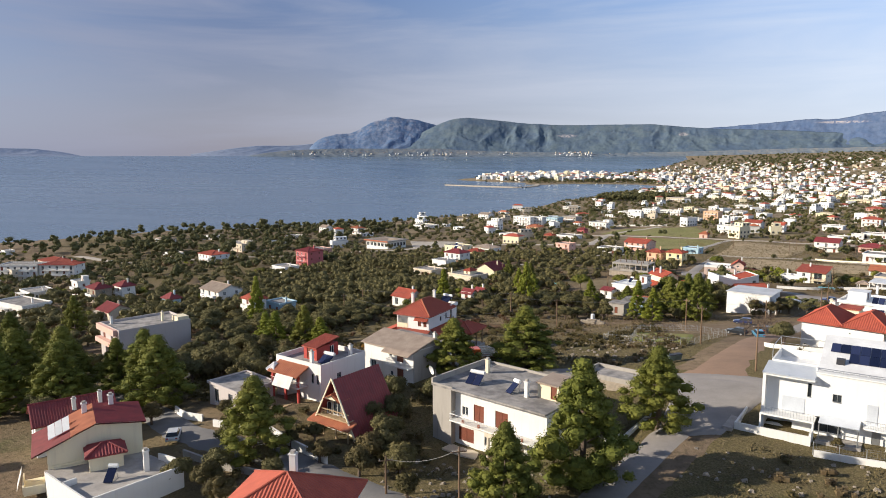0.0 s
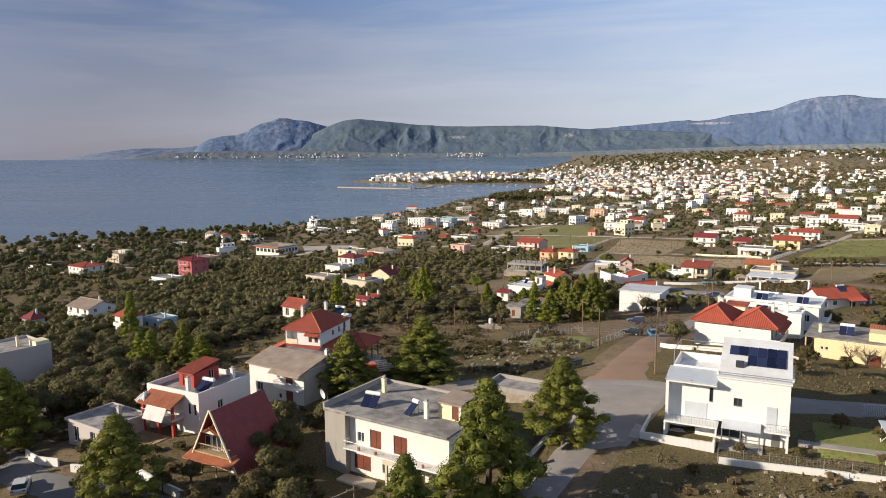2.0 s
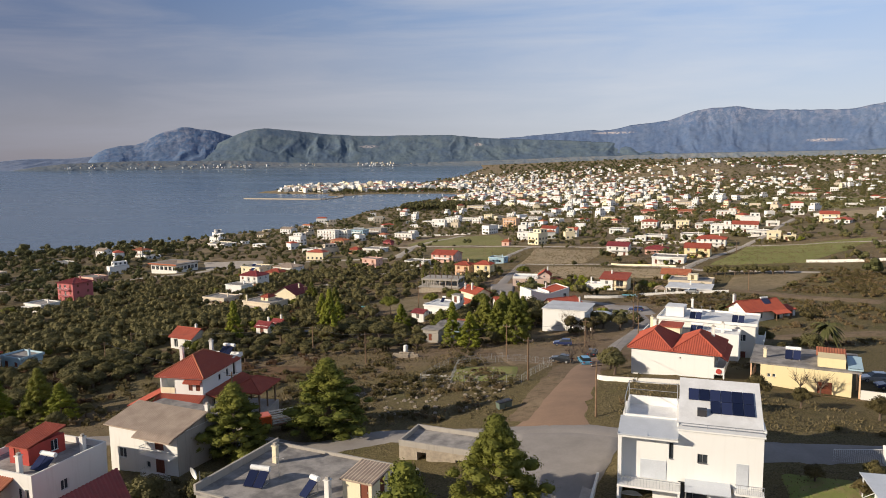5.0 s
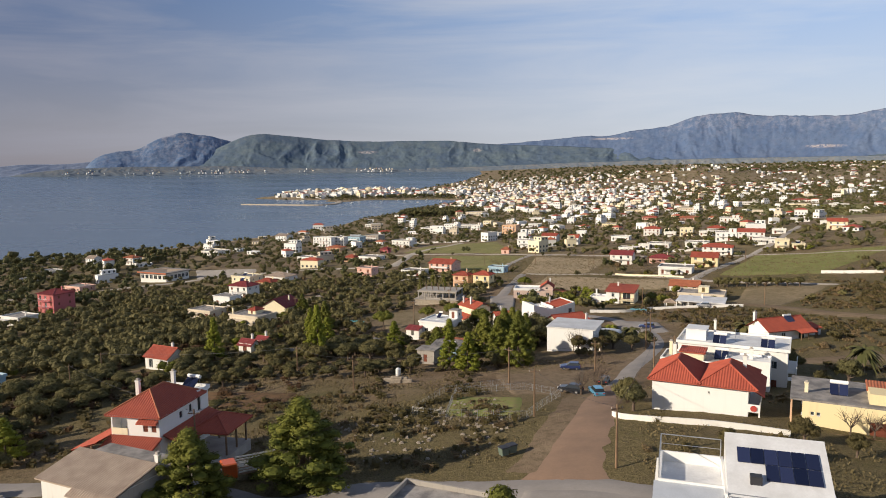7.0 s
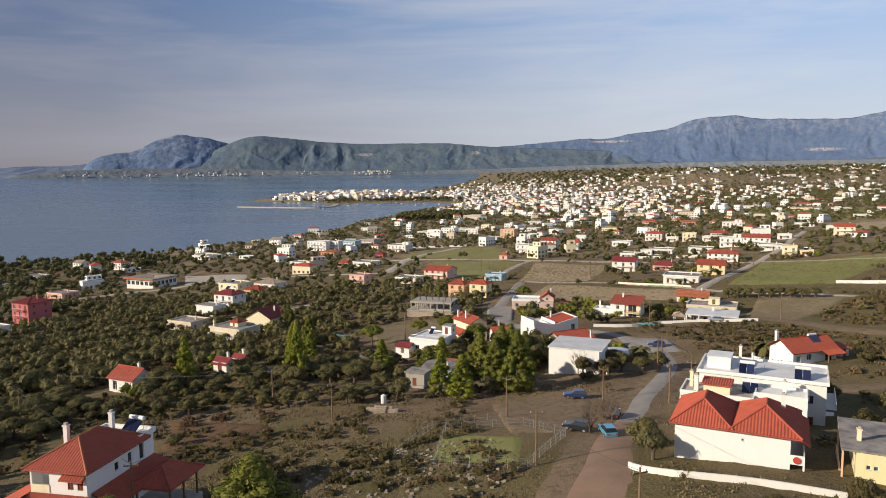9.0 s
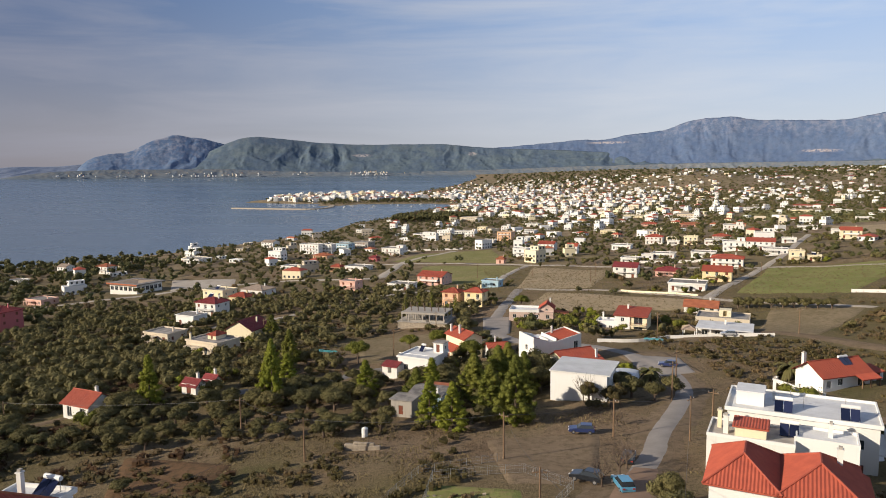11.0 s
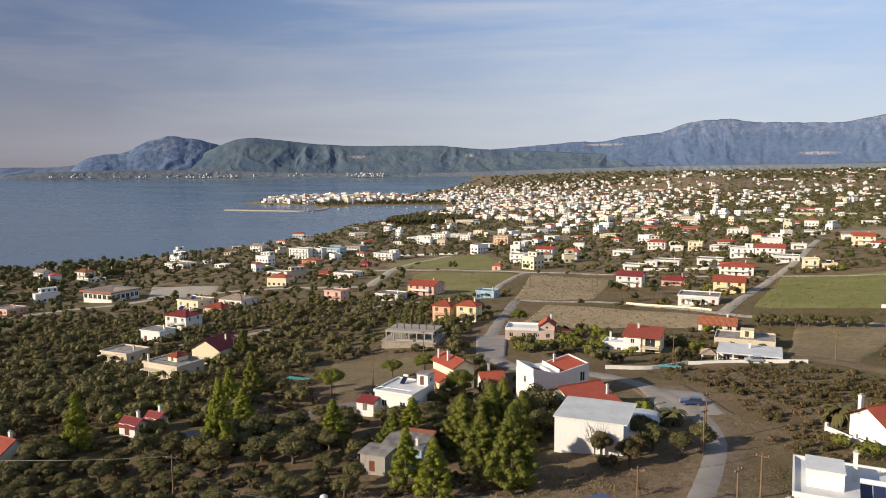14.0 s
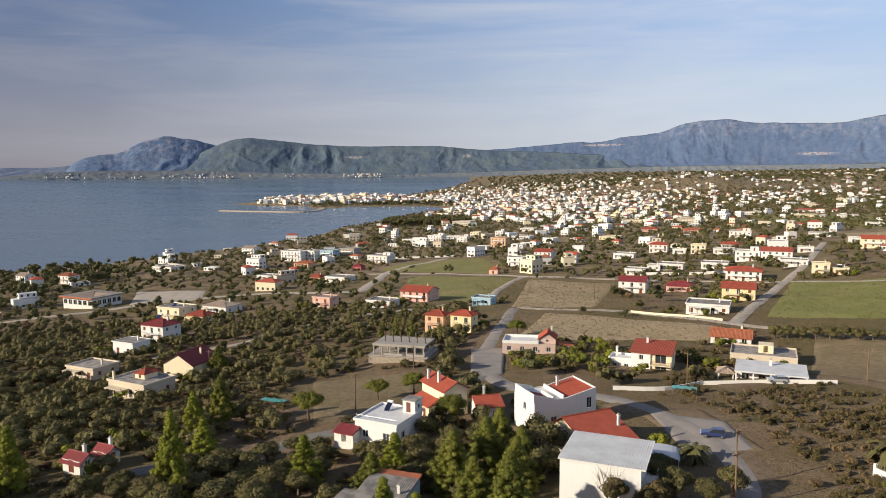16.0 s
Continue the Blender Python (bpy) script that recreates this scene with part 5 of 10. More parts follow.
def yellow_house():
    h = thing("house", "single-storey yellow house with a grey flat roof", "house", 44.3, 127.0, 46.2, -27)
    w, d, top = 12.0, 11.0, 3.9
    walls(h, 0, w, 0, d, -2.0, top, YELLOW, [("f", 1.2, 2.1, 0.45, 0.5, "w"), ("f", 1.9, 2.1, 0.45, 0.5, "w"), ("f", 8.6, 0.3, 1.9, 1.9, "s"), ("l", 3.0, 1.2, 1.2, 1.2, "w"), ("l", 8.0, 1.2, 1.2, 1.2, "w"), ("r", 3.0, 1.0, 1.2, 1.4, "w"), ("r", 7.0, 0.3, 1.2, 2.1, "g")])
    bm = bmesh.new()
    box(bm, -1.5, w + 1.2, 0.02, d + 0.3, top + 0.004, top + 0.24)
    part("roof", bm, ROOF_SLAB, h, "grey flat roof slab")
    bm = bmesh.new()
    box(bm, -1.4, -1.2, 0.2, 0.4, -2.0, top), box(bm, -1.4, -1.2, d - 0.4, d - 0.2, -2.0, top), box(bm, -1.5, -1.3, 0.2, d, -1.0, 0.6), box(bm, w + 0.9, w + 1.1, 0.2, 0.4, -2, top), box(bm, w + 0.9, w + 1.1, 6, 6.2, -2, top)
    part("porch_post", bm, ORANGE, h)
    walls(h, 7.6, 11.2, 1.2, 4.6, top + 0.24, top + 1.6, YELLOW, [], name="stair_head")
    shed_roof(h, 7.4, 11.4, 4.2, 7.2, top + 1.3, 0.5, TILE_MID, "y", name="stair_head_roof")
    walls(h, 7.7, 11.1, 4.62, 7.0, top + 0.24, top + 1.35, YELLOW, [], name="stair_head")
    solar_heater(h, 3.2, 3.4, top + 0.24, 0, 2)
    chimney(h, 0.4, 3.5, top + 0.2, 1.3, CREAM, 0.45)
    bm = bmesh.new()
    poly(bm, [(11.5, 0.6, top + 0.6), (13.4, 0.6, top + 0.6), (13.4, 6.5, top + 1.0), (11.5, 6.5, top + 1.0)])
    box(bm, 11.5, 13.4, 0.6, 6.5, top + 0.3, top + 0.5)
    part("tarpaulin", bm, BLUE, h, "blue tarpaulin over the roof edge")
    bm = bmesh.new()
    for x in np.arange(-1.5, 16, 2.0):
        rod(bm, (x, -2.6, -2.0), (x, -2.6, 0.9), 0.04)
    rod(bm, (-1.5, -2.6, 0.9), (15.5, -2.6, 0.9), 0.025), rod(bm, (-1.5, -2.6, 0.3), (15.5, -2.6, 0.3), 0.025)
    box(bm, -1.5, 15.5, -2.7, -2.5, -2.2, -0.5)
    part("fence", bm, WOOD, h)
    return h


def white_cube():
    h = thing("house", "plain white block house with ribbed white sheet roof", "house", 21.2, 200.6, 37.2, -23)
    w, d, top = 10.8, 10.2, 6.7
    walls(h, 0, w, 0, d, -2.0, top - 0.3, CLEAN_WHITE, [("r", 2.0, 3.4, 0.8, 2.0, "g"), ("r", 4.6, 3.4, 0.7, 1.2, "w"), ("r", 7.4, 3.6, 0.8, 1.2, "w"), ("r", 3.0, 0.4, 1.4, 1.4, "w"), ("l", 5.0, 3.5, 1.0, 1.2, "w")])
    bm = bmesh.new()
    n = 34
    for i in range(n):
        x0, x1, x2 = -0.25 + (w + 0.9) * i / n, -0.25 + (w + 0.9) * (i + 0.7) / n, -0.25 + (w + 0.9) * (i + 1) / n
        poly(bm, [(x0, -0.25, top - 0.1), (x1, -0.25, top - 0.1), (x1, d + 0.4, top - 0.05), (x0, d + 0.4, top - 0.05)])
        poly(bm, [(x1, -0.25, top - 0.1), (x2, -0.25, top - 0.06), (x2, d + 0.4, top - 0.01), (x1, d + 0.4, top - 0.05)])
        poly(bm, [(x2, -0.25, top - 0.06), (x2, -0.25, top - 0.1), (x2, d + 0.4, top - 0.05), (x2, d + 0.4, top - 0.01)])
    part("roof", bm, WHITE_ROOF, h, "ribbed pale sheet roof")
    bm = bmesh.new()
    box(bm, -0.22, w + 0.6, -0.22, d + 0.36, top - 0.31, top - 0.13)
    part("eave", bm, CLEAN_WHITE, h)
    bm = bmesh.new()
    box(bm, w + 0.005, w + 1.6, 0.4, d, 2.9, 3.1), box(bm, w + 1.4, w + 1.6, 0.4, 0.6, -2, 2.9), box(bm, w + 1.4, w + 1.6, 6, 6.2, -2, 2.9)
    bal = part("balcony", bm, CLEAN_WHITE, h)
    railing(bal, (w + 1.5, 0.5, 3.1), (w + 1.5, d, 3.1), 0.9, WHITE_PAINT)
    return h


modern_house()
concrete_house()
a_frame_house()
red_box_house()
brown_roof_house()
hip_house()
duplex_house()
white_complex()
yellow_house()
white_cube()

# ---- village houses ----
plain_house("beige one-storey house with a flat roof", -106.9, 314.3, -25, 11.4, 9.1, 1, BEIGE, "flat", TILE_RED, 22.8)
h = plain_house("beige one-storey house with a flat roof and a red-roofed roof room", -82.4, 289.0, -28, 13.6, 9.9, 1, BEIGE, "flat", TILE_RED, 25.2, high=3.6, chim=False)
walls(h, 5.0, 8.6, 4.4, 8.6, 4.16, 5.6, CREAM, [("f", 1.8, 4.3, 0.9, 1.1, "d")], name="roof_room")
hip_roof(h, 5.0, 8.6, 4.4, 8.6, 5.6, 1.0, TILE_RED, 0.3)
chimney(h, 1.0, 1.0, 4.1, 2.2, CREAM)
plain_house("cream house with a dark red gabled tile roof", -75.3, 308.0, -20, 10.4, 11.4, 1, CREAM, "gable", TILE_DARK, 23.6, high=4.9, rise=2.9, axis="y", bal=False)
plain_house("white one-storey house with a flat roof", -107.2, 345.1, -25, 9.4, 7.5, 1, CLEAN_WHITE, "flat", TILE_RED, 22.0, high=4, bal=False)
plain_house("white two-storey house with a dark red hipped tile roof", -107.7, 369.2, -25, 11.1, 8.8, 2, WHITE, "hip", TILE_DARK, 20.9, heater=True)
plain_house("cream two-storey house with a flat roof", -123.5, 424.2, -25, 13.2, 10.6, 2, CREAM, "flat", TILE_RED, 17.1, heater=True)
plain_house("yellow one-storey house with a red hipped tile roof", -107.4, 415.9, -25, 9.9, 7.9, 1, YELLOW, "hip", TILE_RED, 18.2)
plain_house("white one-storey house with a faded brown hipped tile roof", -110.7, 446.8, -25, 14.6, 11.7, 1, WHITE, "hip", TILE_BROWN, 16.5, high=3.4)
plain_house("salmon-pink two-storey house with a red gabled tile roof", -13.6, 440.7, -25, 14.4, 12.9, 2, PINK, "gable", TILE_RED, 22.1, high=2.6)
plain_house("orange two-storey house with a red hipped tile roof", -0.1, 350.3, -25, 7.1, 5.7, 2, ORANGE, "hip", TILE_RED, 27.6, rise=1.4)
plain_house("yellow two-storey house with a red hipped tile roof", 8.8, 347.0, -25, 7.7, 6.1, 2, YELLOW, "hip", TILE_RED, 28.2, rise=1.4)
plain_house("salmon-pink two-storey house with a flat roof", -54.2, 432.0, -25, 9.5, 7.6, 2, PINK, "flat", TILE_RED, 20.6, high=2.6)
plain_house("white one-storey house with a flat roof", -28.8, 429.3, -25, 12.2, 9.8, 1, WHITE, "flat", TILE_RED, 21.5)
plain_house("yellow two-storey house with a red gabled tile roof", 122.5, 395.6, -25, 12.8, 10.2, 2, YELLOW, "gable", TILE_RED, 29.6, high=2.7)
plain_house("white one-storey house with a flat roof", 95.3, 360.8, -25, 14.7, 11.8, 1, WHITE, "flat", TILE_RED, 31.5)
plain_house("white two-storey house with a dark red gabled tile roof", 92.5, 445.9, -25, 12.7, 10.2, 2, WHITE, "gable", TILE_DARK, 24.6)
plain_house("white two-storey house with a red hipped tile roof", 157.9, 477.8, -25, 17.5, 14.0, 2, WHITE, "hip", TILE_RED, 25.5, high=2.6)
plain_house("cream two-storey house with a flat roof", 197.5, 465.3, -25, 8.0, 6.4, 2, CREAM, "flat", TILE_RED, 29.6)
plain_house("cream one-storey house with a flat roof", 206.6, 462.3, -25, 7.0, 5.6, 1, CREAM, "flat", TILE_RED, 30.4, heater=True)
plain_house("salmon-pink one-storey house with a dark red hipped tile roof", 114.1, 440.9, -25, 12.3, 9.8, 1, PINK, "hip", TILE_DARK, 25.8)
plain_house("pale blue one-storey house with a flat roof", 19.6, 416.9, -25, 8.8, 7.0, 1, BLUE, "flat", TILE_RED, 24.6)
plain_house("white one-storey house with a terracotta gabled tile roof", 84.6, 310.0, -25, 11.0, 7.6, 1, WHITE, "gable", TILE_MID, 32.4, high=2.3, rise=1.6, bal=False)
plain_house("white two-storey house with a flat roof", 54.9, 616.8, -25, 11.9, 9.5, 2, CLEAN_WHITE, "flat", TILE_RED, 16.3)
plain_house("white two-storey house with a flat roof", 72.2, 750.9, -25, 10.7, 8.6, 2, CLEAN_WHITE, "flat", TILE_RED, 12.3)
plain_house("white one-storey house with a flat roof", 133.6, 620.7, -25, 14.6, 11.6, 1, CLEAN_WHITE, "flat", TILE_RED, 20.9)
plain_house("white one-storey house with a flat roof", 142.1, 541.4, -25, 14.4, 11.5, 1, WHITE, "flat", TILE_RED, 23.2)
plain_house("cream two-storey house with a flat roof", 190.3, 619.6, -25, 10.2, 8.2, 2, CREAM, "flat", TILE_RED, 24.2)
plain_house("white one-storey house with a flat roof", 200.7, 603.7, -25, 13.6, 10.9, 1, WHITE, "flat", TILE_RED, 25.7)
plain_house("white two-storey house with a flat roof", 194.3, 552.2, -25, 14.6, 11.6, 2, CLEAN_WHITE, "flat", TILE_RED, 26.7)
plain_house("white one-storey house with a flat roof", 40.6, 795.8, -25, 12.6, 10.1, 1, WHITE, "flat", TILE_RED, 9.4)
plain_house("white two-storey house with a flat roof", 74.8, 970.1, -25, 10.3, 8.2, 2, CLEAN_WHITE, "flat", TILE_RED, 7.5)
plain_house("white one-storey house with a flat roof", 10.6, 956.3, -25, 17.0, 13.6, 1, WHITE, "flat", TILE_RED, 6.1)
plain_house("white two-storey house with a flat roof", 25.7, 908.8, -25, 12.5, 10.0, 2, WHITE, "flat", TILE_RED, 6.6)
plain_house("cream two-storey house with a flat roof", 44.2, 971.5, -25, 11.3, 9.1, 2, CREAM, "flat", TILE_RED, 6.5)
plain_house("beige two-storey house with a flat roof", 26.7, 1196.4, -25, 30.0, 24.0, 2, BEIGE, "flat", TILE_RED, 5.8)
plain_house("white one-storey house with a flat roof", 89.8, 918.9, -25, 21.5, 17.2, 1, CLEAN_WHITE, "flat", TILE_RED, 8.8)
plain_house("white one-storey house with a flat roof", 246.0, 574.8, -25, 9.7, 7.7, 1, WHITE, "flat", TILE_RED, 29.5)
plain_house("beige one-storey house with a flat roof", 271.2, 684.0, -25, 13.8, 11.0, 1, BEIGE, "flat", TILE_RED, 25.3)
plain_house("white one-storey house with a flat roof", 328.1, 714.8, -25, 16.4, 13.1, 1, WHITE, "flat", TILE_RED, 27.0)
plain_house("beige two-storey house with a flat roof", 343.0, 1095.4, -25, 30.0, 24.0, 2, BEIGE, "flat", TILE_RED, 13.6)
plain_house("white one-storey house with a flat roof", 302.8, 612.0, -25, 12.9, 10.3, 1, WHITE, "flat", TILE_RED, 32.0)
plain_house("cream one-storey house with a flat roof", 176.0, 850.7, -25, 20.4, 16.3, 1, CREAM, "flat", TILE_RED, 13.5)
plain_house("white one-storey house with a flat roof", 179.8, 628.1, -25, 9.2, 7.4, 1, WHITE, "flat", TILE_RED, 23.0)
plain_house("white one-storey house with a flat roof", 166.7, 536.2, -25, 15.4, 12.3, 1, WHITE, "flat", TILE_RED, 24.4)
plain_house("white one-storey house with a flat roof", 205.8, 515.3, -25, 14.2, 11.4, 1, WHITE, "flat", TILE_RED, 28.4)
plain_house("white one-storey house with a flat roof", 118.0, 530.4, -25, 11.8, 9.4, 1, WHITE, "flat", TILE_RED, 21.7)
plain_house("white one-storey house with a flat roof", 134.7, 540.3, -25, 7.6, 6.1, 1, WHITE, "flat", TILE_RED, 22.6)
plain_house("white one-storey house with a flat roof", 114.4, 1045.7, -25, 18.7, 15.0, 1, WHITE, "flat", TILE_RED, 8.1)
plain_house("white one-storey house with a flat roof", 146.3, 1082.7, -25, 19.6, 15.7, 1, WHITE, "flat", TILE_RED, 8.7)
plain_house("white one-storey house with a flat roof", 206.6, 1137.0, -25, 15.4, 12.3, 1, WHITE, "flat", TILE_RED, 10.0)
plain_house("cream one-storey house with a flat roof", 278.1, 1148.9, -25, 28.8, 23.0, 1, CREAM, "flat", TILE_RED, 11.8)
plain_house("white two-storey house with a flat roof", 282.0, 772.1, -25, 19.2, 15.4, 2, WHITE, "flat", TILE_RED, 21.5)
plain_house("white one-storey house with a flat roof", 503.4, 1256.6, -25, 30.0, 24.0, 1, WHITE, "flat", TILE_RED, 16.5)
plain_house("cream one-storey house with a flat roof", 536.7, 1150.4, -25, 30.0, 24.0, 1, CREAM, "flat", TILE_RED, 17.8)
plain_house("white one-storey house with a flat roof", 582.6, 1116.5, -25, 26.1, 20.9, 1, WHITE, "flat", TILE_RED, 18.9)
plain_house("white one-storey house with a flat roof", 483.4, 886.7, -25, 17.6, 14.1, 1, WHITE, "flat", TILE_RED, 23.5)
plain_house("white two-storey house with a red gabled tile roof", 80.3, 657.6, -25, 13.7, 10.9, 2, CLEAN_WHITE, "gable", TILE_RED, 16.2)
plain_house("white two-storey house with a red gabled tile roof", 96.6, 612.4, -25, 8.2, 6.6, 2, WHITE, "gable", TILE_RED, 18.8)
plain_house("white two-storey house with a red hipped tile roof", 169.0, 651.0, -25, 13.7, 11.0, 2, WHITE, "hip", TILE_RED, 21.8)
plain_house("white two-storey house with a red gabled tile roof", 207.5, 544.7, -25, 17.8, 14.3, 2, CLEAN_WHITE, "gable", TILE_RED, 27.9)
plain_house("cream two-storey house with a red gabled tile roof", 281.7, 562.7, -25, 13.2, 10.5, 2, CREAM, "gable", TILE_RED, 33.4)
plain_house("white one-storey house with a red hipped tile roof", 222.1, 643.8, -25, 13.6, 10.8, 1, WHITE, "hip", TILE_RED, 25.3)
plain_house("salmon-pink one-storey house with a terracotta hipped tile roof", 285.8, 915.4, -25, 25.8, 20.6, 1, PINK, "hip", TILE_MID, 15.3)
plain_house("orange one-storey house with a terracotta hipped tile roof", 329.9, 865.5, -25, 13.8, 11.0, 1, ORANGE, "hip", TILE_MID, 18.7)
plain_house("salmon-pink one-storey house with a terracotta hipped tile roof", 38.1, 568.1, -25, 6.1, 4.9, 1, PINK, "hip", TILE_MID, 17.2)
plain_house("white one-storey house with a red hipped tile roof", 606.3, 1283.7, -25, 30.0, 24.0, 1, WHITE, "hip", TILE_RED, 18.7)
plain_house("salmon-pink one-storey house with a red hipped tile roof", 253.5, 962.3, -25, 17.9, 14.3, 1, PINK, "hip", TILE_RED, 13.1)
plain_house("orange-brown unfinished three-storey apartment block", 58.4, 824.6, -25, 16.1, 12.9, 3, ORANGE, "flat", TILE_RED, 9.3)
plain_house("white three-storey seaside hotel with long balconies", -141.9, 757.8, -25, 22.1, 11.1, 3, CLEAN_WHITE, "flat", TILE_RED, 4.5)
plain_house("white three-storey house with a flat roof", -119.3, 757.0, -25, 10.5, 8.4, 3, WHITE, "flat", TILE_RED, 4.5, heater=True)
plain_house("pale blue two-storey house with a flat roof", -110.4, 785.6, -25, 15.1, 12.1, 2, BLUE, "flat", TILE_RED, 4.9)
plain_house("grey two-storey house with a flat roof", -93.9, 801.4, -25, 17.3, 13.9, 2, CEMENT, "flat", TILE_RED, 5.0)
plain_house("white two-storey house with a faded brown gabled tile roof", -201.6, 841.4, -25, 15.5, 12.4, 2, CLEAN_WHITE, "gable", TILE_BROWN, 2.4)
plain_house("orange one-storey house with a red hipped tile roof", -84.8, 591.1, -25, 8.4, 6.7, 1, ORANGE, "hip", TILE_RED, 9.9)
plain_house("white one-storey house with a flat roof", -71.7, 576.1, -25, 16.0, 12.8, 1, WHITE, "flat", TILE_RED, 11.8)
plain_house("crimson one-storey house with a dark red hipped tile roof", -63.1, 657.7, -25, 7.6, 6.1, 1, CRIMSON, "hip", TILE_DARK, 8.5)
plain_house("white two-storey house with a flat roof", -56.9, 712.9, -25, 19.1, 15.3, 2, WHITE, "flat", TILE_RED, 7.5)
plain_house("white one-storey house with a flat roof", -120.9, 1036.4, -25, 19.7, 15.8, 1, WHITE, "flat", TILE_RED, 2.3)
plain_house("white one-storey house with a flat roof", -37.5, 931.0, -25, 19.9, 16.0, 1, WHITE, "flat", TILE_RED, 4.9)
plain_house("white two-storey house with a flat roof", -7.7, 936.1, -25, 17.6, 14.1, 2, CLEAN_WHITE, "flat", TILE_RED, 5.8)
plain_house("white one-storey house with a flat roof", -130.0, 624.9, -25, 12.6, 10.1, 1, WHITE, "flat", TILE_RED, 6.2)
plain_house("white one-storey house with a flat roof", -239.1, 702.9, -25, 20.9, 16.7, 1, WHITE, "flat", TILE_RED, 3.5)
plain_house("orange one-storey house with a terracotta hipped tile roof", -119.7, 708.0, -25, 14.8, 11.8, 1, ORANGE, "hip", TILE_MID, 5.4)
plain_house("white two-storey house with a faded brown gabled tile roof", -319.5, 643.1, -25, 10.5, 8.4, 2, CLEAN_WHITE, "gable", TILE_BROWN, 2.4)
plain_house("white two-storey house with a terracotta hipped tile roof", -282.3, 633.8, -25, 11.9, 9.5, 2, WHITE, "hip", TILE_MID, 3.5)
plain_house("cream one-storey house with a terracotta hipped tile roof", -280.3, 667.2, -25, 12.2, 9.8, 1, CREAM, "hip", TILE_MID, 2.9)
plain_house("cream one-storey house with a flat roof", -240.9, 714.0, -25, 16.2, 12.9, 1, CREAM, "flat", TILE_RED, 3.3)
plain_house("salmon-pink low house with white window frames", -243.6, 471.2, -25, 13.7, 11.0, 1, PINK, "flat", TILE_RED, 7.9)
plain_house("white one-storey house with a flat roof", -183.2, 314.7, -25, 10.7, 8.5, 1, WHITE, "flat", TILE_RED, 20.8)
plain_house("crimson three-storey house with a dark red hipped tile roof", -188.5, 349.5, -25, 10.7, 10.7, 3, CRIMSON, "hip", TILE_DARK, 18.3)
plain_house("beige two-storey house with a flat roof", -348.6, 305.0, -25, 14.5, 8.7, 2, BEIGE, "flat", TILE_RED, 10.8)
plain_house("beige three-storey apartment block with red roof", -346.8, 327.3, -25, 21.8, 13.1, 3, BEIGE, "hip", TILE_RED, 9.6)
plain_house("white one-storey house with a flat roof", -225.0, 192.0, -15, 19.0, 10.0, 1, WHITE, "flat", TILE_RED, 24.0, high=3.6)
plain_house("white one-storey house with a flat roof", -259.3, 234.3, -25, 12.2, 9.8, 1, WHITE, "flat", TILE_RED, 19.1)
plain_house("white two-storey house with a flat roof", -237.2, 240.0, -25, 6.4, 5.1, 2, WHITE, "flat", TILE_RED, 20.3)
plain_house("brown stone two-storey house with a dark red hipped tile roof", -210.9, 220.7, -25, 7.9, 6.3, 2, STONE, "hip", TILE_DARK, 22.6)
plain_house("white two-storey house with a dark red hipped tile roof", -203.1, 226.8, -25, 6.6, 5.3, 2, WHITE, "hip", TILE_DARK, 22.7)
plain_house("beige one-storey house with a dark red gabled tile roof", -175.3, 187.3, -25, 9.0, 7.2, 1, BEIGE, "gable", TILE_DARK, 26.3)
plain_house("pale blue one-storey house with a dark red hipped tile roof", -166.8, 209.2, -25, 5.4, 4.3, 1, BLUE, "hip", TILE_DARK, 26.1)
plain_house("white two-storey house with a faded brown gabled tile roof", -157.2, 218.3, -25, 12.3, 9.8, 2, WHITE, "gable", TILE_BROWN, 26.4, high=2.6)
plain_house("white two-storey house with a red hipped tile roof", -124.2, 193.8, -25, 6.1, 4.9, 2, WHITE, "hip", TILE_RED, 29.3, high=2.6)
plain_house("pale blue one-storey house with a flat roof", -118.6, 199.0, -25, 7.7, 6.1, 1, BLUE, "flat", TILE_RED, 29.4)
plain_house("white one-storey house with a faded brown hipped tile roof", -426.0, 529.6, -25, 14.9, 12.0, 1, WHITE, "hip", TILE_BROWN, 3.2)
plain_house("white one-storey house with a flat roof", -340.5, 433.2, -25, 11.1, 8.9, 1, WHITE, "flat", TILE_RED, 5.8)
plain_house("long white three-storey apartment block with balconies", -346.0, 300.0, 14, 22.0, 11.0, 3, WHITE, "flat", TILE_RED, 10.5, high=2.9)
plain_house("white three-storey apartment block with a red roof", -324.0, 306.0, 14, 20.0, 11.0, 3, WHITE, "hip", TILE_RED, 11.0, high=2.9, rise=1.3)
plain_house("white two-storey house with a red hipped tile roof", -274.6, 380.9, -25, 15.8, 12.6, 2, CLEAN_WHITE, "hip", TILE_RED, 12.2)
plain_house("beige two-storey house with a flat roof", -323.0, 483.4, -25, 23.2, 11.6, 2, BEIGE, "flat", TILE_RED, 5.1)
plain_house("white one-storey house with a flat roof", -395.2, 559.0, -25, 12.5, 10.0, 1, WHITE, "flat", TILE_RED, 3.1)
plain_house("white one-storey house with a flat roof", -321.9, 579.6, -25, 12.9, 10.3, 1, WHITE, "flat", TILE_RED, 3.2)
plain_house("white one-storey house with a flat roof", -488.3, 427.3, -25, 8.4, 6.7, 1, WHITE, "flat", TILE_RED, 2.7)
plain_house("white one-storey house with a red gabled tile roof", -78.5, 209.0, -25, 7.6, 6.2, 1, WHITE, "gable", TILE_RED, 32.2, high=3.0, bal=False)
plain_house("small white house with a dark red gabled tile roof", -59.2, 223.3, -25, 4.2, 3.2, 1, WHITE, "gable", TILE_DARK, 32.4, high=2.0, rise=1.1, bal=False)
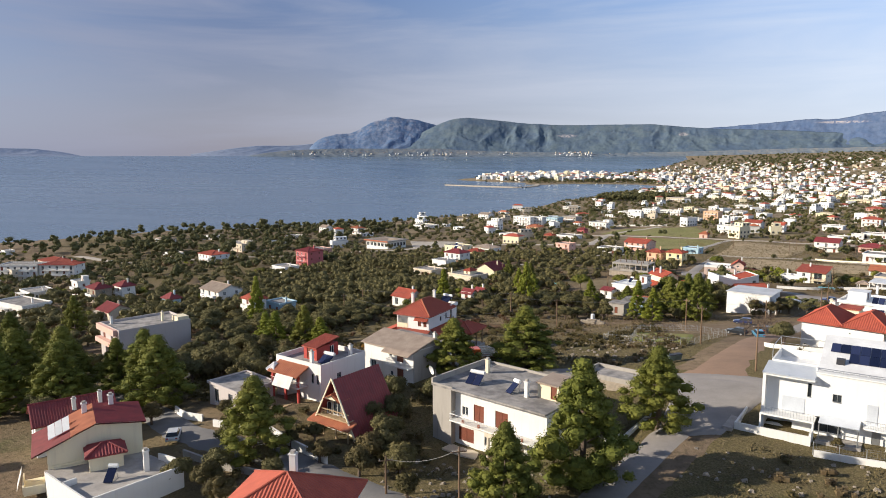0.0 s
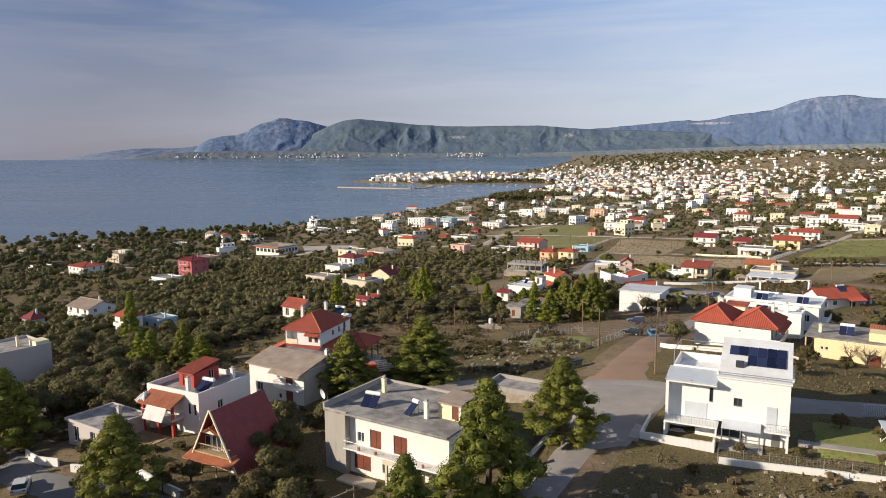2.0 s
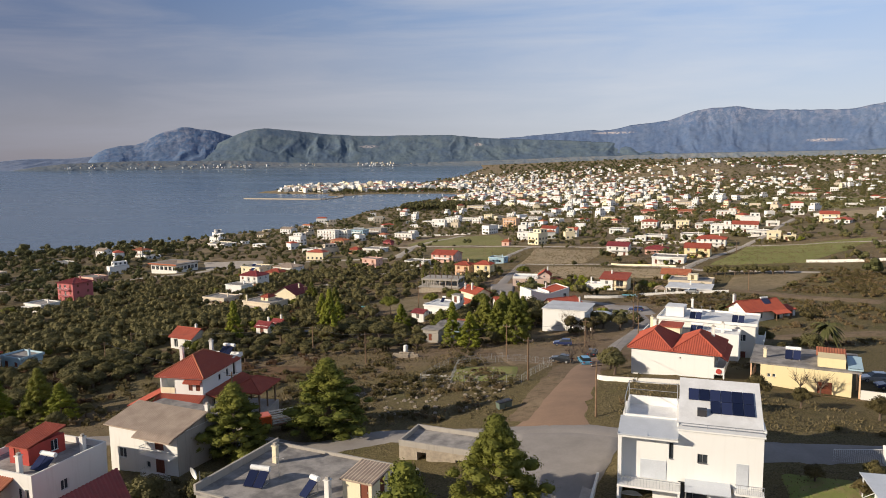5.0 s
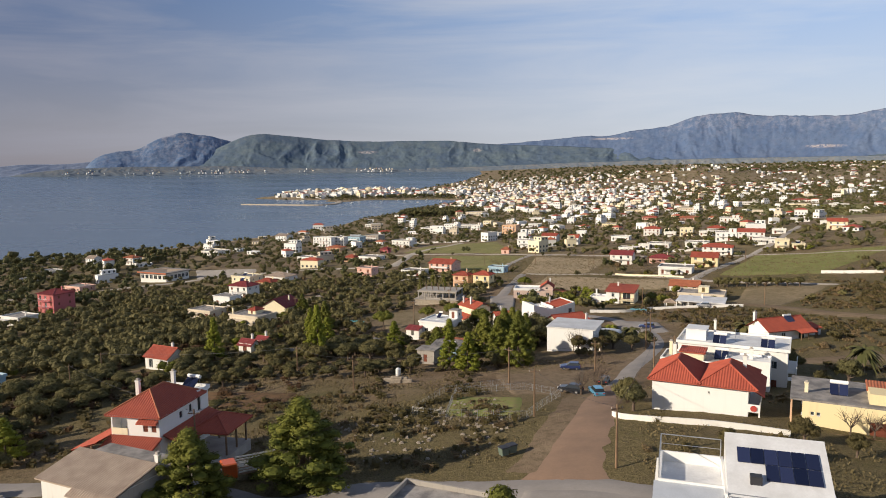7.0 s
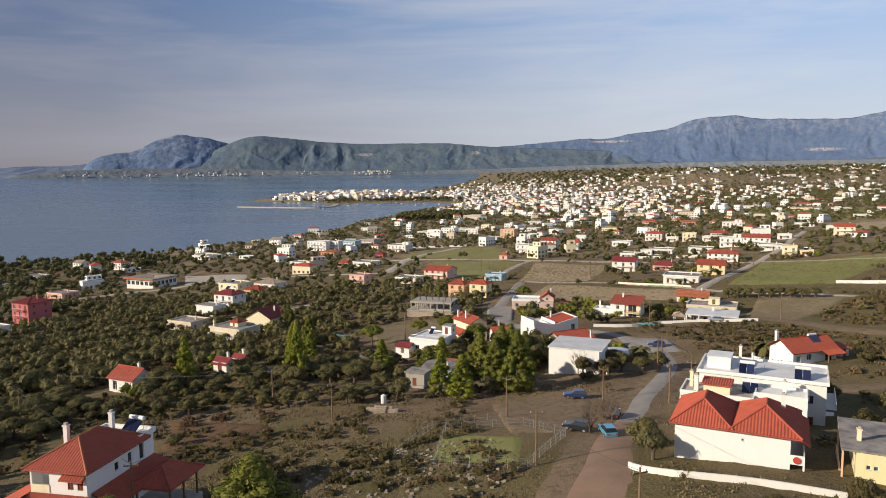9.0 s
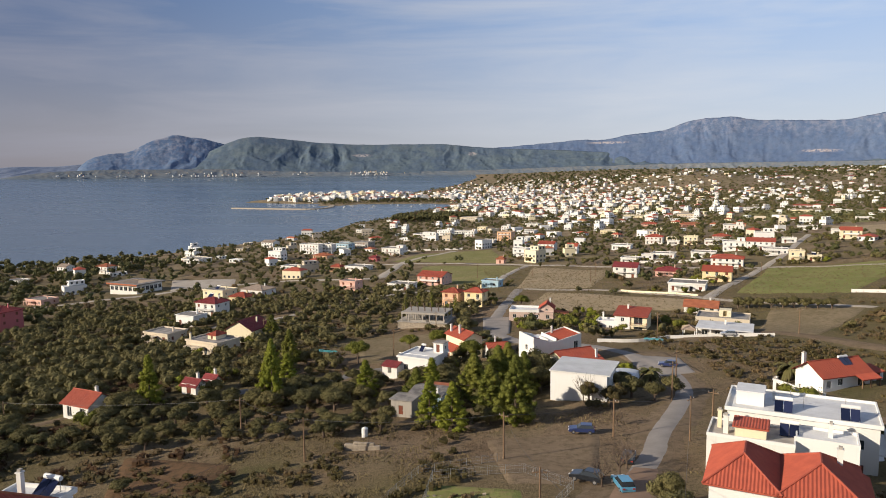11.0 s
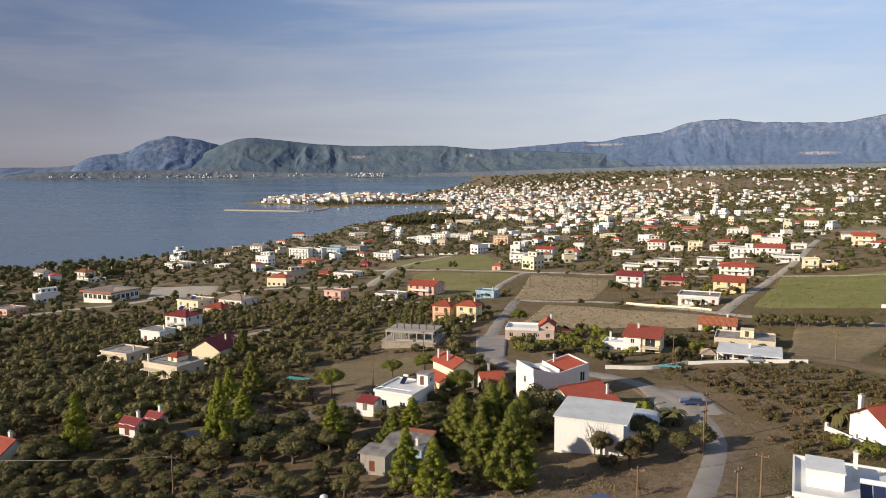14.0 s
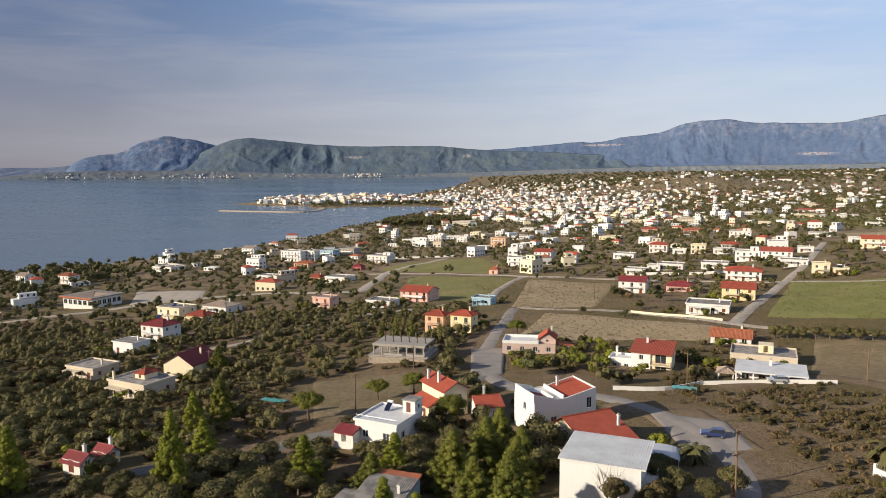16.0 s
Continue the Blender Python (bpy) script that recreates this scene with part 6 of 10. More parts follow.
plain_house("small white house with a dark red gabled tile roof", -55.5, 226.4, -25, 3.2, 2.8, 1, WHITE, "gable", TILE_DARK, 32.4, high=2.0, rise=1.1, bal=False)
plain_house("white two-storey house with a red hipped tile roof", 58.7, 113.9, -25, 5.9, 4.7, 2, WHITE, "hip", TILE_RED, 46.5)
plain_house("low grey-beige house with a dark flat roof", -66.2, 93.1, -25, 8.0, 6.8, 1, LILAC, "flat", TILE_RED, 41.0, high=2.8, bal=False)

# ---- further houses with shapes of their own ----


def ruin():
    h = thing("unfinished_building", "unfinished concrete frame building with bare columns on a stone plinth", "building", -14.7, 303.4, 32.0, -16)
    bm = bmesh.new()
    box(bm, 0.6, 16.0, 0.3, 10.6, 2.75, 3.1), box(bm, 0.55, 16.05, 0.25, 0.65, 2.45, 3.12)
    part("roof", bm, CEMENT, h)
    bm = bmesh.new()
    box(bm, -0.6, 17.0, -0.8, 11.2, -0.25, 0.0)
    part("floor_slab", bm, CEMENT, h)
    bm = bmesh.new()
    box(bm, -0.4, 16.8, -0.6, 11.0, -4.0, -0.252)
    part("plinth", bm, STONE, h)
    for i in range(7):
        for y in (0.35, 5.3, 10.1):
            bm = bmesh.new()
            x = 0.65 + i * 2.46
            box(bm, x, x + 0.36, y, y + 0.36, 0.0, 2.75 if y > 1 else 2.45)
            part("column", bm, CEMENT, h)
    for i in range(7):
        for y in (3.2, 9.4):
            bm = bmesh.new()
            x = 0.8 + i * 2.4
            soft_box(bm, x, x + 0.3, y, y + 0.3, 3.1, 4.7 + 0.3 * (i % 2), 0.03)
            part("column_stub", bm, BARK, h, "dark weathered column stub")
    bm = bmesh.new()
    box(bm, 4.0, 9.6, 0.0, 0.2, 0.0, 0.55), box(bm, 10.6, 16.0, 0.0, 0.2, 0.0, 0.6), box(bm, 15.7, 15.95, 1.0, 10.2, 0.0, 1.1)
    part("low_wall", bm, CEMENT, h)


def terrace_house():
    h = thing("house", "white flat-roofed house with a dark red porch", "house", -10.4, 230.4, 35.0, -27)
    walls(h, 0, 8.6, 0, 9.5, -2, 3.7, CLEAN_WHITE, row("f", 8.6, 0.9, 2, 1.2, 1.3) + row("r", 9.5, 0.9, 2, 1.2, 1.3) + row("l", 9.5, 0.9, 2, 1.2, 1.3))
    flat_roof(h, 0, 8.6, 0, 9.5, 3.7, 0.3, CLEAN_WHITE, WHITE_ROOF, over=0.2, label="white coated roof terrace")
    walls(h, 6.0, 8.6, 6.8, 9.6, 3.8, 6.2, WHITE, [("f", 1.2, 4.0, 0.9, 1.9, "d"), ("r", 1.4, 4.6, 0.8, 0.8, "w")], name="stair_head")
    flat_roof(h, 6.0, 8.6, 6.8, 9.6, 6.2, 0.0, WHITE, ROOF_SLAB, over=0.2)
    shed_roof(h, -3.2, 1.2, -2.6, 0.1, 1.9, 0.8, TILE_DARK, "y", name="porch_roof")
    walls(h, -3.0, 1.0, -2.2, -0.02, -2, 1.9, WHITE, [("f", 2.0, 0.2, 1.0, 1.6, "o")], name="porch")
    solar_heater(h, 2.4, 6.0, 3.86, 0, 1)
    railing(h, (0.2, 0.1, 4.1), (8.4, 0.1, 4.1), 0.7, METAL, 0.5)


def shed_roof_house():
    h = thing("house", "white house with two red sloping roofs round a small roof terrace", "house", 21.8, 230.1, 36.4, 19.5)
    w, d = 12.7, 8.2
    walls(h, 0, w, 0, d, -2, 5.1, WHITE, [("l", 4.2, 2.9, 1.2, 1.3, "w"), ("f", 11.3, 3.0, 1.1, 2.0, "g"), ("f", 4.0, 0.9, 1.2, 1.3, "w"), ("r", 3.0, 3.0, 1.1, 1.3, "w"), ("r", 6.2, 0.9, 1.1, 1.3, "w")])
    line = [(0.0, 6.6), (3.6, 5.7), (4.0, 5.35), (4.6, 5.35), (6.2, 5.35), (w, 6.75)]
    bm = bmesh.new()
    for y0, y1 in ((0.0, 0.22), (d - 0.22, d)):
        for (xa, za), (xb, zb) in zip(line, line[1:]):
            for y in (y0, y1):
                poly(bm, [(xa, y, 5.1), (xb, y, 5.1), (xb, y, zb), (xa, y, za)])
            poly(bm, [(xa, y0, za), (xb, y0, zb), (xb, y1, zb), (xa, y1, za)])
    box(bm, 0.0, 0.22, 0.222, d - 0.222, 5.1, 6.6), box(bm, w - 0.22, w, 0.222, d - 0.222, 5.1, 6.75)
    part("parapet", bm, WHITE, h, "stepped white parapet")
    shed_roof(h, 0.24, 3.7, 0.24, 4.6, 5.2, 1.0, TILE_DARK, "-x")
    shed_roof(h, 6.2, w - 0.24, 0.24, d - 0.24, 5.15, 1.3, TILE_RED, "x", "red sloping tile roof")
    bm = bmesh.new()
    box(bm, 0.24, 6.2, 0.24, d - 0.24, 5.102, 5.18)
    part("roof_terrace", bm, WHITE_ROOF, h)
    bm = bmesh.new()
    box(bm, 6.0, 6.2, 0.3, d - 0.3, 5.18, 5.9), box(bm, 3.9, 4.1, 0.3, 4.8, 5.18, 5.8)
    part("terrace_wall", bm, WHITE, h)
    chimney(h, 8.4, 6.9, 5.6, 1.6, WHITE, 0.4)


def red_long_house():
    h = thing("house", "low cream house under a broad red gabled roof", "house", 28.8, 214.4, 36.3, 25)
    w, d, ridge, eave, top = 9.0, 12.0, 7.6, 3.1, 5.7
    walls(h, 0, w, 0, d, -2, eave, CREAM, row("f", w, 0.9, 2, 1.2, 1.2, "s") + [("l", 4.0, 0.9, 1.1, 1.2, "w"), ("l", 9.4, 1.0, 1.2, 1.2, "w"), ("r", 6.0, 0.9, 1.1, 1.2, "w")])
    bm = bmesh.new()
    for x0, x1 in ((0.0, 0.2), (w - 0.2, w)):
        for x in (x0, x1):
            poly(bm, [(x, 0, eave), (x, d, eave), (x, ridge, top)])
    part("gable", bm, CREAM, h)
    for y, z0, dirn, run in ((-0.5, eave - 0.12, 1, ridge + 0.5), (d + 0.5, eave - 0.12, -1, d - ridge + 0.5)):
        bm = bmesh.new()
        a, b = (-0.5, y, z0), (w + 0.5, y, z0)
        slope(bm, a if dirn > 0 else b, b if dirn > 0 else a, (0, dirn, 0), run, top + 0.12 - z0)
        part("roof", bm, TILE_RED, h, "red tile roof")
    bm = bmesh.new()
    rod(bm, (-0.55, ridge, top + 0.16), (w + 0.55, ridge, top + 0.16), 0.16)
    part("ridge_cap", bm, TILE_RED, h)
    chimney(h, 8.0, 3.6, 4.2, 1.9, WHITE, 0.4)
    walls(h, -2.6, -0.02, 4.4, 9.0, -2, 2.1, WHITE, [("l", 2.3, 0.4, 1.4, 1.5, "o")], name="porch")
    shed_roof(h, -3.0, -0.03, 4.1, 9.3, 2.1, 0.7, TILE_BROWN, "x", name="porch_roof")
    c = thing("carport", "open carport with a curved pale sheet roof", "carport", 22.4, 217.8, 37.2, -20)
    bm = bmesh.new()
    n = 10
    for i in range(n):
        a0, a1 = math.pi * i / n, math.pi * (i + 1) / n
        poly(bm, [(14.2 + 3.0 * (1 - math.cos(a)), y, 1.9 + 0.7 * math.sin(a)) for a, y in ((a0, -1.5), (a1, -1.5), (a1, 3.5), (a0, 3.5))])
    part("roof", bm, GREY_METAL, c)
    for x, y in ((14.3, -1.4), (20.0, -1.4), (14.3, 3.4), (20.0, 3.4)):
        bm = bmesh.new()
        rod(bm, (x, y, -2.0), (x, y, 2.0), 0.06)
        part("post", bm, GREY_METAL, c)


def gabled_house():
    h = thing("house", "pale two-storey house with a low red gabled roof and lean-to", "house", 1.2, 252.0, 33.4, -60)
    w, d = 9.2, 5.4
    walls(h, 0, w, 0, d, -2, 6.2, CREAM, [("r", 1.7, 3.6, 0.9, 1.4, "w"), ("r", 3.6, 3.6, 0.9, 1.4, "w"), ("r", 2.7, 0.7, 1.2, 1.3, "w"), ("b", 4.0, 3.6, 1.1, 1.3, "w")])
    gable_roof(h, 0, w, 0, d, 6.2, 1.4, TILE_RED, CREAM, "x", 0.45)
    chimney(h, 1.2, 0.9, 6.4, 2.0, WHITE, 0.45), chimney(h, 5.0, 1.2, 6.5, 2.3, WHITE, 0.5)
    walls(h, 0.4, 7.4, -2.6, -0.02, -2, 2.9, CREAM, [("f", 2.0, 0.9, 1.1, 1.2, "w"), ("f", 5.2, 0.2, 1.0, 2.0, "d")], name="lean_to")
    shed_roof(h, 0.0, 7.8, -3.1, -0.03, 2.9, 1.0, TILE_RED, "y", name="lean_to_roof")
    k = thing("house", "small white house under a red sloping roof", "house", 12.4, 241.0, 34.0, 12)
    walls(k, 0, 4.8, 0, 6.0, -2, 3.4, WHITE, [("f", 1.3, 1.0, 0.9, 1.1, "w"), ("f", 3.5, 0.2, 1.0, 2.0, "d"), ("r", 3.0, 1.0, 1.0, 1.1, "w")])
    gable_roof(k, 0, 4.8, 0, 6.0, 3.4, 1.2, TILE_RED, WHITE, "x", 0.55)
    chimney(k, 2.4, 4.6, 4.2, 1.6, WHITE, 0.4)


def pink_bungalow():
    h = thing("house", "pale pink bungalow with white roof terrace and a gabled roof room", "house", 23.0, 305.5, 31.4, -12)
    walls(h, 0, 15.0, 0, 8.0, -2, 3.0, PALE_PINK, row("f", 15.0, 0.9, 4, 1.2, 1.3))
    flat_roof(h, 0, 10.2, 0, 8.0, 3.0, 0.7, CLEAN_WHITE, WHITE_ROOF)
    walls(h, 10.25, 15.0, 1.6, 7.6, 3.0, 4.4, PALE_PINK, [("f", 2.4, 3.4, 0.8, 0.7, "w")], name="roof_room")
    gable_roof(h, 10.25, 15.0, 1.6, 7.6, 4.4, 1.7, TILE_RED, PALE_PINK, "y", 0.4)
    chimney(h, 13.6, 6.4, 5.2, 1.7, WHITE, 0.5)
    shed_roof(h, 15.02, 20.0, 2.0, 7.0, 2.3, 0.6, TILE_MID, "-x", name="annex_roof")
    walls(h, 15.02, 19.6, 2.4, 6.6, -2, 2.3, PALE_PINK, [("f", 2.2, 0.5, 1.2, 1.5, "o")], name="annex")


def corner_house():
    h = thing("house", "white two-storey house with red roof and balconies", "house", 53.0, 280.0, 32.3, -25)
    walls(h, 0, 4.6, 0, 8.0, -2, 6.0, CLEAN_WHITE, row("l", 8, 1.0, 2, 1.0, 1.2) + [("f", 2.4, 4.0, 1.0, 1.2, "w")])
    walls(h, 4.62, 9.6, 0.4, 8.0, -2, 5.8, CREAM, [("f", 2.4, 3.3, 2.6, 2.2, "g"), ("f", 2.4, 0.3, 2.6, 2.2, "g"), ("r", 4.0, 3.8, 1.1, 1.2, "w")])
    shed_roof(h, -0.4, 10.0, -0.6, 8.4, 5.9, 1.5, TILE_RED, "y")
    balcony(h, 4.7, 9.6, 0.4, 3.1, 1.6, CREAM, SHUTTER)
    chimney(h, 3.0, 6.0, 7.0, 1.2, WHITE)
    walls(h, -6.0, -0.02, 1.5, 7.0, -2, 2.9, CLEAN_WHITE, row("f", 6, 0.8, 2, 1.1, 1.3))
    flat_roof(h, -6.0, -0.02, 1.5, 7.0, 2.9, 0.5, CLEAN_WHITE, WHITE_ROOF)
    chimney(h, -4.6, 5.5, 3.0, 2.3, WHITE)


def porch_house():
    h = thing("house", "long low white house with columned porches", "house", 73.6, 266.0, 34.0, -25)
    walls(h, 0, 14, 0, 8, -2, 3.4, WHITE, row("f", 14, 0.6, 4, 1.4, 1.9, "g") + row("r", 8, 0.9, 2, 1.1, 1.3) + row("l", 8, 0.9, 2, 1.1, 1.3))
    bm = bmesh.new()
    box(bm, -0.5, 14.6, -2.8, 8.4, 3.404, 3.7)
    part("roof", bm, WHITE_ROOF, h)
    for i in range(5):
        bm = bmesh.new()
        box(bm, -0.3 + i * 3.6, 0.0 + i * 3.6, -2.6, -2.3, -2, 3.4)
        part("column", bm, CLEAN_WHITE, h)
    bm = bmesh.new()
    box(bm, -0.5, 14.6, -2.9, -0.01, -2, 0.1)
    part("porch_floor", bm, PAVING, h)
    chimney(h, 7.0, 5.0, 3.7, 1.2, WHITE)
    hip_roof(h, -4.2, -0.7, -1.5, 2.4, 2.6, 0.9, TILE_BROWN, 0.3)
    for px, py in ((-4.1, -1.4), (-0.9, -1.4), (-4.1, 2.2), (-0.9, 2.2)):
        bm = bmesh.new()
        box(bm, px, px + 0.22, py, py + 0.22, -2, 2.6)
        part("column", bm, CLEAN_WHITE, h)
    b = thing("house", "beige unfinished flat-roofed house behind a long parapet", "house", 78.6, 282.0, 32.4, -25)
    walls(b, 0, 15.4, 0, 11, -2, 4.2, BEIGE, row("f", 15.4, 1.0, 4, 1.2, 1.3) + row("r", 11, 1.0, 3, 1.2, 1.3) + row("l", 11, 1.0, 3, 1.2, 1.3))
    flat_roof(b, 0, 15.4, 0, 11, 4.2, 0.4, BEIGE, ROOF_SLAB)
    walls(b, 6.5, 10, 4, 8, 4.3, 6.4, CREAM, [("f", 1.7, 4.5, 1.0, 1.7, "o")], name="stair_head")


def villa():
    h = thing("house", "white bungalow with a red gabled roof and chimney", "house", 71.4, 195.7, 40.4, 18)
    w, d = 11.5, 6.6
    walls(h, 0, w, 0, d, -2, 3.0, CLEAN_WHITE, [("f", 1.4, 0.5, 1.1, 1.4, "o"), ("f", 4.2, 0.8, 1.2, 1.3, "w"), ("f", 9.4, 0.3, 1.8, 2.1, "g"), ("r", 3.0, 0.9, 1.2, 1.3, "w")])
    gable_roof(h, 0, w, 0, d, 3.0, 2.0, TILE_RED, CLEAN_WHITE, "x", 0.6)
    chimney(h, 0.3, 5.0, 3.2, 3.0, WHITE, 0.6)
    solar_heater(h, 6.8, 1.6, 3.9, 0, 2)
    shed_roof(h, 7.0, w + 0.4, -2.4, -0.62, 2.2, 0.6, TILE_RED, "y", name="porch_roof")
    for x in (7.2, 9.2, w):
        bm = bmesh.new()
        box(bm, x, x + 0.2, -2.2, -2.0, -2, 2.25)
        part("porch_post", bm, WOOD, h)
    walls(h, 13.6, 16.0, 1.0, 4.0, -2, 2.2, CLEAN_WHITE, [("f", 1.2, 0.2, 0.9, 1.8, "d")], name="annex")
    shed_roof(h, 13.3, 16.3, 0.7, 4.3, 2.2, 0.7, TILE_RED, "y", name="annex_roof")
    bm = bmesh.new()
    box(bm, -2.6, -2.35, -3, 9, -2, 0.3)
    for y in (-2.9, 3.0, 8.5):
        box(bm, -2.68, -2.27, y, y + 0.42, 0.3, 0.9)
    part("garden_wall", bm, WHITE, h)


def coast_hall():
    h = thing("commercial_building", "long low white hall with a flat brown roof", "building", -214.0, 513.0, 9.4, -25)
    w, d = 24, 20
    walls(h, 0, w, 0, d, -3, 4.6, WHITE, row("f", w, 0.6, 6, 2.8, 2.6, "g") + row("r", d, 0.6, 6, 2.4, 2.6, "g"))
    bm = bmesh.new()
    box(bm, -1.5, w + 1.5, -1.5, d + 1.5, 4.604, 5.2)
    part("roof", bm, ROOF_SLAB, h)
    bm = bmesh.new()
    box(bm, -1.52, w + 1.52, -1.55, -1.4, 4.3, 5.3)
    part("fascia", bm, TILE_MID, h)
    hip_roof(h, 3, w - 3, 3, d - 3, 5.2, 1.2, TILE_BROWN, 0.4)


def grey_block():
    h = thing("house", "bare grey two-storey block with a pink front and flat roof", "house", -125.7, 134.9, 33.2, -29)
    w, d, top = 12.0, 17.0, 6.6
    walls(h, 0, w, 0, d, -3, top, LILAC, [("f", 2.6, 3.6, 1.4, 2.0, "s"), ("f", 7.6, 3.6, 1.6, 2.0, "g"), ("f", 4.0, 0.4, 2.4, 2.0, "o"), ("r", 5.0, 4.6, 0.6, 0.7, "w"), ("l", 5, 3.6, 1.2, 1.4, "w"), ("l", 11, 3.6, 1.2, 1.4, "w")], "rendered grey-beige blank wall")
    flat_roof(h, 0, w, 0, d, top, 0.5, LILAC, ROOF_SLAB)
    for z0, z1 in ((5.75, 7.15), (2.9, 4.0)):
        bm = bmesh.new()
        soft_box(bm, -0.1, w - 1.0, -1.3 if z0 < 4 else -0.9, -0.005, z0, z1, 0.04)
        part("front_band", bm, PINK, h, "salmon-pink parapet band")
    chimney(h, 1.8, 2.0, top + 0.1, 1.8, WHITE), chimney(h, 7.6, 12.0, top + 0.1, 2.2, CREAM)
    walls(h, 8.4, w - 0.3, 14.0, d - 0.2, top + 0.1, top + 1.4, CREAM, [], name="stair_head")


def prism(bm, rim, z0, z1):
    """An upright block over a many-cornered plan."""
    n = len(rim)
    poly(bm, [(x, y, z1) for x, y in rim])
    for i in range(n):
        (ax, ay), (bx, by) = rim[i], rim[(i + 1) % n]
        poly(bm, [(ax, ay, z0), (bx, by, z0), (bx, by, z1), (ax, ay, z1)])


def coping(bm, line, z0, z1, thick=0.22):
    """A thin wall along a bent line."""
    for (ax, ay), (bx, by) in zip(line, line[1:]):
        d = Vector((bx - ax, by - ay, 0)).normalized()
        nx, ny = -d.y * thick / 2, d.x * thick / 2
        prism(bm, [(ax - nx, ay - ny), (bx - nx, by - ny), (bx + nx, by + ny), (ax + nx, ay + ny)], z0, z1)


def terrace_villa():
    """The cream house with dark red roofs over a paved roof terrace."""
    h = thing("house", "cream house with dark red roofs and a paved roof terrace", "house", -67.4, 62.7, 43.0, 46)
    walls(h, 0, 10.5, 0, 7.4, -5, 2.5, CREAM, [("r", 3.0, 0.1, 1.2, 1.9, "d"), ("r", 5.6, 0.6, 1.0, 1.2, "w"), ("l", 2.0, -1.9, 1.1, 2.1, "d"), ("l", 5.0, -1.4, 1.1, 1.2, "w")])
    bm = bmesh.new()
    for y in (0.0, 7.4):
        poly(bm, [(0, y, 2.48), (10.5, y, 2.48), (10.5, y, 4.1), (5.4, y, 4.75), (0, y, 2.6)])
    poly(bm, [(10.5, 0, 2.48), (10.5, 7.4, 2.48), (10.5, 7.4, 4.1), (10.5, 0, 4.1)])
    part("gable", bm, CREAM, h)
    bm = bmesh.new()
    slope(bm, (11.0, -0.4, 4.1), (11.0, 7.8, 4.1), (-1, 0, 0), 5.6, 0.75)
    part("roof", bm, TILE_DARK, h, "dark red tile roof")
    bm = bmesh.new()
    slope(bm, (2.6, 7.8, 3.72), (2.6, -0.4, 3.72), (1, 0, 0), 2.8, 1.13)
    part("roof", bm, TILE_MID, h, "rusty orange tiles")
    bm = bmesh.new()
    slope(bm, (-1.6, 7.8, 1.95), (-1.6, -0.4, 1.95), (1, 0, 0), 4.2, 1.72)
    part("roof", bm, TILE_DARK, h)
    walls(h, 4.3, 8.0, -3.2, -0.01, 0.0, 1.9, CREAM, [("r", 1.6, 0.1, 0.9, 1.7, "d")], name="stair_head")
    hip_roof(h, 4.3, 8.0, -3.2, 0.0, 1.9, 0.9, TILE_DARK, 0.45)
    plan = [(-0.4, -0.02), (-0.2, -2.4), (3.8, -12.6), (13.9, -8.8), (12.0, -3.2), (10.5, -0.02)]
    bm = bmesh.new()
    prism(bm, plan, -5.5, -0.12)
    part("terrace_block", bm, WHITE, h)
    bm = bmesh.new()
    prism(bm, [(x * 0.995 + 0.02, y * 0.995) for x, y in plan], -0.116, 0.0)
    part("terrace_floor", bm, PAVING, h, "grey paved roof terrace")
    bm = bmesh.new()
    coping(bm, [(3.8, -12.5), (13.8, -8.8)], -0.3, 0.95)
    coping(bm, [(13.8, -8.8)] + [(12.9 + 0.9 * math.cos(i * 0.5), -6.6 + 2.0 * math.sin(i * 0.5 - 0.6)) for i in range(4)] + [(11.9, -3.4)], -0.3, 0.8)
    coping(bm, [(-0.2, -2.4), (1.3, -6.2)], -0.3, 0.7), coping(bm, [(1.3, -6.2), (2.8, -5.6)], 0.0, 0.7), coping(bm, [(1.3, -6.2), (3.8, -12.5)], -0.3, 0.7)
    part("parapet", bm, WHITE, h)
    bm = bmesh.new()
    for y0 in (-0.14, -0.34):
        box(bm, 0.4, 4.2, y0, y0 + 0.12, 0.0, 0.45 if y0 > -0.2 else 0.2)
    part("ledge", bm, CREAM, h)
    solar_heater(h, 5.4, -7.2, 0.0, -30, 1)
    chimney(h, 10.2, -5.9, 0.0, 2.4, WHITE, 0.6), chimney(h, 4.4, 5.6, 4.2, 1.4, WHITE, 0.6), chimney(h, 7.6, 6.9, 4.4, 1.4, WHITE, 0.6)
    for y in (2.2, 4.4):
        for x in (0.6, 1.4, 2.2):
            bm = bmesh.new()
            z = 2.75 + 0.41 * x
            v = [(x - 0.38, y - 0.5, z + 0.05), (x + 0.38, y - 0.5, z + 0.35), (x + 0.38, y + 0.5, z + 1.0), (x - 0.38, y + 0.5, z + 0.7)]
            poly(bm, v), poly(bm, [(a, b, c - 0.06) for a, b, c in v][::-1])
            for i in range(4):
                a, b = v[i], v[(i + 1) % 4]
                poly(bm, [a, b, (b[0], b[1], b[2] - 0.06), (a[0], a[1], a[2] - 0.06)])
            part("solar_panel", bm, WHITE_PAINT, h, "pale glazed panel on the tiles")
    bm = bmesh.new()
    box(bm, -2.6, -0.02, -1.0, 3.4, -2.3, -2.1), box(bm, -2.7, -2.55, -1.0, 3.4, -2.1, -1.2), box(bm, -2.55, -0.02, -1.1, -0.95, -2.1, -1.2)
    part("balcony", bm, CREAM, h)
    bm = bmesh.new()
    v = [(-2.7, 0.0, 0.2), (-2.7, 2.4, 0.2), (-3.3, 2.4, -2.0), (-3.3, 0.0, -2.0)]
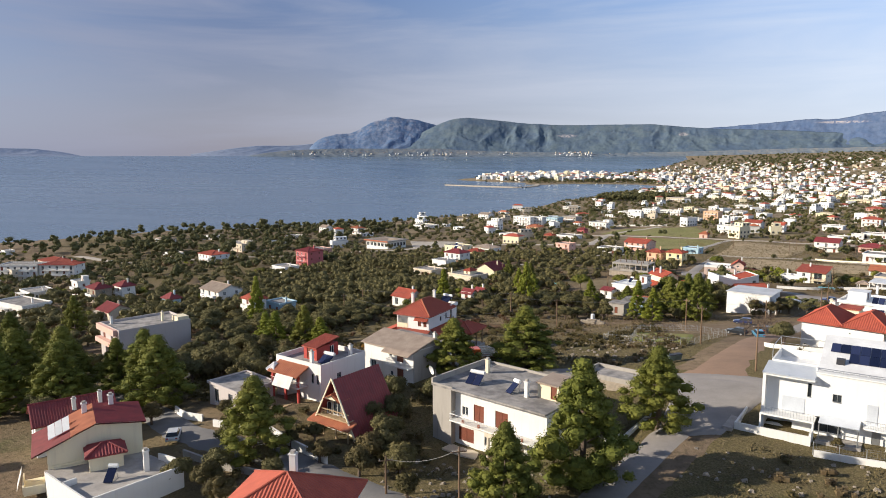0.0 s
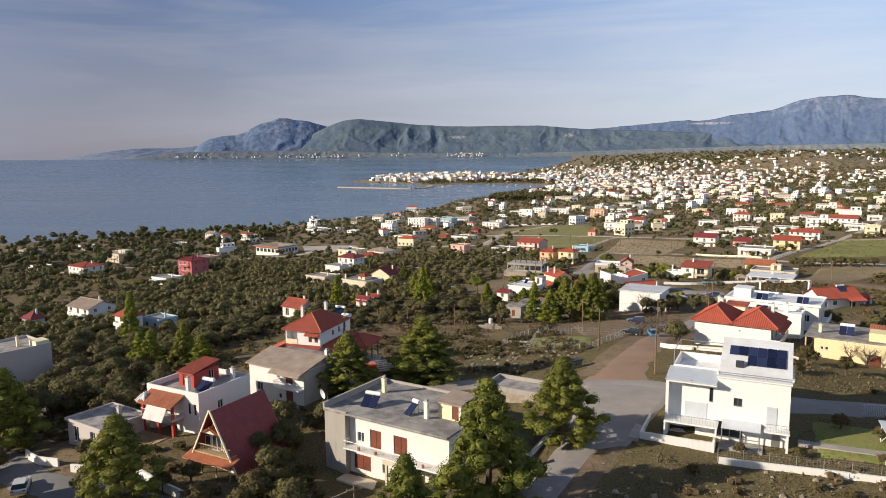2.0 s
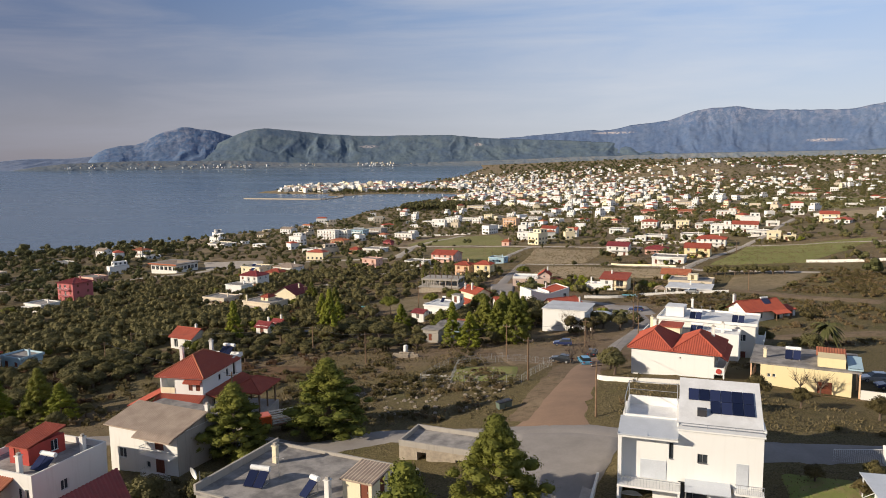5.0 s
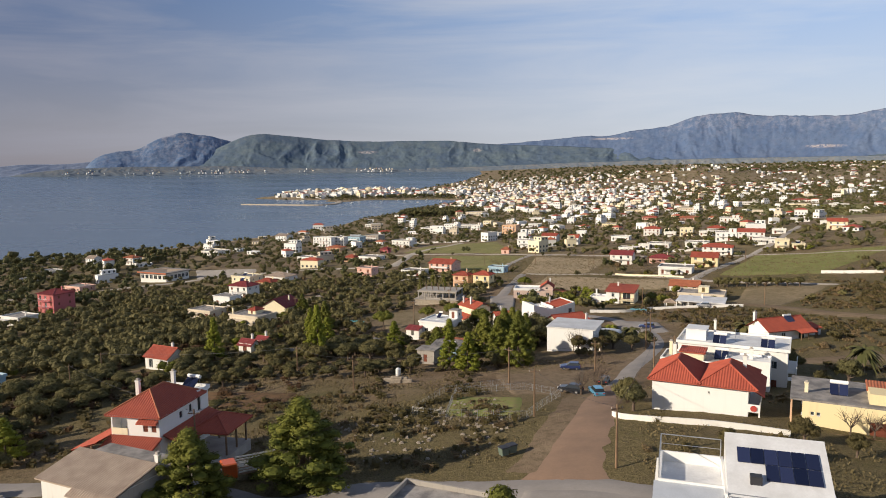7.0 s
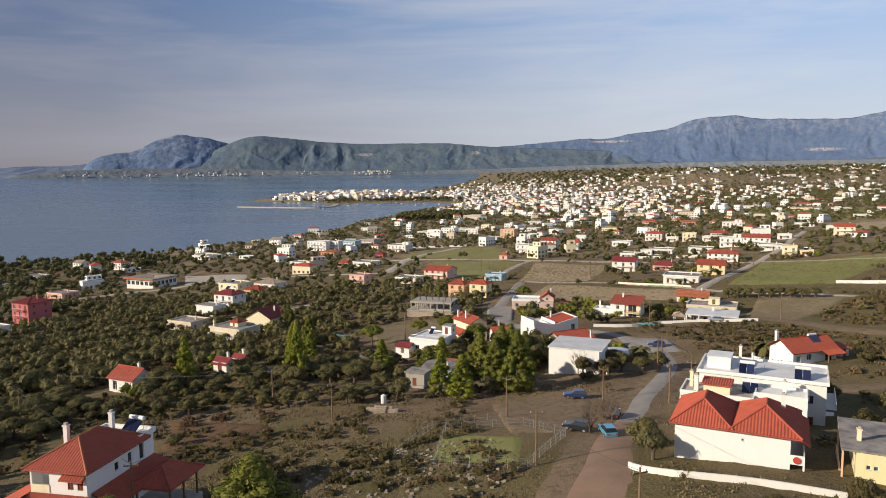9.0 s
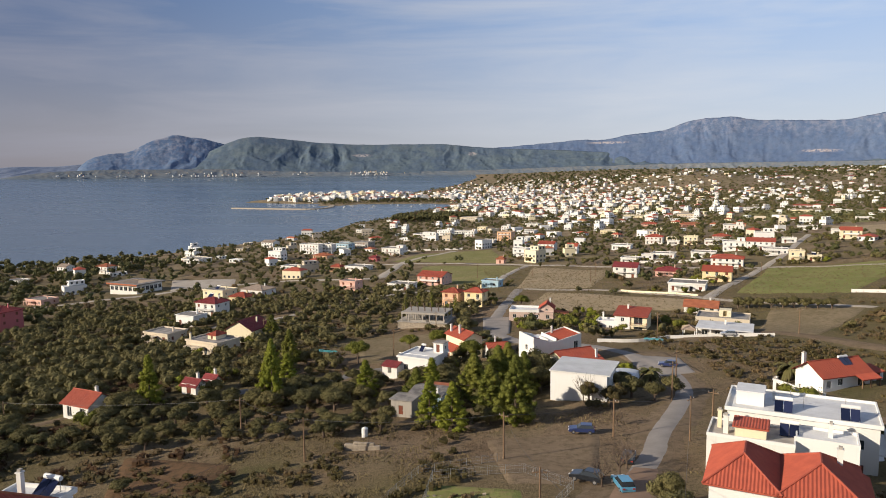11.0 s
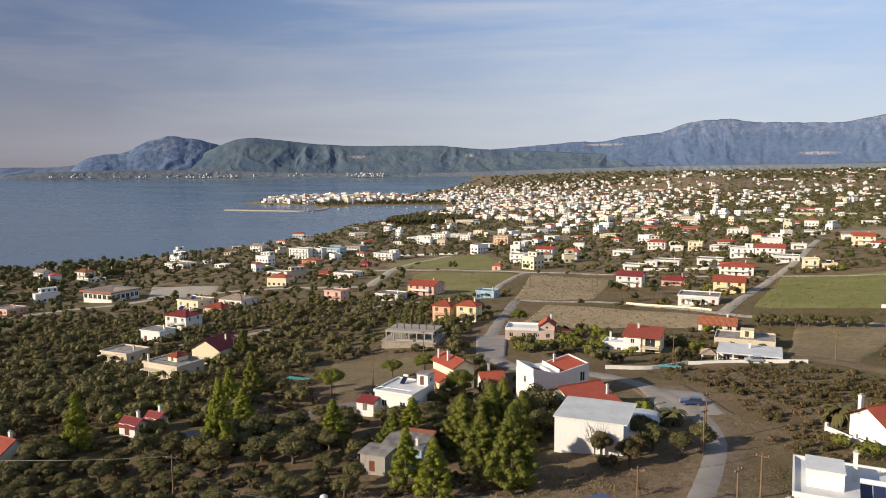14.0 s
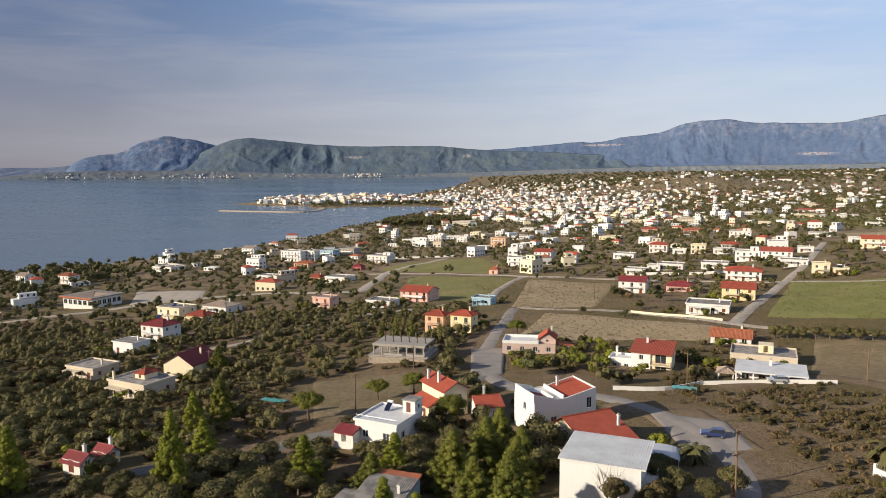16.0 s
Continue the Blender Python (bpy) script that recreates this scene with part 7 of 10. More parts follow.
    poly(bm, v), poly(bm, [(a - 0.04, b, c) for a, b, c in v][::-1])
    part("awning", bm, FABRIC, h, "pale canvas blind")
    back = thing("house", "white house with a long dark red sheet roof", "house", -78.6, 71.6, 40.6, 52)
    walls(back, 0, 10, 0, 6, -3, 3.4, WHITE, [("f", 2, 0.8, 1.1, 1.2, "w"), ("l", 3, 0.8, 1.1, 1.2, "w")])
    gable_roof(back, 0, 10, 0, 6, 3.4, 1.9, TILE_DARK, WHITE, "x", 0.5)
    chimney(back, 5.0, 1.2, 3.6, 2.0, WHITE), chimney(back, 8.4, 1.6, 3.8, 2.0, WHITE)


def near_red_roof():
    h = thing("house", "house under a broad hipped red tile roof", "house", -34.9, 47.6, 45.7, 6)
    walls(h, 0, 10.4, 0, 10.2, -4, 3.2, WHITE, row("f", 10.4, 0.9, 3, 1.2, 1.2) + row("r", 10.2, 0.9, 3, 1.2, 1.2) + row("l", 10.2, 0.9, 3, 1.2, 1.2))
    hip_roof(h, 0, 10.4, 0, 10.2, 3.2, 3.0, TILE_RED, 0.6, TILE_RED, "broad red tile roof")
    chimney(h, 5.0, 7.2, 4.6, 2.4, WHITE, 0.6)


def low_block():
    h = thing("shed", "low concrete shell with rubble stone walls and open roof slab", "shed", -6.8, 111.0, 44.2, -22)
    walls(h, 0, 11, -5.6, 0, -2, 2.4, STONE, [("f", 3, 0.0, 1.2, 1.9, "o"), ("f", 8, 0.6, 1.2, 1.0, "o")])
    flat_roof(h, 0, 11, -5.6, 0, 2.4, 0.55, CEMENT, ROOF_SLAB, 0.25)


def farm_sheds():
    h = thing("shed", "small grey stone shed with patched orange roof", "shed", -9.5, 196.5, 36.6, -20)
    walls(h, 0, 4.2, 0, 4.0, -1.5, 2.9, CEMENT, [("f", 2, 0.2, 0.9, 1.7, "d")])
    flat_roof(h, 0, 4.2, 0, 4.0, 2.9, 0.0, CEMENT, ROOF_SLAB, over=0.3)
    walls(h, 2.0, 8.6, 4.02, 10.0, -1.5, 3.1, BLUE, [("f", 5.0, 0.8, 1.0, 1.0, "w"), ("r", 3, 0.8, 1.0, 1.0, "w")])
    shed_roof(h, 1.7, 8.9, 3.8, 8.9, 3.1, 0.6, ROOF_SLAB, "y", "patched grey sheet roof")
    shed_roof(h, 1.7, 8.9, 8.92, 10.2, 3.7, 0.16, TILE_MID, "y", "strip of orange tiles")
    chimney(h, 7.6, 4.8, 3.3, 1.0, WHITE, 0.4)
    g = thing("shed", "low open-fronted stone shed", "shed", -43.0, 336.0, 22.9, -20)
    walls(g, 0, 9, 0, 4, -1.5, 2.3, STONE, [("f", 4.5, 0.1, 5.0, 1.7, "o")])
    flat_roof(g, 0, 9, 0, 4, 2.3, 0, STONE, ROOF_SLAB, over=0.3)
    k = thing("stone_wall", "short ruined rubble wall in the scrub", "wall", -15.5, 176.0, ground(-15.5, 176), -10)
    bm = bmesh.new()
    soft_box(bm, 0, 6.0, 0, 0.7, -1, 1.1, 0.12), soft_box(bm, 1.5, 5.0, 0.1, 0.6, 1.05, 1.5, 0.12)
    part("stone", bm, STONE, k)


ruin()
terrace_house()
shed_roof_house()
red_long_house()
gabled_house()
pink_bungalow()
corner_house()
porch_house()
villa()
coast_hall()
grey_block()
terrace_villa()
near_red_roof()
low_block()
farm_sheds()

# ---- roads, yards and fields, laid over the ground ----


def smooth_line(pts, step=2.0):
    """A line through the given places, rounded at the bends."""
    p = [Vector((x, y, 0)) for x, y in pts]
    p = [2 * p[0] - p[1]] + p + [2 * p[-1] - p[-2]]
    out = []
    for a, b, c, d in zip(p, p[1:], p[2:], p[3:]):
        n = max(2, int((c - b).length / step))
        for i in range(n):
            t = i / n
            out.append(0.5 * ((2 * b) + (c - a) * t + (2 * a - 5 * b + 4 * c - d) * t * t + (3 * b - a - 3 * c + d) * t ** 3))
    return out + [p[-2]]


def road(name, label, pts, width, material, lift=0.22, kind="structure", step=2.0, wide=()):
    """A strip along a line; wide gives (y, width) where the width changes."""
    line = smooth_line(pts, step)
    k = 5
    verts = []
    for i, p in enumerate(line):
        q = line[min(i + 1, len(line) - 1)] - line[max(i - 1, 0)]
        side = Vector((-q.y, q.x, 0)).normalized()
        for j in range(k):
            w = (np.interp(p.y, [q[0] for q in wide], [q[1] for q in wide]) if wide else width) * (1 + 0.10 * noise.noise((p.x * 0.35, p.y * 0.35, j * 3.0)))
            verts.append(p + side * w * (j / (k - 1) - 0.5))
    xy = np.array([(v.x, v.y) for v in verts])
    z = land(xy[:, 0], xy[:, 1]) + lift
    edge = np.tile([-0.35, 0, 0.03, 0, -0.35], len(line))
    edge[:k], edge[-k:] = -0.4, -0.4
    ob = mesh_object(name, np.column_stack([xy, z + edge]), grid_faces(k, len(line)), material, True)
    return tagged(ob, label, "road", kind=kind)


def field(label, corners, material, n=26, lift=0.16):
    (ax, ay), (bx, by), (cx, cy), (dx, dy) = corners
    u, v = np.meshgrid(np.linspace(0, 1, n), np.linspace(0, 1, n))
    wob = 0.012 * np.sin(v * 17 + ax) * (u - u * u) * 4
    u2, v2 = u + wob, v + 0.012 * np.sin(u * 15 + ay) * (v - v * v) * 4
    x = ax * (1 - u2) * (1 - v2) + bx * u2 * (1 - v2) + cx * u2 * v2 + dx * (1 - u2) * v2
    y = ay * (1 - u2) * (1 - v2) + by * u2 * (1 - v2) + cy * u2 * v2 + dy * (1 - u2) * v2
    rim = np.minimum.reduce([u, 1 - u, v, 1 - v]) < 0.001
    z = land(x, y) + np.where(rim, -0.4, lift)
    ob = mesh_object("ground_field", np.stack([x, y, z], -1).reshape(-1, 3), grid_faces(n, n), material, True)
    return tagged(ob, label, "field", kind="structure")


def field_mat(name, a, b, c):
    m, nt, s = node_mat(name)
    v = coords(nt)
    mid, fine = link_noise(nt, v, 0.06, 7.0, 0.7), link_noise(nt, v, 0.7, 7.0, 0.75)
    col = mixed(nt, spread(nt, mid, 0.4, 0.62), a, b)
    col = mixed(nt, spread(nt, fine, 0.46, 0.62, 0.0, 0.8), col, c)
    nt.links.new(col, s.inputs["Base Color"])
    s.inputs["Roughness"].default_value = 1.0
    s.inputs["Specular IOR Level"].default_value = 0.1
    bumped(nt, s, fine, 0.7, 0.3)
    return m


GREEN_FIELD = field_mat("green_pasture", (0.165, 0.20, 0.050), (0.23, 0.235, 0.085), (0.25, 0.195, 0.10))
OLIVE_FIELD = field_mat("thin_green_meadow", (0.20, 0.20, 0.075), (0.26, 0.23, 0.105), (0.14, 0.135, 0.055))
BROWN_FIELD = field_mat("mown_brown_field", (0.40, 0.315, 0.21), (0.32, 0.255, 0.16), (0.21, 0.17, 0.095))
BARE_SOIL = field_mat("bare_red_soil", (0.165, 0.100, 0.056), (0.13, 0.082, 0.048), (0.085, 0.062, 0.036))
DRY_FIELD = field_mat("dry_grass_ground", (0.25, 0.195, 0.125), (0.19, 0.15, 0.09), (0.135, 0.115, 0.06))
TRODDEN = field_mat("trodden_dirt", (0.22, 0.165, 0.11), (0.17, 0.125, 0.085), (0.115, 0.09, 0.055))

field("green pasture beside the lane", ((114, 341), (147, 317), (250, 430), (178, 452)), GREEN_FIELD)
field("dry grass beside the long low house", ((90, 266), (99, 250), (142, 294), (117, 315)), DRY_FIELD, 20, 0.13)
field("dry open ground among the olives", ((-29, 286), (-21, 241), (1, 262), (-1, 288)), DRY_FIELD, 20, 0.13)
field("thin green meadow", ((-17, 456), (24, 422), (57, 538), (-17, 588)), OLIVE_FIELD)
field("thin green meadow", ((-46, 643), (50, 560), (46, 711), (-22, 703)), OLIVE_FIELD)
field("mown brown field", ((34, 400), (70, 391), (104, 492), (59, 531)), BROWN_FIELD)
field("mown brown field", ((26, 322), (86, 312), (97, 330), (46, 384)), BROWN_FIELD)
field("mown brown field", ((300, 620), (420, 560), (520, 700), (380, 760)), BROWN_FIELD)
field("thin green meadow", ((412, 1066), (452, 803), (673, 1149), (517, 1250)), OLIVE_FIELD)
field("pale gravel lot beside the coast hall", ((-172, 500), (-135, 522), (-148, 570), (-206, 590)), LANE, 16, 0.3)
field("worn grey tarmac where the village street widens", ((12, 272), (21, 279), (25, 314), (14, 317)), PALE_ROAD, 16, 0.26)
field("bare red soil by the hedge", ((-45, 152), (-34, 160), (-31, 173), (-55, 184)), BARE_SOIL, 14)
field("small fenced green plot", ((-4, 141), (9, 136), (11, 150), (-2, 156)), GREEN_FIELD, 12, 0.08)
field("trodden dirt where cars park", ((8, 150), (20, 150), (27, 178), (6, 178)), TRODDEN, 14)
field("bare dirt lot between the lanes", ((46, 214), (57, 214), (56, 240), (42, 248)), TRODDEN, 16)
field("worn grey tarmac where the lanes meet", ((1.0, 84), (9.4, 87), (20, 107), (5.5, 113)), PALE_ROAD, 16, 0.25)
field("worn grey tarmac yard by the carport", ((44, 213), (55.5, 215), (57, 231), (44.5, 242)), PALE_ROAD, 16, 0.2)
field("garden lawn by the modern house", ((29, 86), (42, 82), (44, 92), (32, 96)), GREEN_FIELD, 12, 0.2)

road("road", "worn grey asphalt lane running downhill", [(-12, 40), (-5, 66), (1, 81), (6, 92), (9, 104), (12, 112)], 6.2, PALE_ROAD)
road("road", "ochre dirt road past parked cars", [(9.6, 109), (12.8, 119), (17.6, 131.5), (20.8, 142), (24, 150), (28, 159)], 9.4, DIRT_ROAD, 0.215, wide=((109, 12.5), (114, 10.5), (119, 9.4), (132, 8.0), (142, 7.4), (150, 7.2), (159, 5.0)))
road("road", "worn grey lane between the houses", [(25, 153), (30.8, 165.4), (34.3, 174), (42, 189), (48, 203), (50, 218), (48, 236), (40, 252), (24, 262), (17, 280), (16, 296), (22, 329), (32, 379), (37, 400)], 5.6, PALE_ROAD, 0.2)
road("road", "trodden verge of the grey lane", [(20, 142), (26, 154), (31, 166), (35, 175), (43, 190), (48.5, 203), (50.5, 217), (48.5, 234), (41, 250)], 11.0, TRODDEN, 0.13)
road("road", "trodden verge of the dirt road", [(8, 112), (11.5, 120), (16, 131), (19.5, 142), (23, 151)], 13.5, TRODDEN, 0.12)
road("road", "gravel verge of the asphalt lane", [(-12, 40), (-4, 66), (2.2, 81), (8.0, 91), (12, 101), (15, 108)], 9.5, TRODDEN, 0.13)
road("road", "asphalt cross street", [(-70, 128), (-40, 122), (-23, 112), (-12, 114), (2, 111), (12, 109), (22, 104), (34, 100), (50, 98), (80, 92)], 6.0, PALE_ROAD, 0.24)
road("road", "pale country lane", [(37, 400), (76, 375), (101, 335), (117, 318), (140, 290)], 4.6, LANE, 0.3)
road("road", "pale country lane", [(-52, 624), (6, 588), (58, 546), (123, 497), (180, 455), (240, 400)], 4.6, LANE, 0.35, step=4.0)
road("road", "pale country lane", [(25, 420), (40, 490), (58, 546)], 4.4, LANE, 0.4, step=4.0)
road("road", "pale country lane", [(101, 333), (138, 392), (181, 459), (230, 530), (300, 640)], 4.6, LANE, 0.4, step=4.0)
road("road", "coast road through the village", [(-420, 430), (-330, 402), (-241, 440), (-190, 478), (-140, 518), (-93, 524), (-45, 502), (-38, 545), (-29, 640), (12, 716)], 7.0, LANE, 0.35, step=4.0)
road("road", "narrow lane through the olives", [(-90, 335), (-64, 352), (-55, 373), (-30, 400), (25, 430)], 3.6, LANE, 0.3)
road("road", "grey lane beside the terrace house", [(-48, 222), (-29, 229), (-21, 237), (-8, 243), (4, 262), (17, 280)], 4.6, ASPHALT, 0.24)
road("road", "wide dirt track across the waste land", [(66, 258), (84, 262), (94, 260), (100, 246), (104, 230), (116, 212)], 8.0, TRODDEN, 0.2)
road("road", "worn lane behind the apartment block", [(56, 170), (68, 175.5), (82, 176), (110, 172)], 6.5, TRODDEN, 0.2)
road("road", "dirt lane to the small house", [(-120, 205), (-100, 204), (-84, 204), (-76, 212)], 3.4, TRODDEN, 0.22)
road("road", "asphalt street beside the pines", [(-160, 84), (-112, 97), (-94, 103), (-70, 128)], 5.0, ASPHALT, 0.2)
road("road", "paved yard street between garden walls", [(-94, 103), (-72, 88), (-62, 81), (-50, 77), (-40, 74), (-24, 66), (-9, 60)], 6.0, ASPHALT, 0.22)

# ---- trees and scrub ----
RND = np.random.RandomState(11)


def quad_mesh(name, quads, material):
    """A mesh of loose quads from an array n x 4 x 3."""
    q = np.asarray(quads, np.float32)
    n = len(q)
    me = bpy.data.meshes.new(name)
    me.vertices.add(n * 4), me.loops.add(n * 4), me.polygons.add(n)
    me.vertices.foreach_set("co", q.ravel())
    me.loops.foreach_set("vertex_index", np.arange(n * 4, dtype=np.int32))
    me.polygons.foreach_set("loop_start", np.arange(0, n * 4, 4, dtype=np.int32))
    me.polygons.foreach_set("loop_total", np.full(n, 4, np.int32))
    me.update(calc_edges=True)
    me.materials.append(material)
    return me


def tufts(lobes, count, size, rnd, slim=0.6):
    """Small leafy sprays set over the shells of lobes (x, y, z, radius); uneven, with gaps between the lobes."""
    lobes = np.asarray(lobes, float)
    pick = rnd.choice(len(lobes), count, p=lobes[:, 3] ** 2 / (lobes[:, 3] ** 2).sum())
    way = rnd.normal(size=(count, 3))
    way[:, 2] = way[:, 2] * 0.9 + 0.25
    way /= np.linalg.norm(way, axis=1)[:, None]
    r = lobes[pick, 3] * (0.60 + 0.48 * rnd.rand(count) ** 0.6 + 0.30 * (rnd.rand(count) < 0.18) * rnd.rand(count))
    c = lobes[pick, :3] + way * r[:, None] * [1, 1, 0.8]
    u = rnd.normal(size=(count, 3))
    u -= (u * way).sum(1)[:, None] * way * 0.85
    u /= np.linalg.norm(u, axis=1)[:, None]
    v = np.cross(u, way + 0.28 * rnd.normal(size=(count, 3)))
    v /= np.linalg.norm(v, axis=1)[:, None]
    s = size * (0.55 + 0.9 * rnd.rand(count))[:, None]
    k = lambda: (0.7 + 0.6 * rnd.rand(count))[:, None]
    return np.stack([c - u * s * k(), c - v * s * slim * k(), c + u * s * k(), c + v * s * slim * k()], 1)


def ball_quads(n):
    """A unit ball of six n x n patches, as loose quads."""
    g = np.tan(np.linspace(-1, 1, n + 1) * math.pi / 4)
    out = []
    for axis in range(3):
        for sign in (-1, 1):
            for i in range(n):
                for j in range(n):
                    q = np.empty((4, 3))
                    for k, (a, b) in enumerate(((g[i], g[j]), (g[i + 1], g[j]), (g[i + 1], g[j + 1]), (g[i], g[j + 1]))):
                        q[k, axis], q[k, (axis + 1) % 3], q[k, (axis + 2) % 3] = sign, a * sign, b
                    out.append(q / np.linalg.norm(q, axis=1)[:, None])
    return np.array(out)


BALL = {n: ball_quads(n) for n in (1, 2, 3)}


def cores(lobes, rnd, n=2, fill=0.82):
    """The dense inner foliage of lobes: lumpy clusters of larger sprays."""
    lobes = np.asarray(lobes, float)
    b = BALL[n]
    r = lobes[:, None, 3] * fill * rnd.uniform(0.82, 1.12, (len(lobes), len(b)))
    q = b[None] * r[:, :, None, None] * np.array([1, 1, 0.82]) * rnd.uniform(0.93, 1.1, (len(lobes), len(b), 4, 1))
    return (q + lobes[:, None, None, :3]).reshape(-1, 4, 3)


def limb(bm, a, b, r0, r1, bend, rnd):
    a, b = Vector(a), Vector(b)
    mid = (a + b) / 2 + Vector(rnd.normal(size=3)) * bend
    rod(bm, a, mid, r0, (r0 + r1) / 2, 6), rod(bm, mid, b, (r0 + r1) / 2, r1, 5)


def tree_meshes(kind, seed):
    """Trunk and crown meshes of one tree, about its own base, of unit-like real size."""
    rnd = np.random.RandomState(seed)
    bm = bmesh.new()
    lobes = []
    if kind == "pine":
        high, wide = 10.0, 4.1
        rod(bm, (0, 0, -0.8), (0.15, 0.1, 4.5), 0.24, 0.17, 8), rod(bm, (0.15, 0.1, 4.5), (0.0, 0.2, 9.2), 0.17, 0.05, 6)
        for i in range(150):
            f = 0.06 + 0.94 * ((i + rnd.rand()) / 150) ** 0.9
            z = f * high
            tier = 0.82 + 0.18 * math.sin(z * 3.1 + seed)
            reach = wide * tier * min(1.0, 0.55 + 2.6 * (f - 0.06)) * (1 - ((f - 0.06) / 0.94) ** 1.35) * (0.35 + 0.75 * rnd.rand() ** 0.6)
            a = i * 2.4 + rnd.rand()
            p = (reach * math.cos(a), reach * math.sin(a), z)
            lobes.append((*p, 0.42 + 0.48 * rnd.rand() * (1.25 - 0.75 * f)))
            if i % 10 == 0 and i < 130:
                limb(bm, (0.1, 0.1, max(1.5, z - 0.6)), p, 0.08, 0.03, 0.15, rnd)
        crown, leaf, size, n = "crown", PINE_LEAF, 0.115, 14000
    elif kind == "light_pine":
        high, wide = 10.0, 2.9
        rod(bm, (0, 0, -0.8), (0.1, 0.0, 9.0), 0.2, 0.05, 7)
        for i in range(96):
            f = 0.06 + 0.94 * (i + rnd.rand()) / 96
            reach = wide * (1 - ((f - 0.06) / 0.94) ** 1.3) * (0.4 + 0.6 * rnd.rand())
            a = i * 2.4 + rnd.rand()
            p = (reach * math.cos(a), reach * math.sin(a), f * high)
            lobes.append((*p, 0.38 + 0.45 * rnd.rand() * (1.25 - 0.8 * f)))
            if i % 7 == 0:
                limb(bm, (0.05, 0, max(1.0, f * high - 0.5)), p, 0.06, 0.02, 0.1, rnd)
        crown, leaf, size, n = "crown", LIGHT_PINE_LEAF, 0.115, 9000
    elif kind == "round_pine":
        rod(bm, (0, 0, -0.8), (0.1, 0.1, 3.0), 0.22, 0.15, 7)
        for i in range(20):
            a, f = i * 2.4, rnd.rand()
            reach = 2.1 * math.sqrt(rnd.rand())
            p = (reach * math.cos(a), reach * math.sin(a), 3.2 + 1.9 * (1 - (reach / 2.3) ** 2) * (0.4 + 0.6 * f))
            lobes.append((*p, 0.75 + 0.4 * rnd.rand()))
            if i % 3 == 0:
                limb(bm, (0.1, 0.1, 2.6), p, 0.08, 0.03, 0.2, rnd)
        crown, leaf, size, n = "crown", PINE_LEAF, 0.115, 8000
    else:
        fork = 1.0 + 0.4 * rnd.rand()
        rod(bm, (0, 0, -0.7), (0.1, 0.05, fork), 0.26, 0.2, 8)
        for i in range(13):
            a = i * 2.4 + rnd.rand() * 0.6
            reach = 1.5 * math.sqrt((i + 0.5) / 13) * (0.8 + 0.35 * rnd.rand())
            p = (reach * math.cos(a), reach * math.sin(a), 1.5 + 2.1 * (1 - (reach / 2.0) ** 2) * (0.55 + 0.45 * rnd.rand()))
            lobes.append((*p, 0.55 + 0.5 * rnd.rand()))
            if i % 2 == 0:
                limb(bm, (0.1, 0.05, fork - 0.1), p, 0.1, 0.03, 0.2, rnd)
        crown, leaf, size, n = "crown", {"olive": OLIVE_LEAF, "shrub": SHRUB_LEAF, "autumn": AUTUMN_LEAF}[kind], 0.135, 3400
    trunk = bpy.data.meshes.new("trunk")
    bm.to_mesh(trunk)
    bm.free()
    trunk.materials.append(BARK)
    sprays = tufts(lobes, n, size, rnd, 0.38 if "pine" in kind else 0.55)
    return trunk, quad_mesh(crown, np.concatenate([sprays, cores(lobes, rnd, 2 if "pine" in kind else 3, 0.70 if "pine" in kind else 0.66)]), leaf), np.array(lobes)


TREE_KIND = {k: [tree_meshes(k, s + i) for i in range(m)] for k, s, m in (("pine", 20, 4), ("light_pine", 40, 3), ("round_pine", 50, 2), ("olive", 60, 6), ("shrub", 80, 3), ("autumn", 90, 1))}
TREE_LABEL = {"pine": "dark green pine with a broad uneven crown", "light_pine": "slender yellow-green pine standing in the scrub", "round_pine": "round-headed dark pine on a bare trunk",
              "olive": "grey-green olive tree with a low spreading crown", "shrub": "brownish evergreen bush in dry grass", "autumn": "small tree with yellow autumn leaves"}


def tree(kind, x, y, high=1.0, wide=None, z=None, seed=None):
    """A tree of the given kind; high and wide are factors on its own size."""
    i = int(abs(x * 7.3 + y * 3.1)) if seed is None else seed
    trunk, crown, _ = TREE_KIND[kind][i % len(TREE_KIND[kind])]
    wide = high if wide is None else wide
    base = new({"olive": "olive_tree", "shrub": "bush", "autumn": "autumn_tree"}.get(kind, "pine_tree"))
    base.matrix_world = pose(x, y, (ground(x, y) if z is None else z) - 0.05, 0, 0, (i * 47) % 360) @ Matrix.Diagonal((wide, wide, high, 1))
    tagged(base, TREE_LABEL[kind], {"shrub": "bush"}.get(kind, "tree"), {"olive": "olive grove", "pine": "pines", "light_pine": "pines", "round_pine": "pines"}.get(kind, "bushes"))
    part("trunk", trunk, None, base)
    part("crown", crown, None, base)
    return base


for x, y, hi, wi in ((2, 89, 1.06, 1.5), (-6, 73.5, 1.4, 1.65), (-13, 66.8, 0.95, 1.15), (-19.5, 117, 1.05, 1.85), (-31, 112, 0.95, 1.5), (-75, 92, 1.2, 1.75), (-100, 98, 1.3, 1.85), (-110, 97, 1.3, 1.85), (-93, 90, 1.2, 1.7), (-104, 88, 1.25, 1.75), (-84, 100, 1.15, 1.6),
                     (-91, 101, 1.0, 1.2), (-47, 75, 1.05, 1.5), (-76, 144, 0.95, 1.0), (-157, 138, 1.0, 1.2), (-158, 160, 1.1, 1.1), (-128, 120, 1.05, 1.1), (-140, 112, 1.2, 1.2), (-122, 104, 1.1, 1.2)):
    tree("pine", x, y, hi, wi)
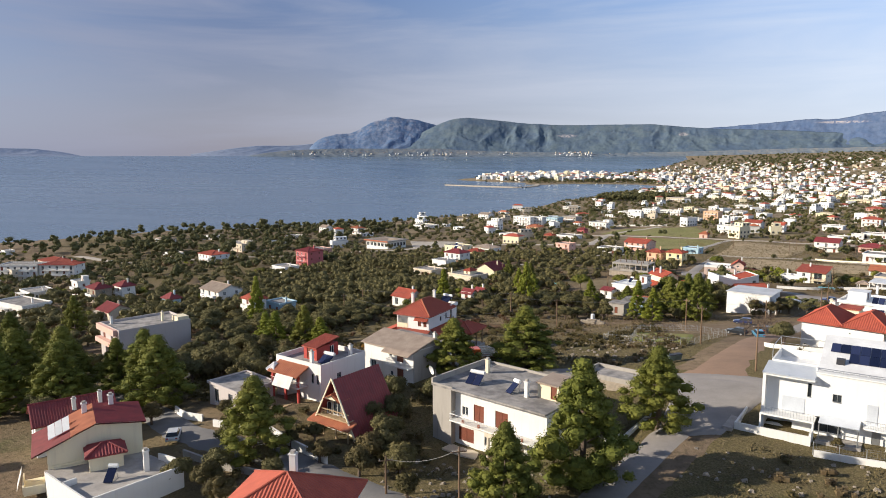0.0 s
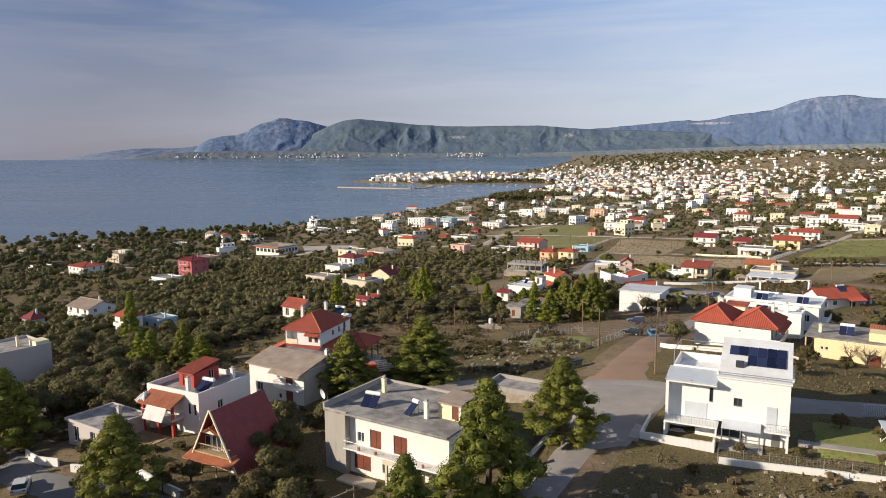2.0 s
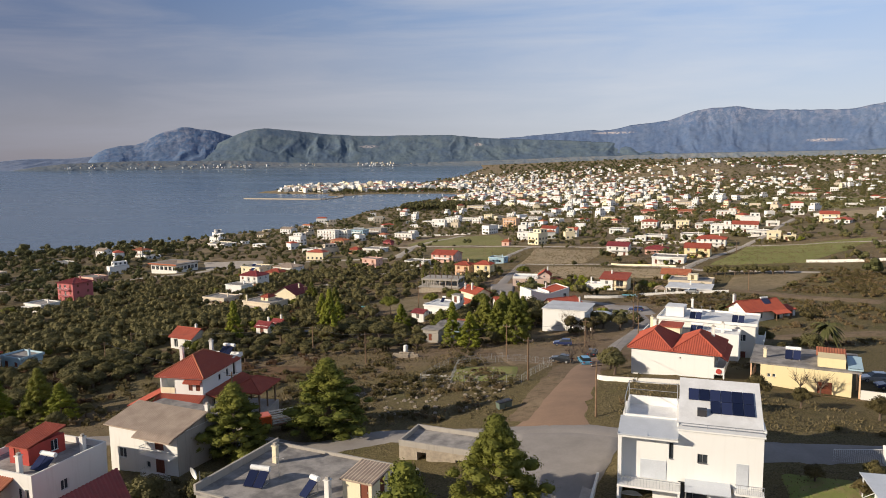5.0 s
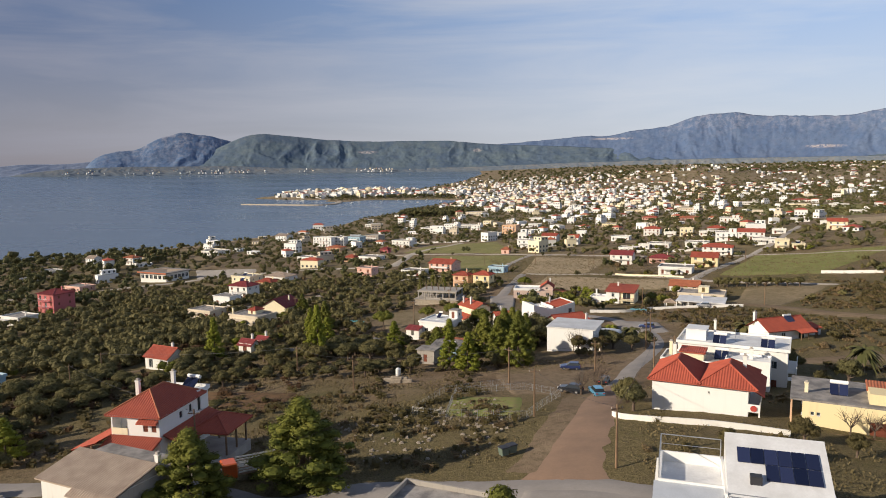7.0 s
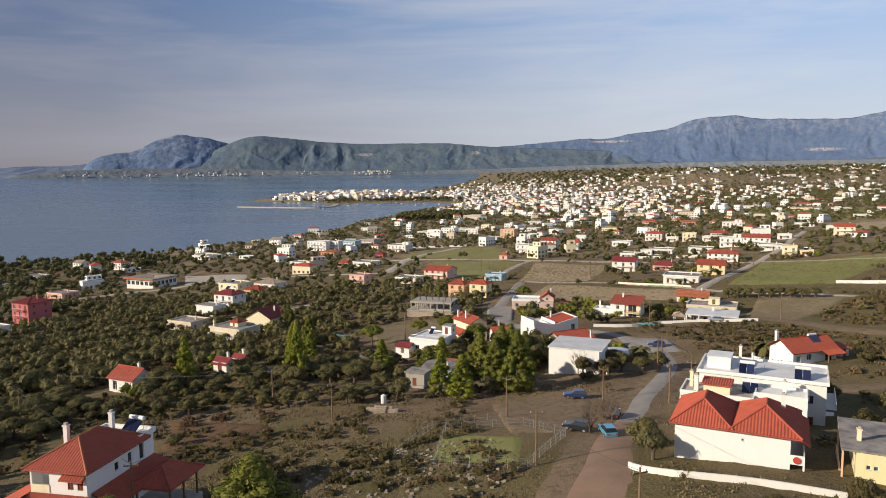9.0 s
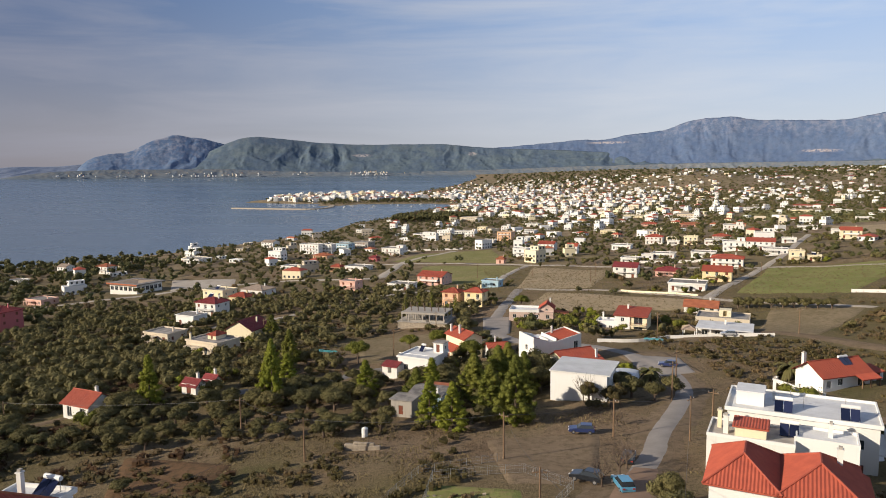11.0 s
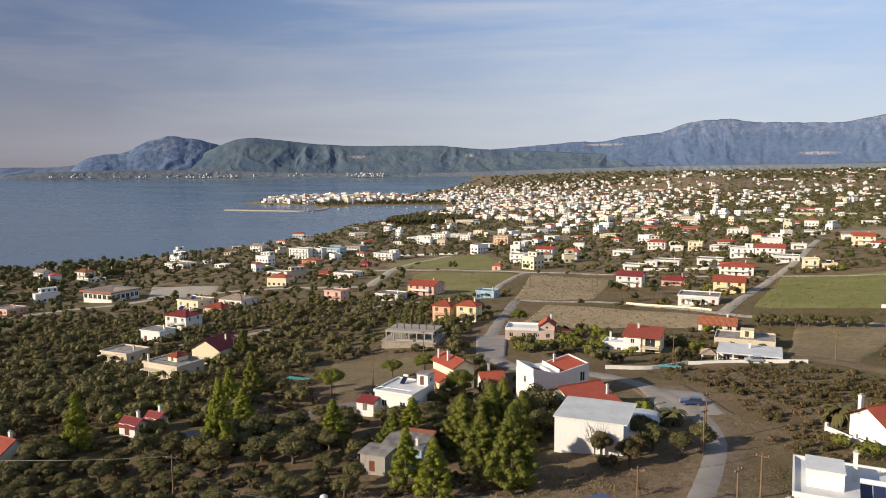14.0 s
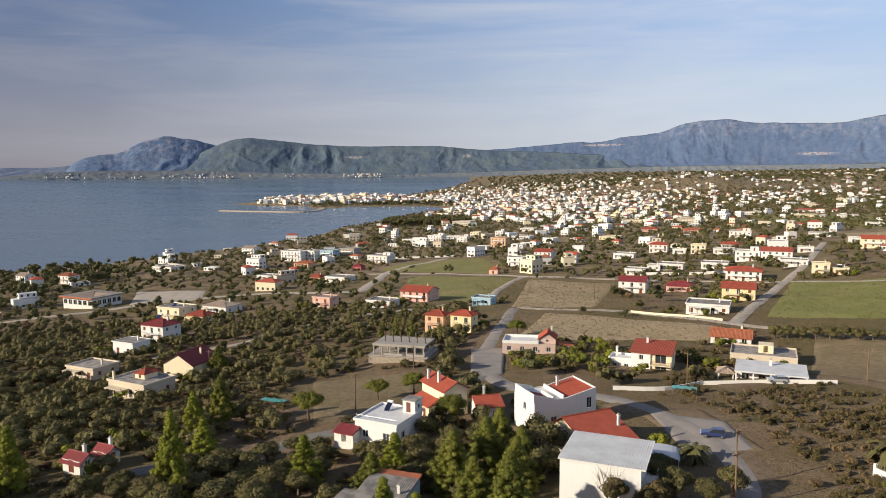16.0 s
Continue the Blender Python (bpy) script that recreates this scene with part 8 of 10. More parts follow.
for x, y, hi, wi in ((6.6, 205, 0.95, 1.1), (11.7, 208.5, 1.0, 1.2), (15.5, 203, 0.85, 1.1), (13, 186, 1.2, 1.15), (14.5, 217, 0.9, 1.0), (17, 208.5, 0.85, 0.9), (9, 193, 0.95, 1.1), (-40, 248, 1.0, 0.9), (-60, 310, 0.8, 0.9), (-5, 205, 0.7, 0.9)):
    tree("pine", x, y, hi, wi)
for x, y, hi, wi in ((-35, 209, 1.35, 1.1), (-37, 211, 0.9, 0.9), (-63, 215, 1.1, 1.1), (-2, 189, 0.9, 1.1), (2, 184.5, 0.85, 1.1), (-43, 241, 0.9, 1.0), (-35, 223, 0.85, 1.2), (-16, 212, 0.8, 1.1), (-2, 210, 0.8, 1.1),
                     (-83, 143, 0.85, 1.3), (-88, 147, 0.8, 1.2), (-80, 150, 0.75, 1.2), (-108, 176, 1.4, 1.2), (-70, 140, 0.7, 1.2)):
    tree("light_pine", x, y, hi, wi)
for x, y, hi, wi in ((-22, 248, 1.15, 1.2), (7, 237, 1.2, 1.2), (-1, 265, 1.0, 1.1), (-9, 262, 0.9, 1.0), (30, 330, 1.0, 1.1)):
    tree("round_pine", x, y, hi, wi)
tree("autumn", -50.5, 127, 0.95, 1.3)
tree("autumn", -54, 131, 0.7, 1.0)

# what must stay free of planting
bpy.context.view_layer.update()
KEEP = []
for ob in list(scene.objects):
    if ob.parent is None and ob.type == "EMPTY":
        pts = [c.matrix_world @ Vector(v) for c in ob.children if c.type == "MESH" for v in c.bound_box]
        if pts and ob.get("category") not in ("tree", "bush"):
            lo, hi = [min(p[i] for p in pts) for i in (0, 1)], [max(p[i] for p in pts) for i in (0, 1)]
            KEEP.append(((lo[0] + hi[0]) / 2, (lo[1] + hi[1]) / 2, 0.5 * math.hypot(hi[0] - lo[0], hi[1] - lo[1]) * 0.80 + 1.0))
        elif pts:
            KEEP.append((ob.location.x, ob.location.y, 1.8))
    elif ob.type == "MESH" and ob.name.split(".")[0] in ("road", "ground_field") and len(ob.data.vertices) not in (144, 196) or ob.get("label") == "trodden dirt where cars park":
        for v in list(ob.data.vertices)[:: 3 if ob.name.startswith("road") else 2]:
            KEEP.append((v.co.x, v.co.y, 3.2))
KEEP = np.array(KEEP)


def scatter(x0, x1, y0, y1, gap, jitter, rnd, margin=0.0, keep=1.0):
    """Places on a loose grid, none on a house, road or field."""
    gx, gy = np.meshgrid(np.arange(x0, x1, gap), np.arange(y0, y1, gap))
    p = np.stack([gx.ravel(), gy.ravel()], 1) + rnd.uniform(-jitter, jitter, (gx.size, 2)) * gap
    p = p[rnd.rand(len(p)) < keep]
    ok = np.ones(len(p), bool)
    for i in range(0, len(p), 400):
        d = np.hypot(p[i:i + 400, None, 0] - KEEP[None, :, 0], p[i:i + 400, None, 1] - KEEP[None, :, 1])
        ok[i:i + 400] = (d > KEEP[None, :, 2] + margin).all(1)
    p = p[ok]
    return p[shore_distance(p[:, 0], p[:, 1]) > 8]


grove = np.concatenate([scatter(-175, 16, 186, 420, 5.7, 0.36, RND, -0.3, 0.92), scatter(-230, -62, 118, 262, 6.0, 0.42, RND, 0.0, 0.85), scatter(-90, -44, 150, 200, 7.0, 0.4, RND, 0.4, 0.5)])
free = bell(grove[:, 0], grove[:, 1], -62, 160, 16) + bell(grove[:, 0], grove[:, 1], -26, 268, 15) + bell(grove[:, 0], grove[:, 1], -11, 275, 13) + bell(grove[:, 0], grove[:, 1], -16, 250, 11) + bell(grove[:, 0], grove[:, 1], -75, 226, 9) < 0.4
grove = grove[free]
grove = grove[(np.abs(grove[:, 0] + 6) > 12) | (np.abs(grove[:, 1] - 305) > 12)]
grove = grove[np.argsort(np.hypot(grove[:, 0], grove[:, 1] - 60))]
near_small = np.array([(-77.5, 202), (-74, 199), (-56, 217), (-54, 213)])
grove = grove[(np.hypot(grove[:, None, 0] - near_small[None, :, 0], grove[:, None, 1] - near_small[None, :, 1]) > 5.5).all(1)]
for x, y in grove[:230]:
    s = 0.72 + 0.5 * RND.rand()
    low = 0.72 if y < 200 and x > -80 else 1.0
    tree("olive", float(x), float(y), low * s * (0.85 + 0.3 * RND.rand()), low * s * 1.25)

for i in range(9):
    tree("olive", 104 + 2.9 * i, 311 - 2.2 * i + RND.rand(), 0.9 + 0.2 * RND.rand(), 1.15)

# single bushes and garden trees by the houses
for kind, x, y, s in (("olive", 25, 141, 1.0), ("olive", 24, 134, 1.05), ("olive", 20.1, 207.6, 1.50), ("shrub", 18.4, 211.3, 1.70), ("olive", 21.3, 218.7, 1.75), ("olive", 35, 204, 1.0), ("olive", 37, 208, 0.9), ("shrub", 33, 196, 0.9), ("olive", -33, 84, 1.1), ("olive", -31, 79, 1.0), ("olive", -34, 91, 1.05), ("olive", -27, 74, 0.9),
                      ("shrub", -24, 68, 0.8), ("shrub", -38, 75, 0.8), ("olive", -30, 98, 1.0), ("olive", -53, 78, 0.75), ("shrub", -58, 92, 0.9), ("olive", -64, 104, 1.1), ("shrub", -61, 109, 1.1), ("olive", -70, 112, 1.2), ("shrub", -60, 88, 0.6), ("shrub", -3, 78, 0.6),
                      ("shrub", 40, 118, 0.8), ("shrub", 44, 114, 0.7), ("shrub", 52, 110, 0.8), ("shrub", 60, 112, 0.9), ("shrub", 36, 112, 0.6), ("shrub", 30, 115, 0.7), ("shrub", 38, 90, 0.45), ("shrub", 35, 93, 0.5), ("shrub", 41, 93, 0.55), ("shrub", 28, 86, 0.35), ("shrub", 22, 87, 0.35),
                      ("olive", 62, 166, 1.0), ("olive", -38.1, 92, 1.0), ("olive", -36.5, 97, 1.15), ("olive", -36.4, 87.9, 1.0), ("olive", -32, 85.1, 0.95), ("shrub", -32.3, 77.7, 1.0), ("olive", -28, 76.9, 0.9), ("shrub", -31.8, 72.9, 0.9), ("shrub", -41.7, 80.9, 0.7), ("shrub", -44, 78.7, 0.6),
                      ("shrub", -44.6, 72.9, 0.7), ("olive", -41, 69, 0.8), ("olive", -52.3, 66.7, 0.9), ("shrub", -73.9, 122.2, 1.2), ("olive", -80.7, 112.9, 1.1), ("olive", -78.2, 116.7, 1.1), ("shrub", -70.2, 84.2, 0.9), ("olive", -65.7, 116.4, 1.2), ("shrub", -68, 121, 1.1), ("olive", -79, 110.5, 1.35), ("olive", -74.5, 112, 1.3), ("shrub", -71.5, 114.8, 1.4), ("olive", -78, 104.5, 1.3), ("shrub", -73, 106.5, 1.3), ("olive", -68, 107, 1.2), ("shrub", -66, 101.5, 1.2), ("shrub", -83, 106, 1.3), ("olive", -81, 118, 1.4), ("olive", -86, 112, 1.3),
                      ("olive", 36.3, 198.5, 1.15), ("olive", 44.5, 199.5, 1.0), ("olive", 40, 195.5, 1.0), ("shrub", 31, 192, 1.0), ("shrub", 28, 197, 1.0), ("olive", 66, 154, 1.1), ("shrub", 57, 146, 0.9), ("shrub", 60, 140, 0.8), ("olive", -90, 84, 1.2), ("olive", -96, 88, 1.1), ("olive", -86, 66, 1.0), ("shrub", -48, 66, 0.9), ("shrub", -44, 63, 0.9), ("olive", -49, 70, 0.9)):
    tree(kind, x, y, s)


def thicket(name, label, places, leaf, rnd, size, count, leaf_size, shape=0.75, core=2):
    """Many trees or bushes too many to count, as one mesh of leafy sprays."""
    quads = []
    zs = land(places[:, 0], places[:, 1])
    for (x, y), z in zip(places, zs):
        s = size * (0.6 + 0.8 * rnd.rand())
        lobes = [(x + s * 0.42 * rnd.normal(), y + s * 0.42 * rnd.normal(), z + s * shape * (0.55 + 0.65 * rnd.rand()), s * (0.42 + 0.3 * rnd.rand())) for _ in range(5)]
        quads += [tufts(lobes, count, leaf_size, rnd), cores(lobes, rnd, core, 0.70)]
    ob = new(name, quad_mesh(name, np.concatenate(quads), leaf))
    return tagged(ob, label, "vegetation", kind="stuff")


thicket("olive_grove", "dense grey-green olive grove on the slope", grove[230:], OLIVE_LEAF, RND, 2.15, 330, 0.175, 1.0)
mid = np.concatenate([scatter(-420, 330, 425, 800, 10.5, 0.45, RND, 0.8, 0.8), scatter(-470, -230, 150, 425, 10, 0.45, RND, 0.8, 0.75), scatter(20, 330, 262, 425, 11, 0.45, RND, 0.8, 0.42), scatter(-330, -176, 262, 425, 9, 0.45, RND, 0.8, 0.85)])
pick = RND.rand(len(mid))
thicket("distant_trees", "distant olive trees among the village houses", mid[pick < 0.72], OLIVE_LEAF, RND, 2.2, 60, 0.40, 1.0)
thicket("distant_pines", "distant dark pines among the village houses", mid[(pick >= 0.72) & (pick < 0.95)], FAR_LEAF, RND, 2.5, 70, 0.42, 1.3)
thicket("distant_shrubs", "distant rust-brown trees among the village houses", mid[pick >= 0.95], DRY_LEAF, RND, 2.2, 70, 0.6)
# gardens: bushes and small trees close round the village houses
yard = []
for ob in list(scene.objects):
    if ob.parent is None and ob.get("category") == "house" and ob.location.y > 178:
        n = 9 if ob.location.y < 600 else 5
        a, r = RND.rand(n) * math.tau, RND.uniform(7, 13, n)
        yard += [(ob.location.x + 4 + r[i] * math.cos(a[i]), ob.location.y + 3 + r[i] * math.sin(a[i])) for i in range(n)]
yard += [(24.8 + (25 * u + 6 * v), 284 - 12 * u + 40 * v) for u, v in RND.rand(60, 2)]
yard = np.array(yard)
gap = np.hypot(yard[:, None, 0] - KEEP[None, :, 0], yard[:, None, 1] - KEEP[None, :, 1])
yard = yard[(gap > KEEP[None, :, 2] * 0.82).all(1)]
hue = RND.rand(len(yard))
thicket("garden_trees", "dark green garden trees and hedges by the village houses", yard[hue < 0.45], PINE_LEAF, RND, 1.75, 240, 0.2, 0.9)
thicket("garden_bushes", "olive-green garden bushes by the village houses", yard[(hue >= 0.45) & (hue < 0.85)], SHRUB_LEAF, RND, 1.65, 220, 0.2, 0.8)
thicket("fruit_trees", "yellow-green fruit trees by the village houses", yard[hue >= 0.85], LIGHT_PINE_LEAF, RND, 1.5, 220, 0.2, 0.9)
far = np.concatenate([scatter(-420, 1300, 800, 2300, 13.0, 0.5, RND, 1, 0.8), scatter(-500, 2000, 2300, 3400, 25, 0.5, RND, 1, 0.85)])
thicket("far_trees", "far dark trees through the town", far[::2], FAR_LEAF, RND, 3.3, 9, 0.9, 0.9, 1)
thicket("far_olives", "far olive groves round the town", far[1::2], OLIVE_LEAF, RND, 3.1, 9, 0.9, 0.75, 1)
thicket("far_hill_scrub", "far wooded hills behind the town", np.concatenate([scatter(300, 3600, 2500, 4300, 52, 0.5, RND, 1, 0.8), scatter(-200, 1100, 2950, 4250, 60, 0.5, RND, 1, 0.6)]), FAR_LEAF, RND, 8.0, 16, 2.6, 0.6, 1)
wood = np.concatenate([scatter(-80, 48, 1215, 1350, 7, 0.4, RND, 0, 0.9), scatter(-420, -200, 640, 760, 16, 0.45, RND, 1, 0.4)])
thicket("pine_wood", "dark pine wood beside the bay", wood, FAR_LEAF, RND, 4.4, 60, 0.7, 1.5)
thicket("shore_trees", "tall dark trees along the shore", np.concatenate([scatter(-520, -250, 420, 700, 11, 0.45, RND, 1, 0.5), np.array([[-128.0, 880], [-124, 884], [-120, 878], [-72, 950], [-68, 946]])]), FAR_LEAF, RND, 3.6, 120, 0.6, 1.5)

def patchy(places, size, bare):
    """Only the places inside loose patches of about the given size."""
    return places[np.array([noise.fractal((x / size, y / size, 4.0), 1.0, 2.0, 3) > bare for x, y in places])]


# low scrub, dry bushes and grass on the open ground
scrub = np.concatenate([scatter(-44, 8, 116, 186, 2.1, 0.5, RND, 0.3, 0.6), scatter(-4, 50, 60, 88, 2.4, 0.5, RND, 0.3, 0.5), scatter(-100, -44, 120, 190, 2.4, 0.5, RND, 0.2, 0.75), scatter(-95, -20, 190, 250, 3.2, 0.5, RND, 0, 0.6), scatter(52, 150, 165, 300, 2.0, 0.5, RND, 0, 0.7), scatter(20, 60, 105, 150, 2.4, 0.5, RND, 0, 0.6)])
scrub = patchy(scrub, 13.0, 0.0)
split = RND.rand(len(scrub))
thicket("scrub", "low olive-green scrub on the open slope", scrub[split < 0.5], SHRUB_LEAF, RND, 0.85, 46, 0.13, 0.55, 1)
under = np.concatenate([scatter(-150, 14, 188, 300, 3.3, 0.5, RND, 0, 0.7), scatter(-175, -40, 300, 400, 4.5, 0.5, RND, 0, 0.6), scatter(-200, -62, 105, 188, 4.2, 0.5, RND, 0, 0.55)])
dark = np.concatenate([scatter(-128, -62, 84, 122, 3.0, 0.5, RND, 0, 0.6), scatter(-58, -26, 64, 108, 2.2, 0.5, RND, -0.5, 0.5), scatter(-40, -4, 108, 150, 2.2, 0.5, RND, 0, 0.7), scatter(-46, -14, 150, 176, 2.8, 0.5, RND, 0, 0.5), scatter(-2, 12, 150, 180, 2.6, 0.5, RND, 0, 0.4)])
dark = np.concatenate([patchy(dark, 16.0, -0.02), scatter(-64, -24, 62, 106, 2.5, 0.5, RND, -0.6, 0.6), scatter(-90, -60, 92, 124, 3.0, 0.5, RND, -0.4, 0.5)])
thicket("dense_scrub", "dense dark evergreen scrub on the slope", dark, SHRUB_LEAF, RND, 1.0, 80, 0.14, 0.6, 1)
thicket("undergrowth", "dark undergrowth between the olive trees", under, SHRUB_LEAF, RND, 1.15, 40, 0.18, 0.55, 1)
russet = np.concatenate([scatter(-200, -64, 150, 260, 3.4, 0.5, RND, 0, 0.5), scatter(-150, -30, 226, 330, 4.6, 0.5, RND, 0, 0.45), scatter(-60, -16, 150, 186, 3.4, 0.5, RND, 0, 0.35)])
thicket("russet_scrub", "russet heath scrub between the olives", patchy(russet, 18.0, -0.05), RUSSET_LEAF, RND, 1.1, 60, 0.15, 0.6, 1)
thicket("dry_scrub", "dry brown scrub on the open slope", scrub[split >= 0.5], DRY_LEAF, RND, 0.72, 40, 0.13, 0.5, 1)
thicket("brown_bushes", "rust-brown bushes on the waste ground", patchy(scatter(57, 150, 172, 300, 2.7, 0.5, RND, 0, 0.62), 22.0, -0.05), SHRUB_LEAF, RND, 1.05, 60, 0.15, 0.6, 1)
thicket("dry_bushes", "dry rust-brown bushes on the waste ground", scatter(57, 150, 172, 300, 4.2, 0.5, RND, 0, 0.5), DRY_LEAF, RND, 0.9, 45, 0.15, 0.6, 1)


def grass(name, label, places, high, rnd):
    n = len(places)
    z = land(places[:, 0], places[:, 1])
    base = np.column_stack([places, z + 0.05])
    a = rnd.rand(n) * math.tau
    side = np.stack([np.cos(a), np.sin(a), 0 * a], 1) * (0.05 + 0.09 * rnd.rand(n))[:, None]
    lean = np.stack([rnd.normal(size=n) * 0.12, rnd.normal(size=n) * 0.12, high * (0.4 + rnd.rand(n))], 1)
    ob = new(name, quad_mesh(name, np.stack([base - side, base + side, base + lean + side * 0.4, base + lean - side * 0.4], 1), GRASS_LEAF))
    return tagged(ob, label, "grass", kind="stuff")


grass("grass", "dry grass tufts on the open ground", patchy(np.concatenate([scatter(-44, 52, 58, 190, 0.42, 0.5, RND, -0.6, 0.8), scatter(52, 130, 165, 260, 0.8, 0.5, RND, -0.6, 0.7), scatter(-100, -44, 110, 230, 0.9, 0.5, RND, -0.6, 0.6)]), 7.0, -0.05), 0.22, RND)

tuft = np.concatenate([RND.uniform((26, 300), (110, 530), (5200, 2)), RND.uniform((110, 300), (250, 460), (5200, 2))])
roads_only = KEEP[KEEP[:, 2] > 3.3]
tuft = tuft[(np.hypot(tuft[:, None, 0] - roads_only[None, :, 0], tuft[:, None, 1] - roads_only[None, :, 1]) > roads_only[None, :, 2]).all(1)]
ob = new("field_grass", quad_mesh("field_grass", tufts(np.column_stack([tuft, land(tuft[:, 0], tuft[:, 1]) + 0.25, np.full(len(tuft), 0.55)]), 60000, 0.16, RND), GRASS_LEAF))
tagged(ob, "dry weeds scattered over the open fields", "grass", kind="stuff")

# ---- the town round the bay ----


def town(label, places, rnd, big=1.0, floors=(1, 1, 2, 2, 3), zs=None):
    """Hundreds of small houses, with window openings and roofs, as one mesh."""
    verts, faces, slots = [], [], []

    def quad(pts, slot):
        i = len(verts)
        verts.extend(pts)
        faces.append(tuple(range(i, i + len(pts))))
        slots.append(slot)

    zs = land(places[:, 0], places[:, 1]) if zs is None else zs
    for (x, y), z in zip(places, zs):
        w, d = big * rnd.uniform(7.5, 16), big * rnd.uniform(6.5, 11)
        storeys = rnd.choice(floors)
        h = 2.9 * storeys
        a = radians(rnd.choice([-25, -25, 8, 40, -55]) + rnd.uniform(-8, 8))
        u, v = np.array([math.cos(a), math.sin(a), 0]), np.array([-math.sin(a), math.cos(a), 0])
        o = np.array([x, y, z]) - u * w / 2 - v * d / 2
        up = np.array([0, 0, 1.0])
        wall = rnd.choice([0, 0, 0, 0, 0, 0, 1, 6])
        at = lambda p, q, r: tuple(o + u * p + v * q + up * r)
        blocks = [(0, w, 0, d, -4, h)]
        if storeys > 1 and rnd.rand() < 0.3:
            blocks.append((w * 0.25, w * 0.95, d * 0.3, d, h, h + 2.9))
        for x0, x1, y0, y1, z0, z1 in blocks:
            c = [(x0, y0), (x1, y0), (x1, y1), (x0, y1)]
            for k in range(4):
                (p0, q0), (p1, q1) = c[k], c[(k + 1) % 4]
                quad([at(p0, q0, z0), at(p1, q1, z0), at(p1, q1, z1), at(p0, q0, z1)], wall)
                length = math.hypot(p1 - p0, q1 - q0)
                n = int(length / 3.2)
                nx, ny = (q1 - q0) / length, -(p1 - p0) / length
                if k == 2:
                    continue
                for s in range(max(1, int((z1 - max(z0, 0)) / 3.0))):
                    for i in range(n):
                        f0, f1 = (i + 0.3) / n, (i + 0.72) / n
                        b0 = max(z0, 0) + s * 3.05 + 0.8
                        e = 0.05
                        quad([at(p0 + (p1 - p0) * f + nx * e, q0 + (q1 - q0) * f + ny * e, r) for f, r in ((f0, b0), (f1, b0), (f1, b0 + 1.5), (f0, b0 + 1.5))], 4)
            if len(blocks) == 1 and rnd.rand() < 0.4:
                t, m, e = rnd.choice([2, 2, 5]), (y0 + y1) / 2, 0.5
                rise = 1.8
                quad([at(x0 - e, y0 - e, z1), at(x1 + e, y0 - e, z1), at(x1 - d / 2, m, z1 + rise), at(x0 + d / 2, m, z1 + rise)] if w > d + 1 else [at(x0 - e, y0 - e, z1), at(x1 + e, y0 - e, z1), at((x0 + x1) / 2, m, z1 + rise)], t)
                quad([at(x1 + e, y1 + e, z1), at(x0 - e, y1 + e, z1), at(x0 + d / 2, m, z1 + rise), at(x1 - d / 2, m, z1 + rise)] if w > d + 1 else [at(x1 + e, y1 + e, z1), at(x0 - e, y1 + e, z1), at((x0 + x1) / 2, m, z1 + rise)], t)
                top = (x1 - d / 2, x0 + d / 2) if w > d + 1 else ((x0 + x1) / 2,) * 2
                quad([at(x1 + e, y0 - e, z1), at(x1 + e, y1 + e, z1), at(top[0], m, z1 + rise)], t)
                quad([at(x0 - e, y1 + e, z1), at(x0 - e, y0 - e, z1), at(top[1], m, z1 + rise)], t)
            else:
                quad([at(x0, y0, z1 - 0.3), at(x1, y0, z1 - 0.3), at(x1, y1, z1 - 0.3), at(x0, y1, z1 - 0.3)], 3 if rnd.rand() < 0.5 else 7)
    me = bpy.data.meshes.new("far_town")
    me.from_pydata(verts, [], faces)
    for m in (CLEAN_WHITE, CREAM, TILE_RED, ROOF_SLAB, PANE, TILE_MID, BEIGE, WHITE_ROOF):
        me.materials.append(m)
    me.polygons.foreach_set("material_index", np.array(slots, np.int32))
    me.update()
    return tagged(new("far_town", me), label, "town", kind="stuff")


TOWN = np.random.RandomState(4)


def near_core(n, cx, cy, sx, sy, turn=0.0):
    p = TOWN.normal(size=(n, 2)) * [sx, sy]
    c, s = math.cos(radians(turn)), math.sin(radians(turn))
    p = p @ np.array([[c, s], [-s, c]]) + [cx, cy]
    d = shore_distance(p[:, 0], p[:, 1])
    return p[(d > 14) & (p[:, 1] > 1000) & (p[:, 1] < 3600)]


places = np.concatenate([near_core(330, 150, 1750, 120, 280, -12), near_core(230, 330, 1750, 150, 260), near_core(140, 520, 2050, 260, 220), near_core(130, 130, 2300, 150, 200), near_core(330, 330, 2700, 190, 420), near_core(120, 620, 2500, 220, 300), near_core(90, 330, 1200, 170, 110), near_core(190, 900, 1750, 420, 330), near_core(170, 1500, 2000, 520, 420)])
town("dense white seaside town of flat-roofed houses", places, TOWN, 0.88)
cape = np.stack([TOWN.uniform(-540, 60, 420), TOWN.uniform(2120, 2440, 420)], 1)
cape = cape[(shore_distance(cape[:, 0], cape[:, 1]) > 22) & (TOWN.rand(len(cape)) < np.interp(cape[:, 0], [-540, -330, 60], [1.0, 0.8, 0.45]))]
town("white waterfront hotels on the low headland", cape, TOWN, 1.35, (2, 3, 3, 4, 5))
town("scattered white houses between the fields and the town", scatter(-330, 560, 520, 1120, 31, 0.45, TOWN, 4, 0.24), TOWN, 0.95)
outer = np.stack([TOWN.uniform(350, 2700, 700), TOWN.uniform(1250, 3700, 700)], 1)
outer = outer[(np.abs(np.degrees(np.arctan2(outer[:, 0], outer[:, 1])) - 20) < 17) & (TOWN.rand(700) < np.interp(outer[:, 1], [1250, 3700], [0.4, 1.0]))]
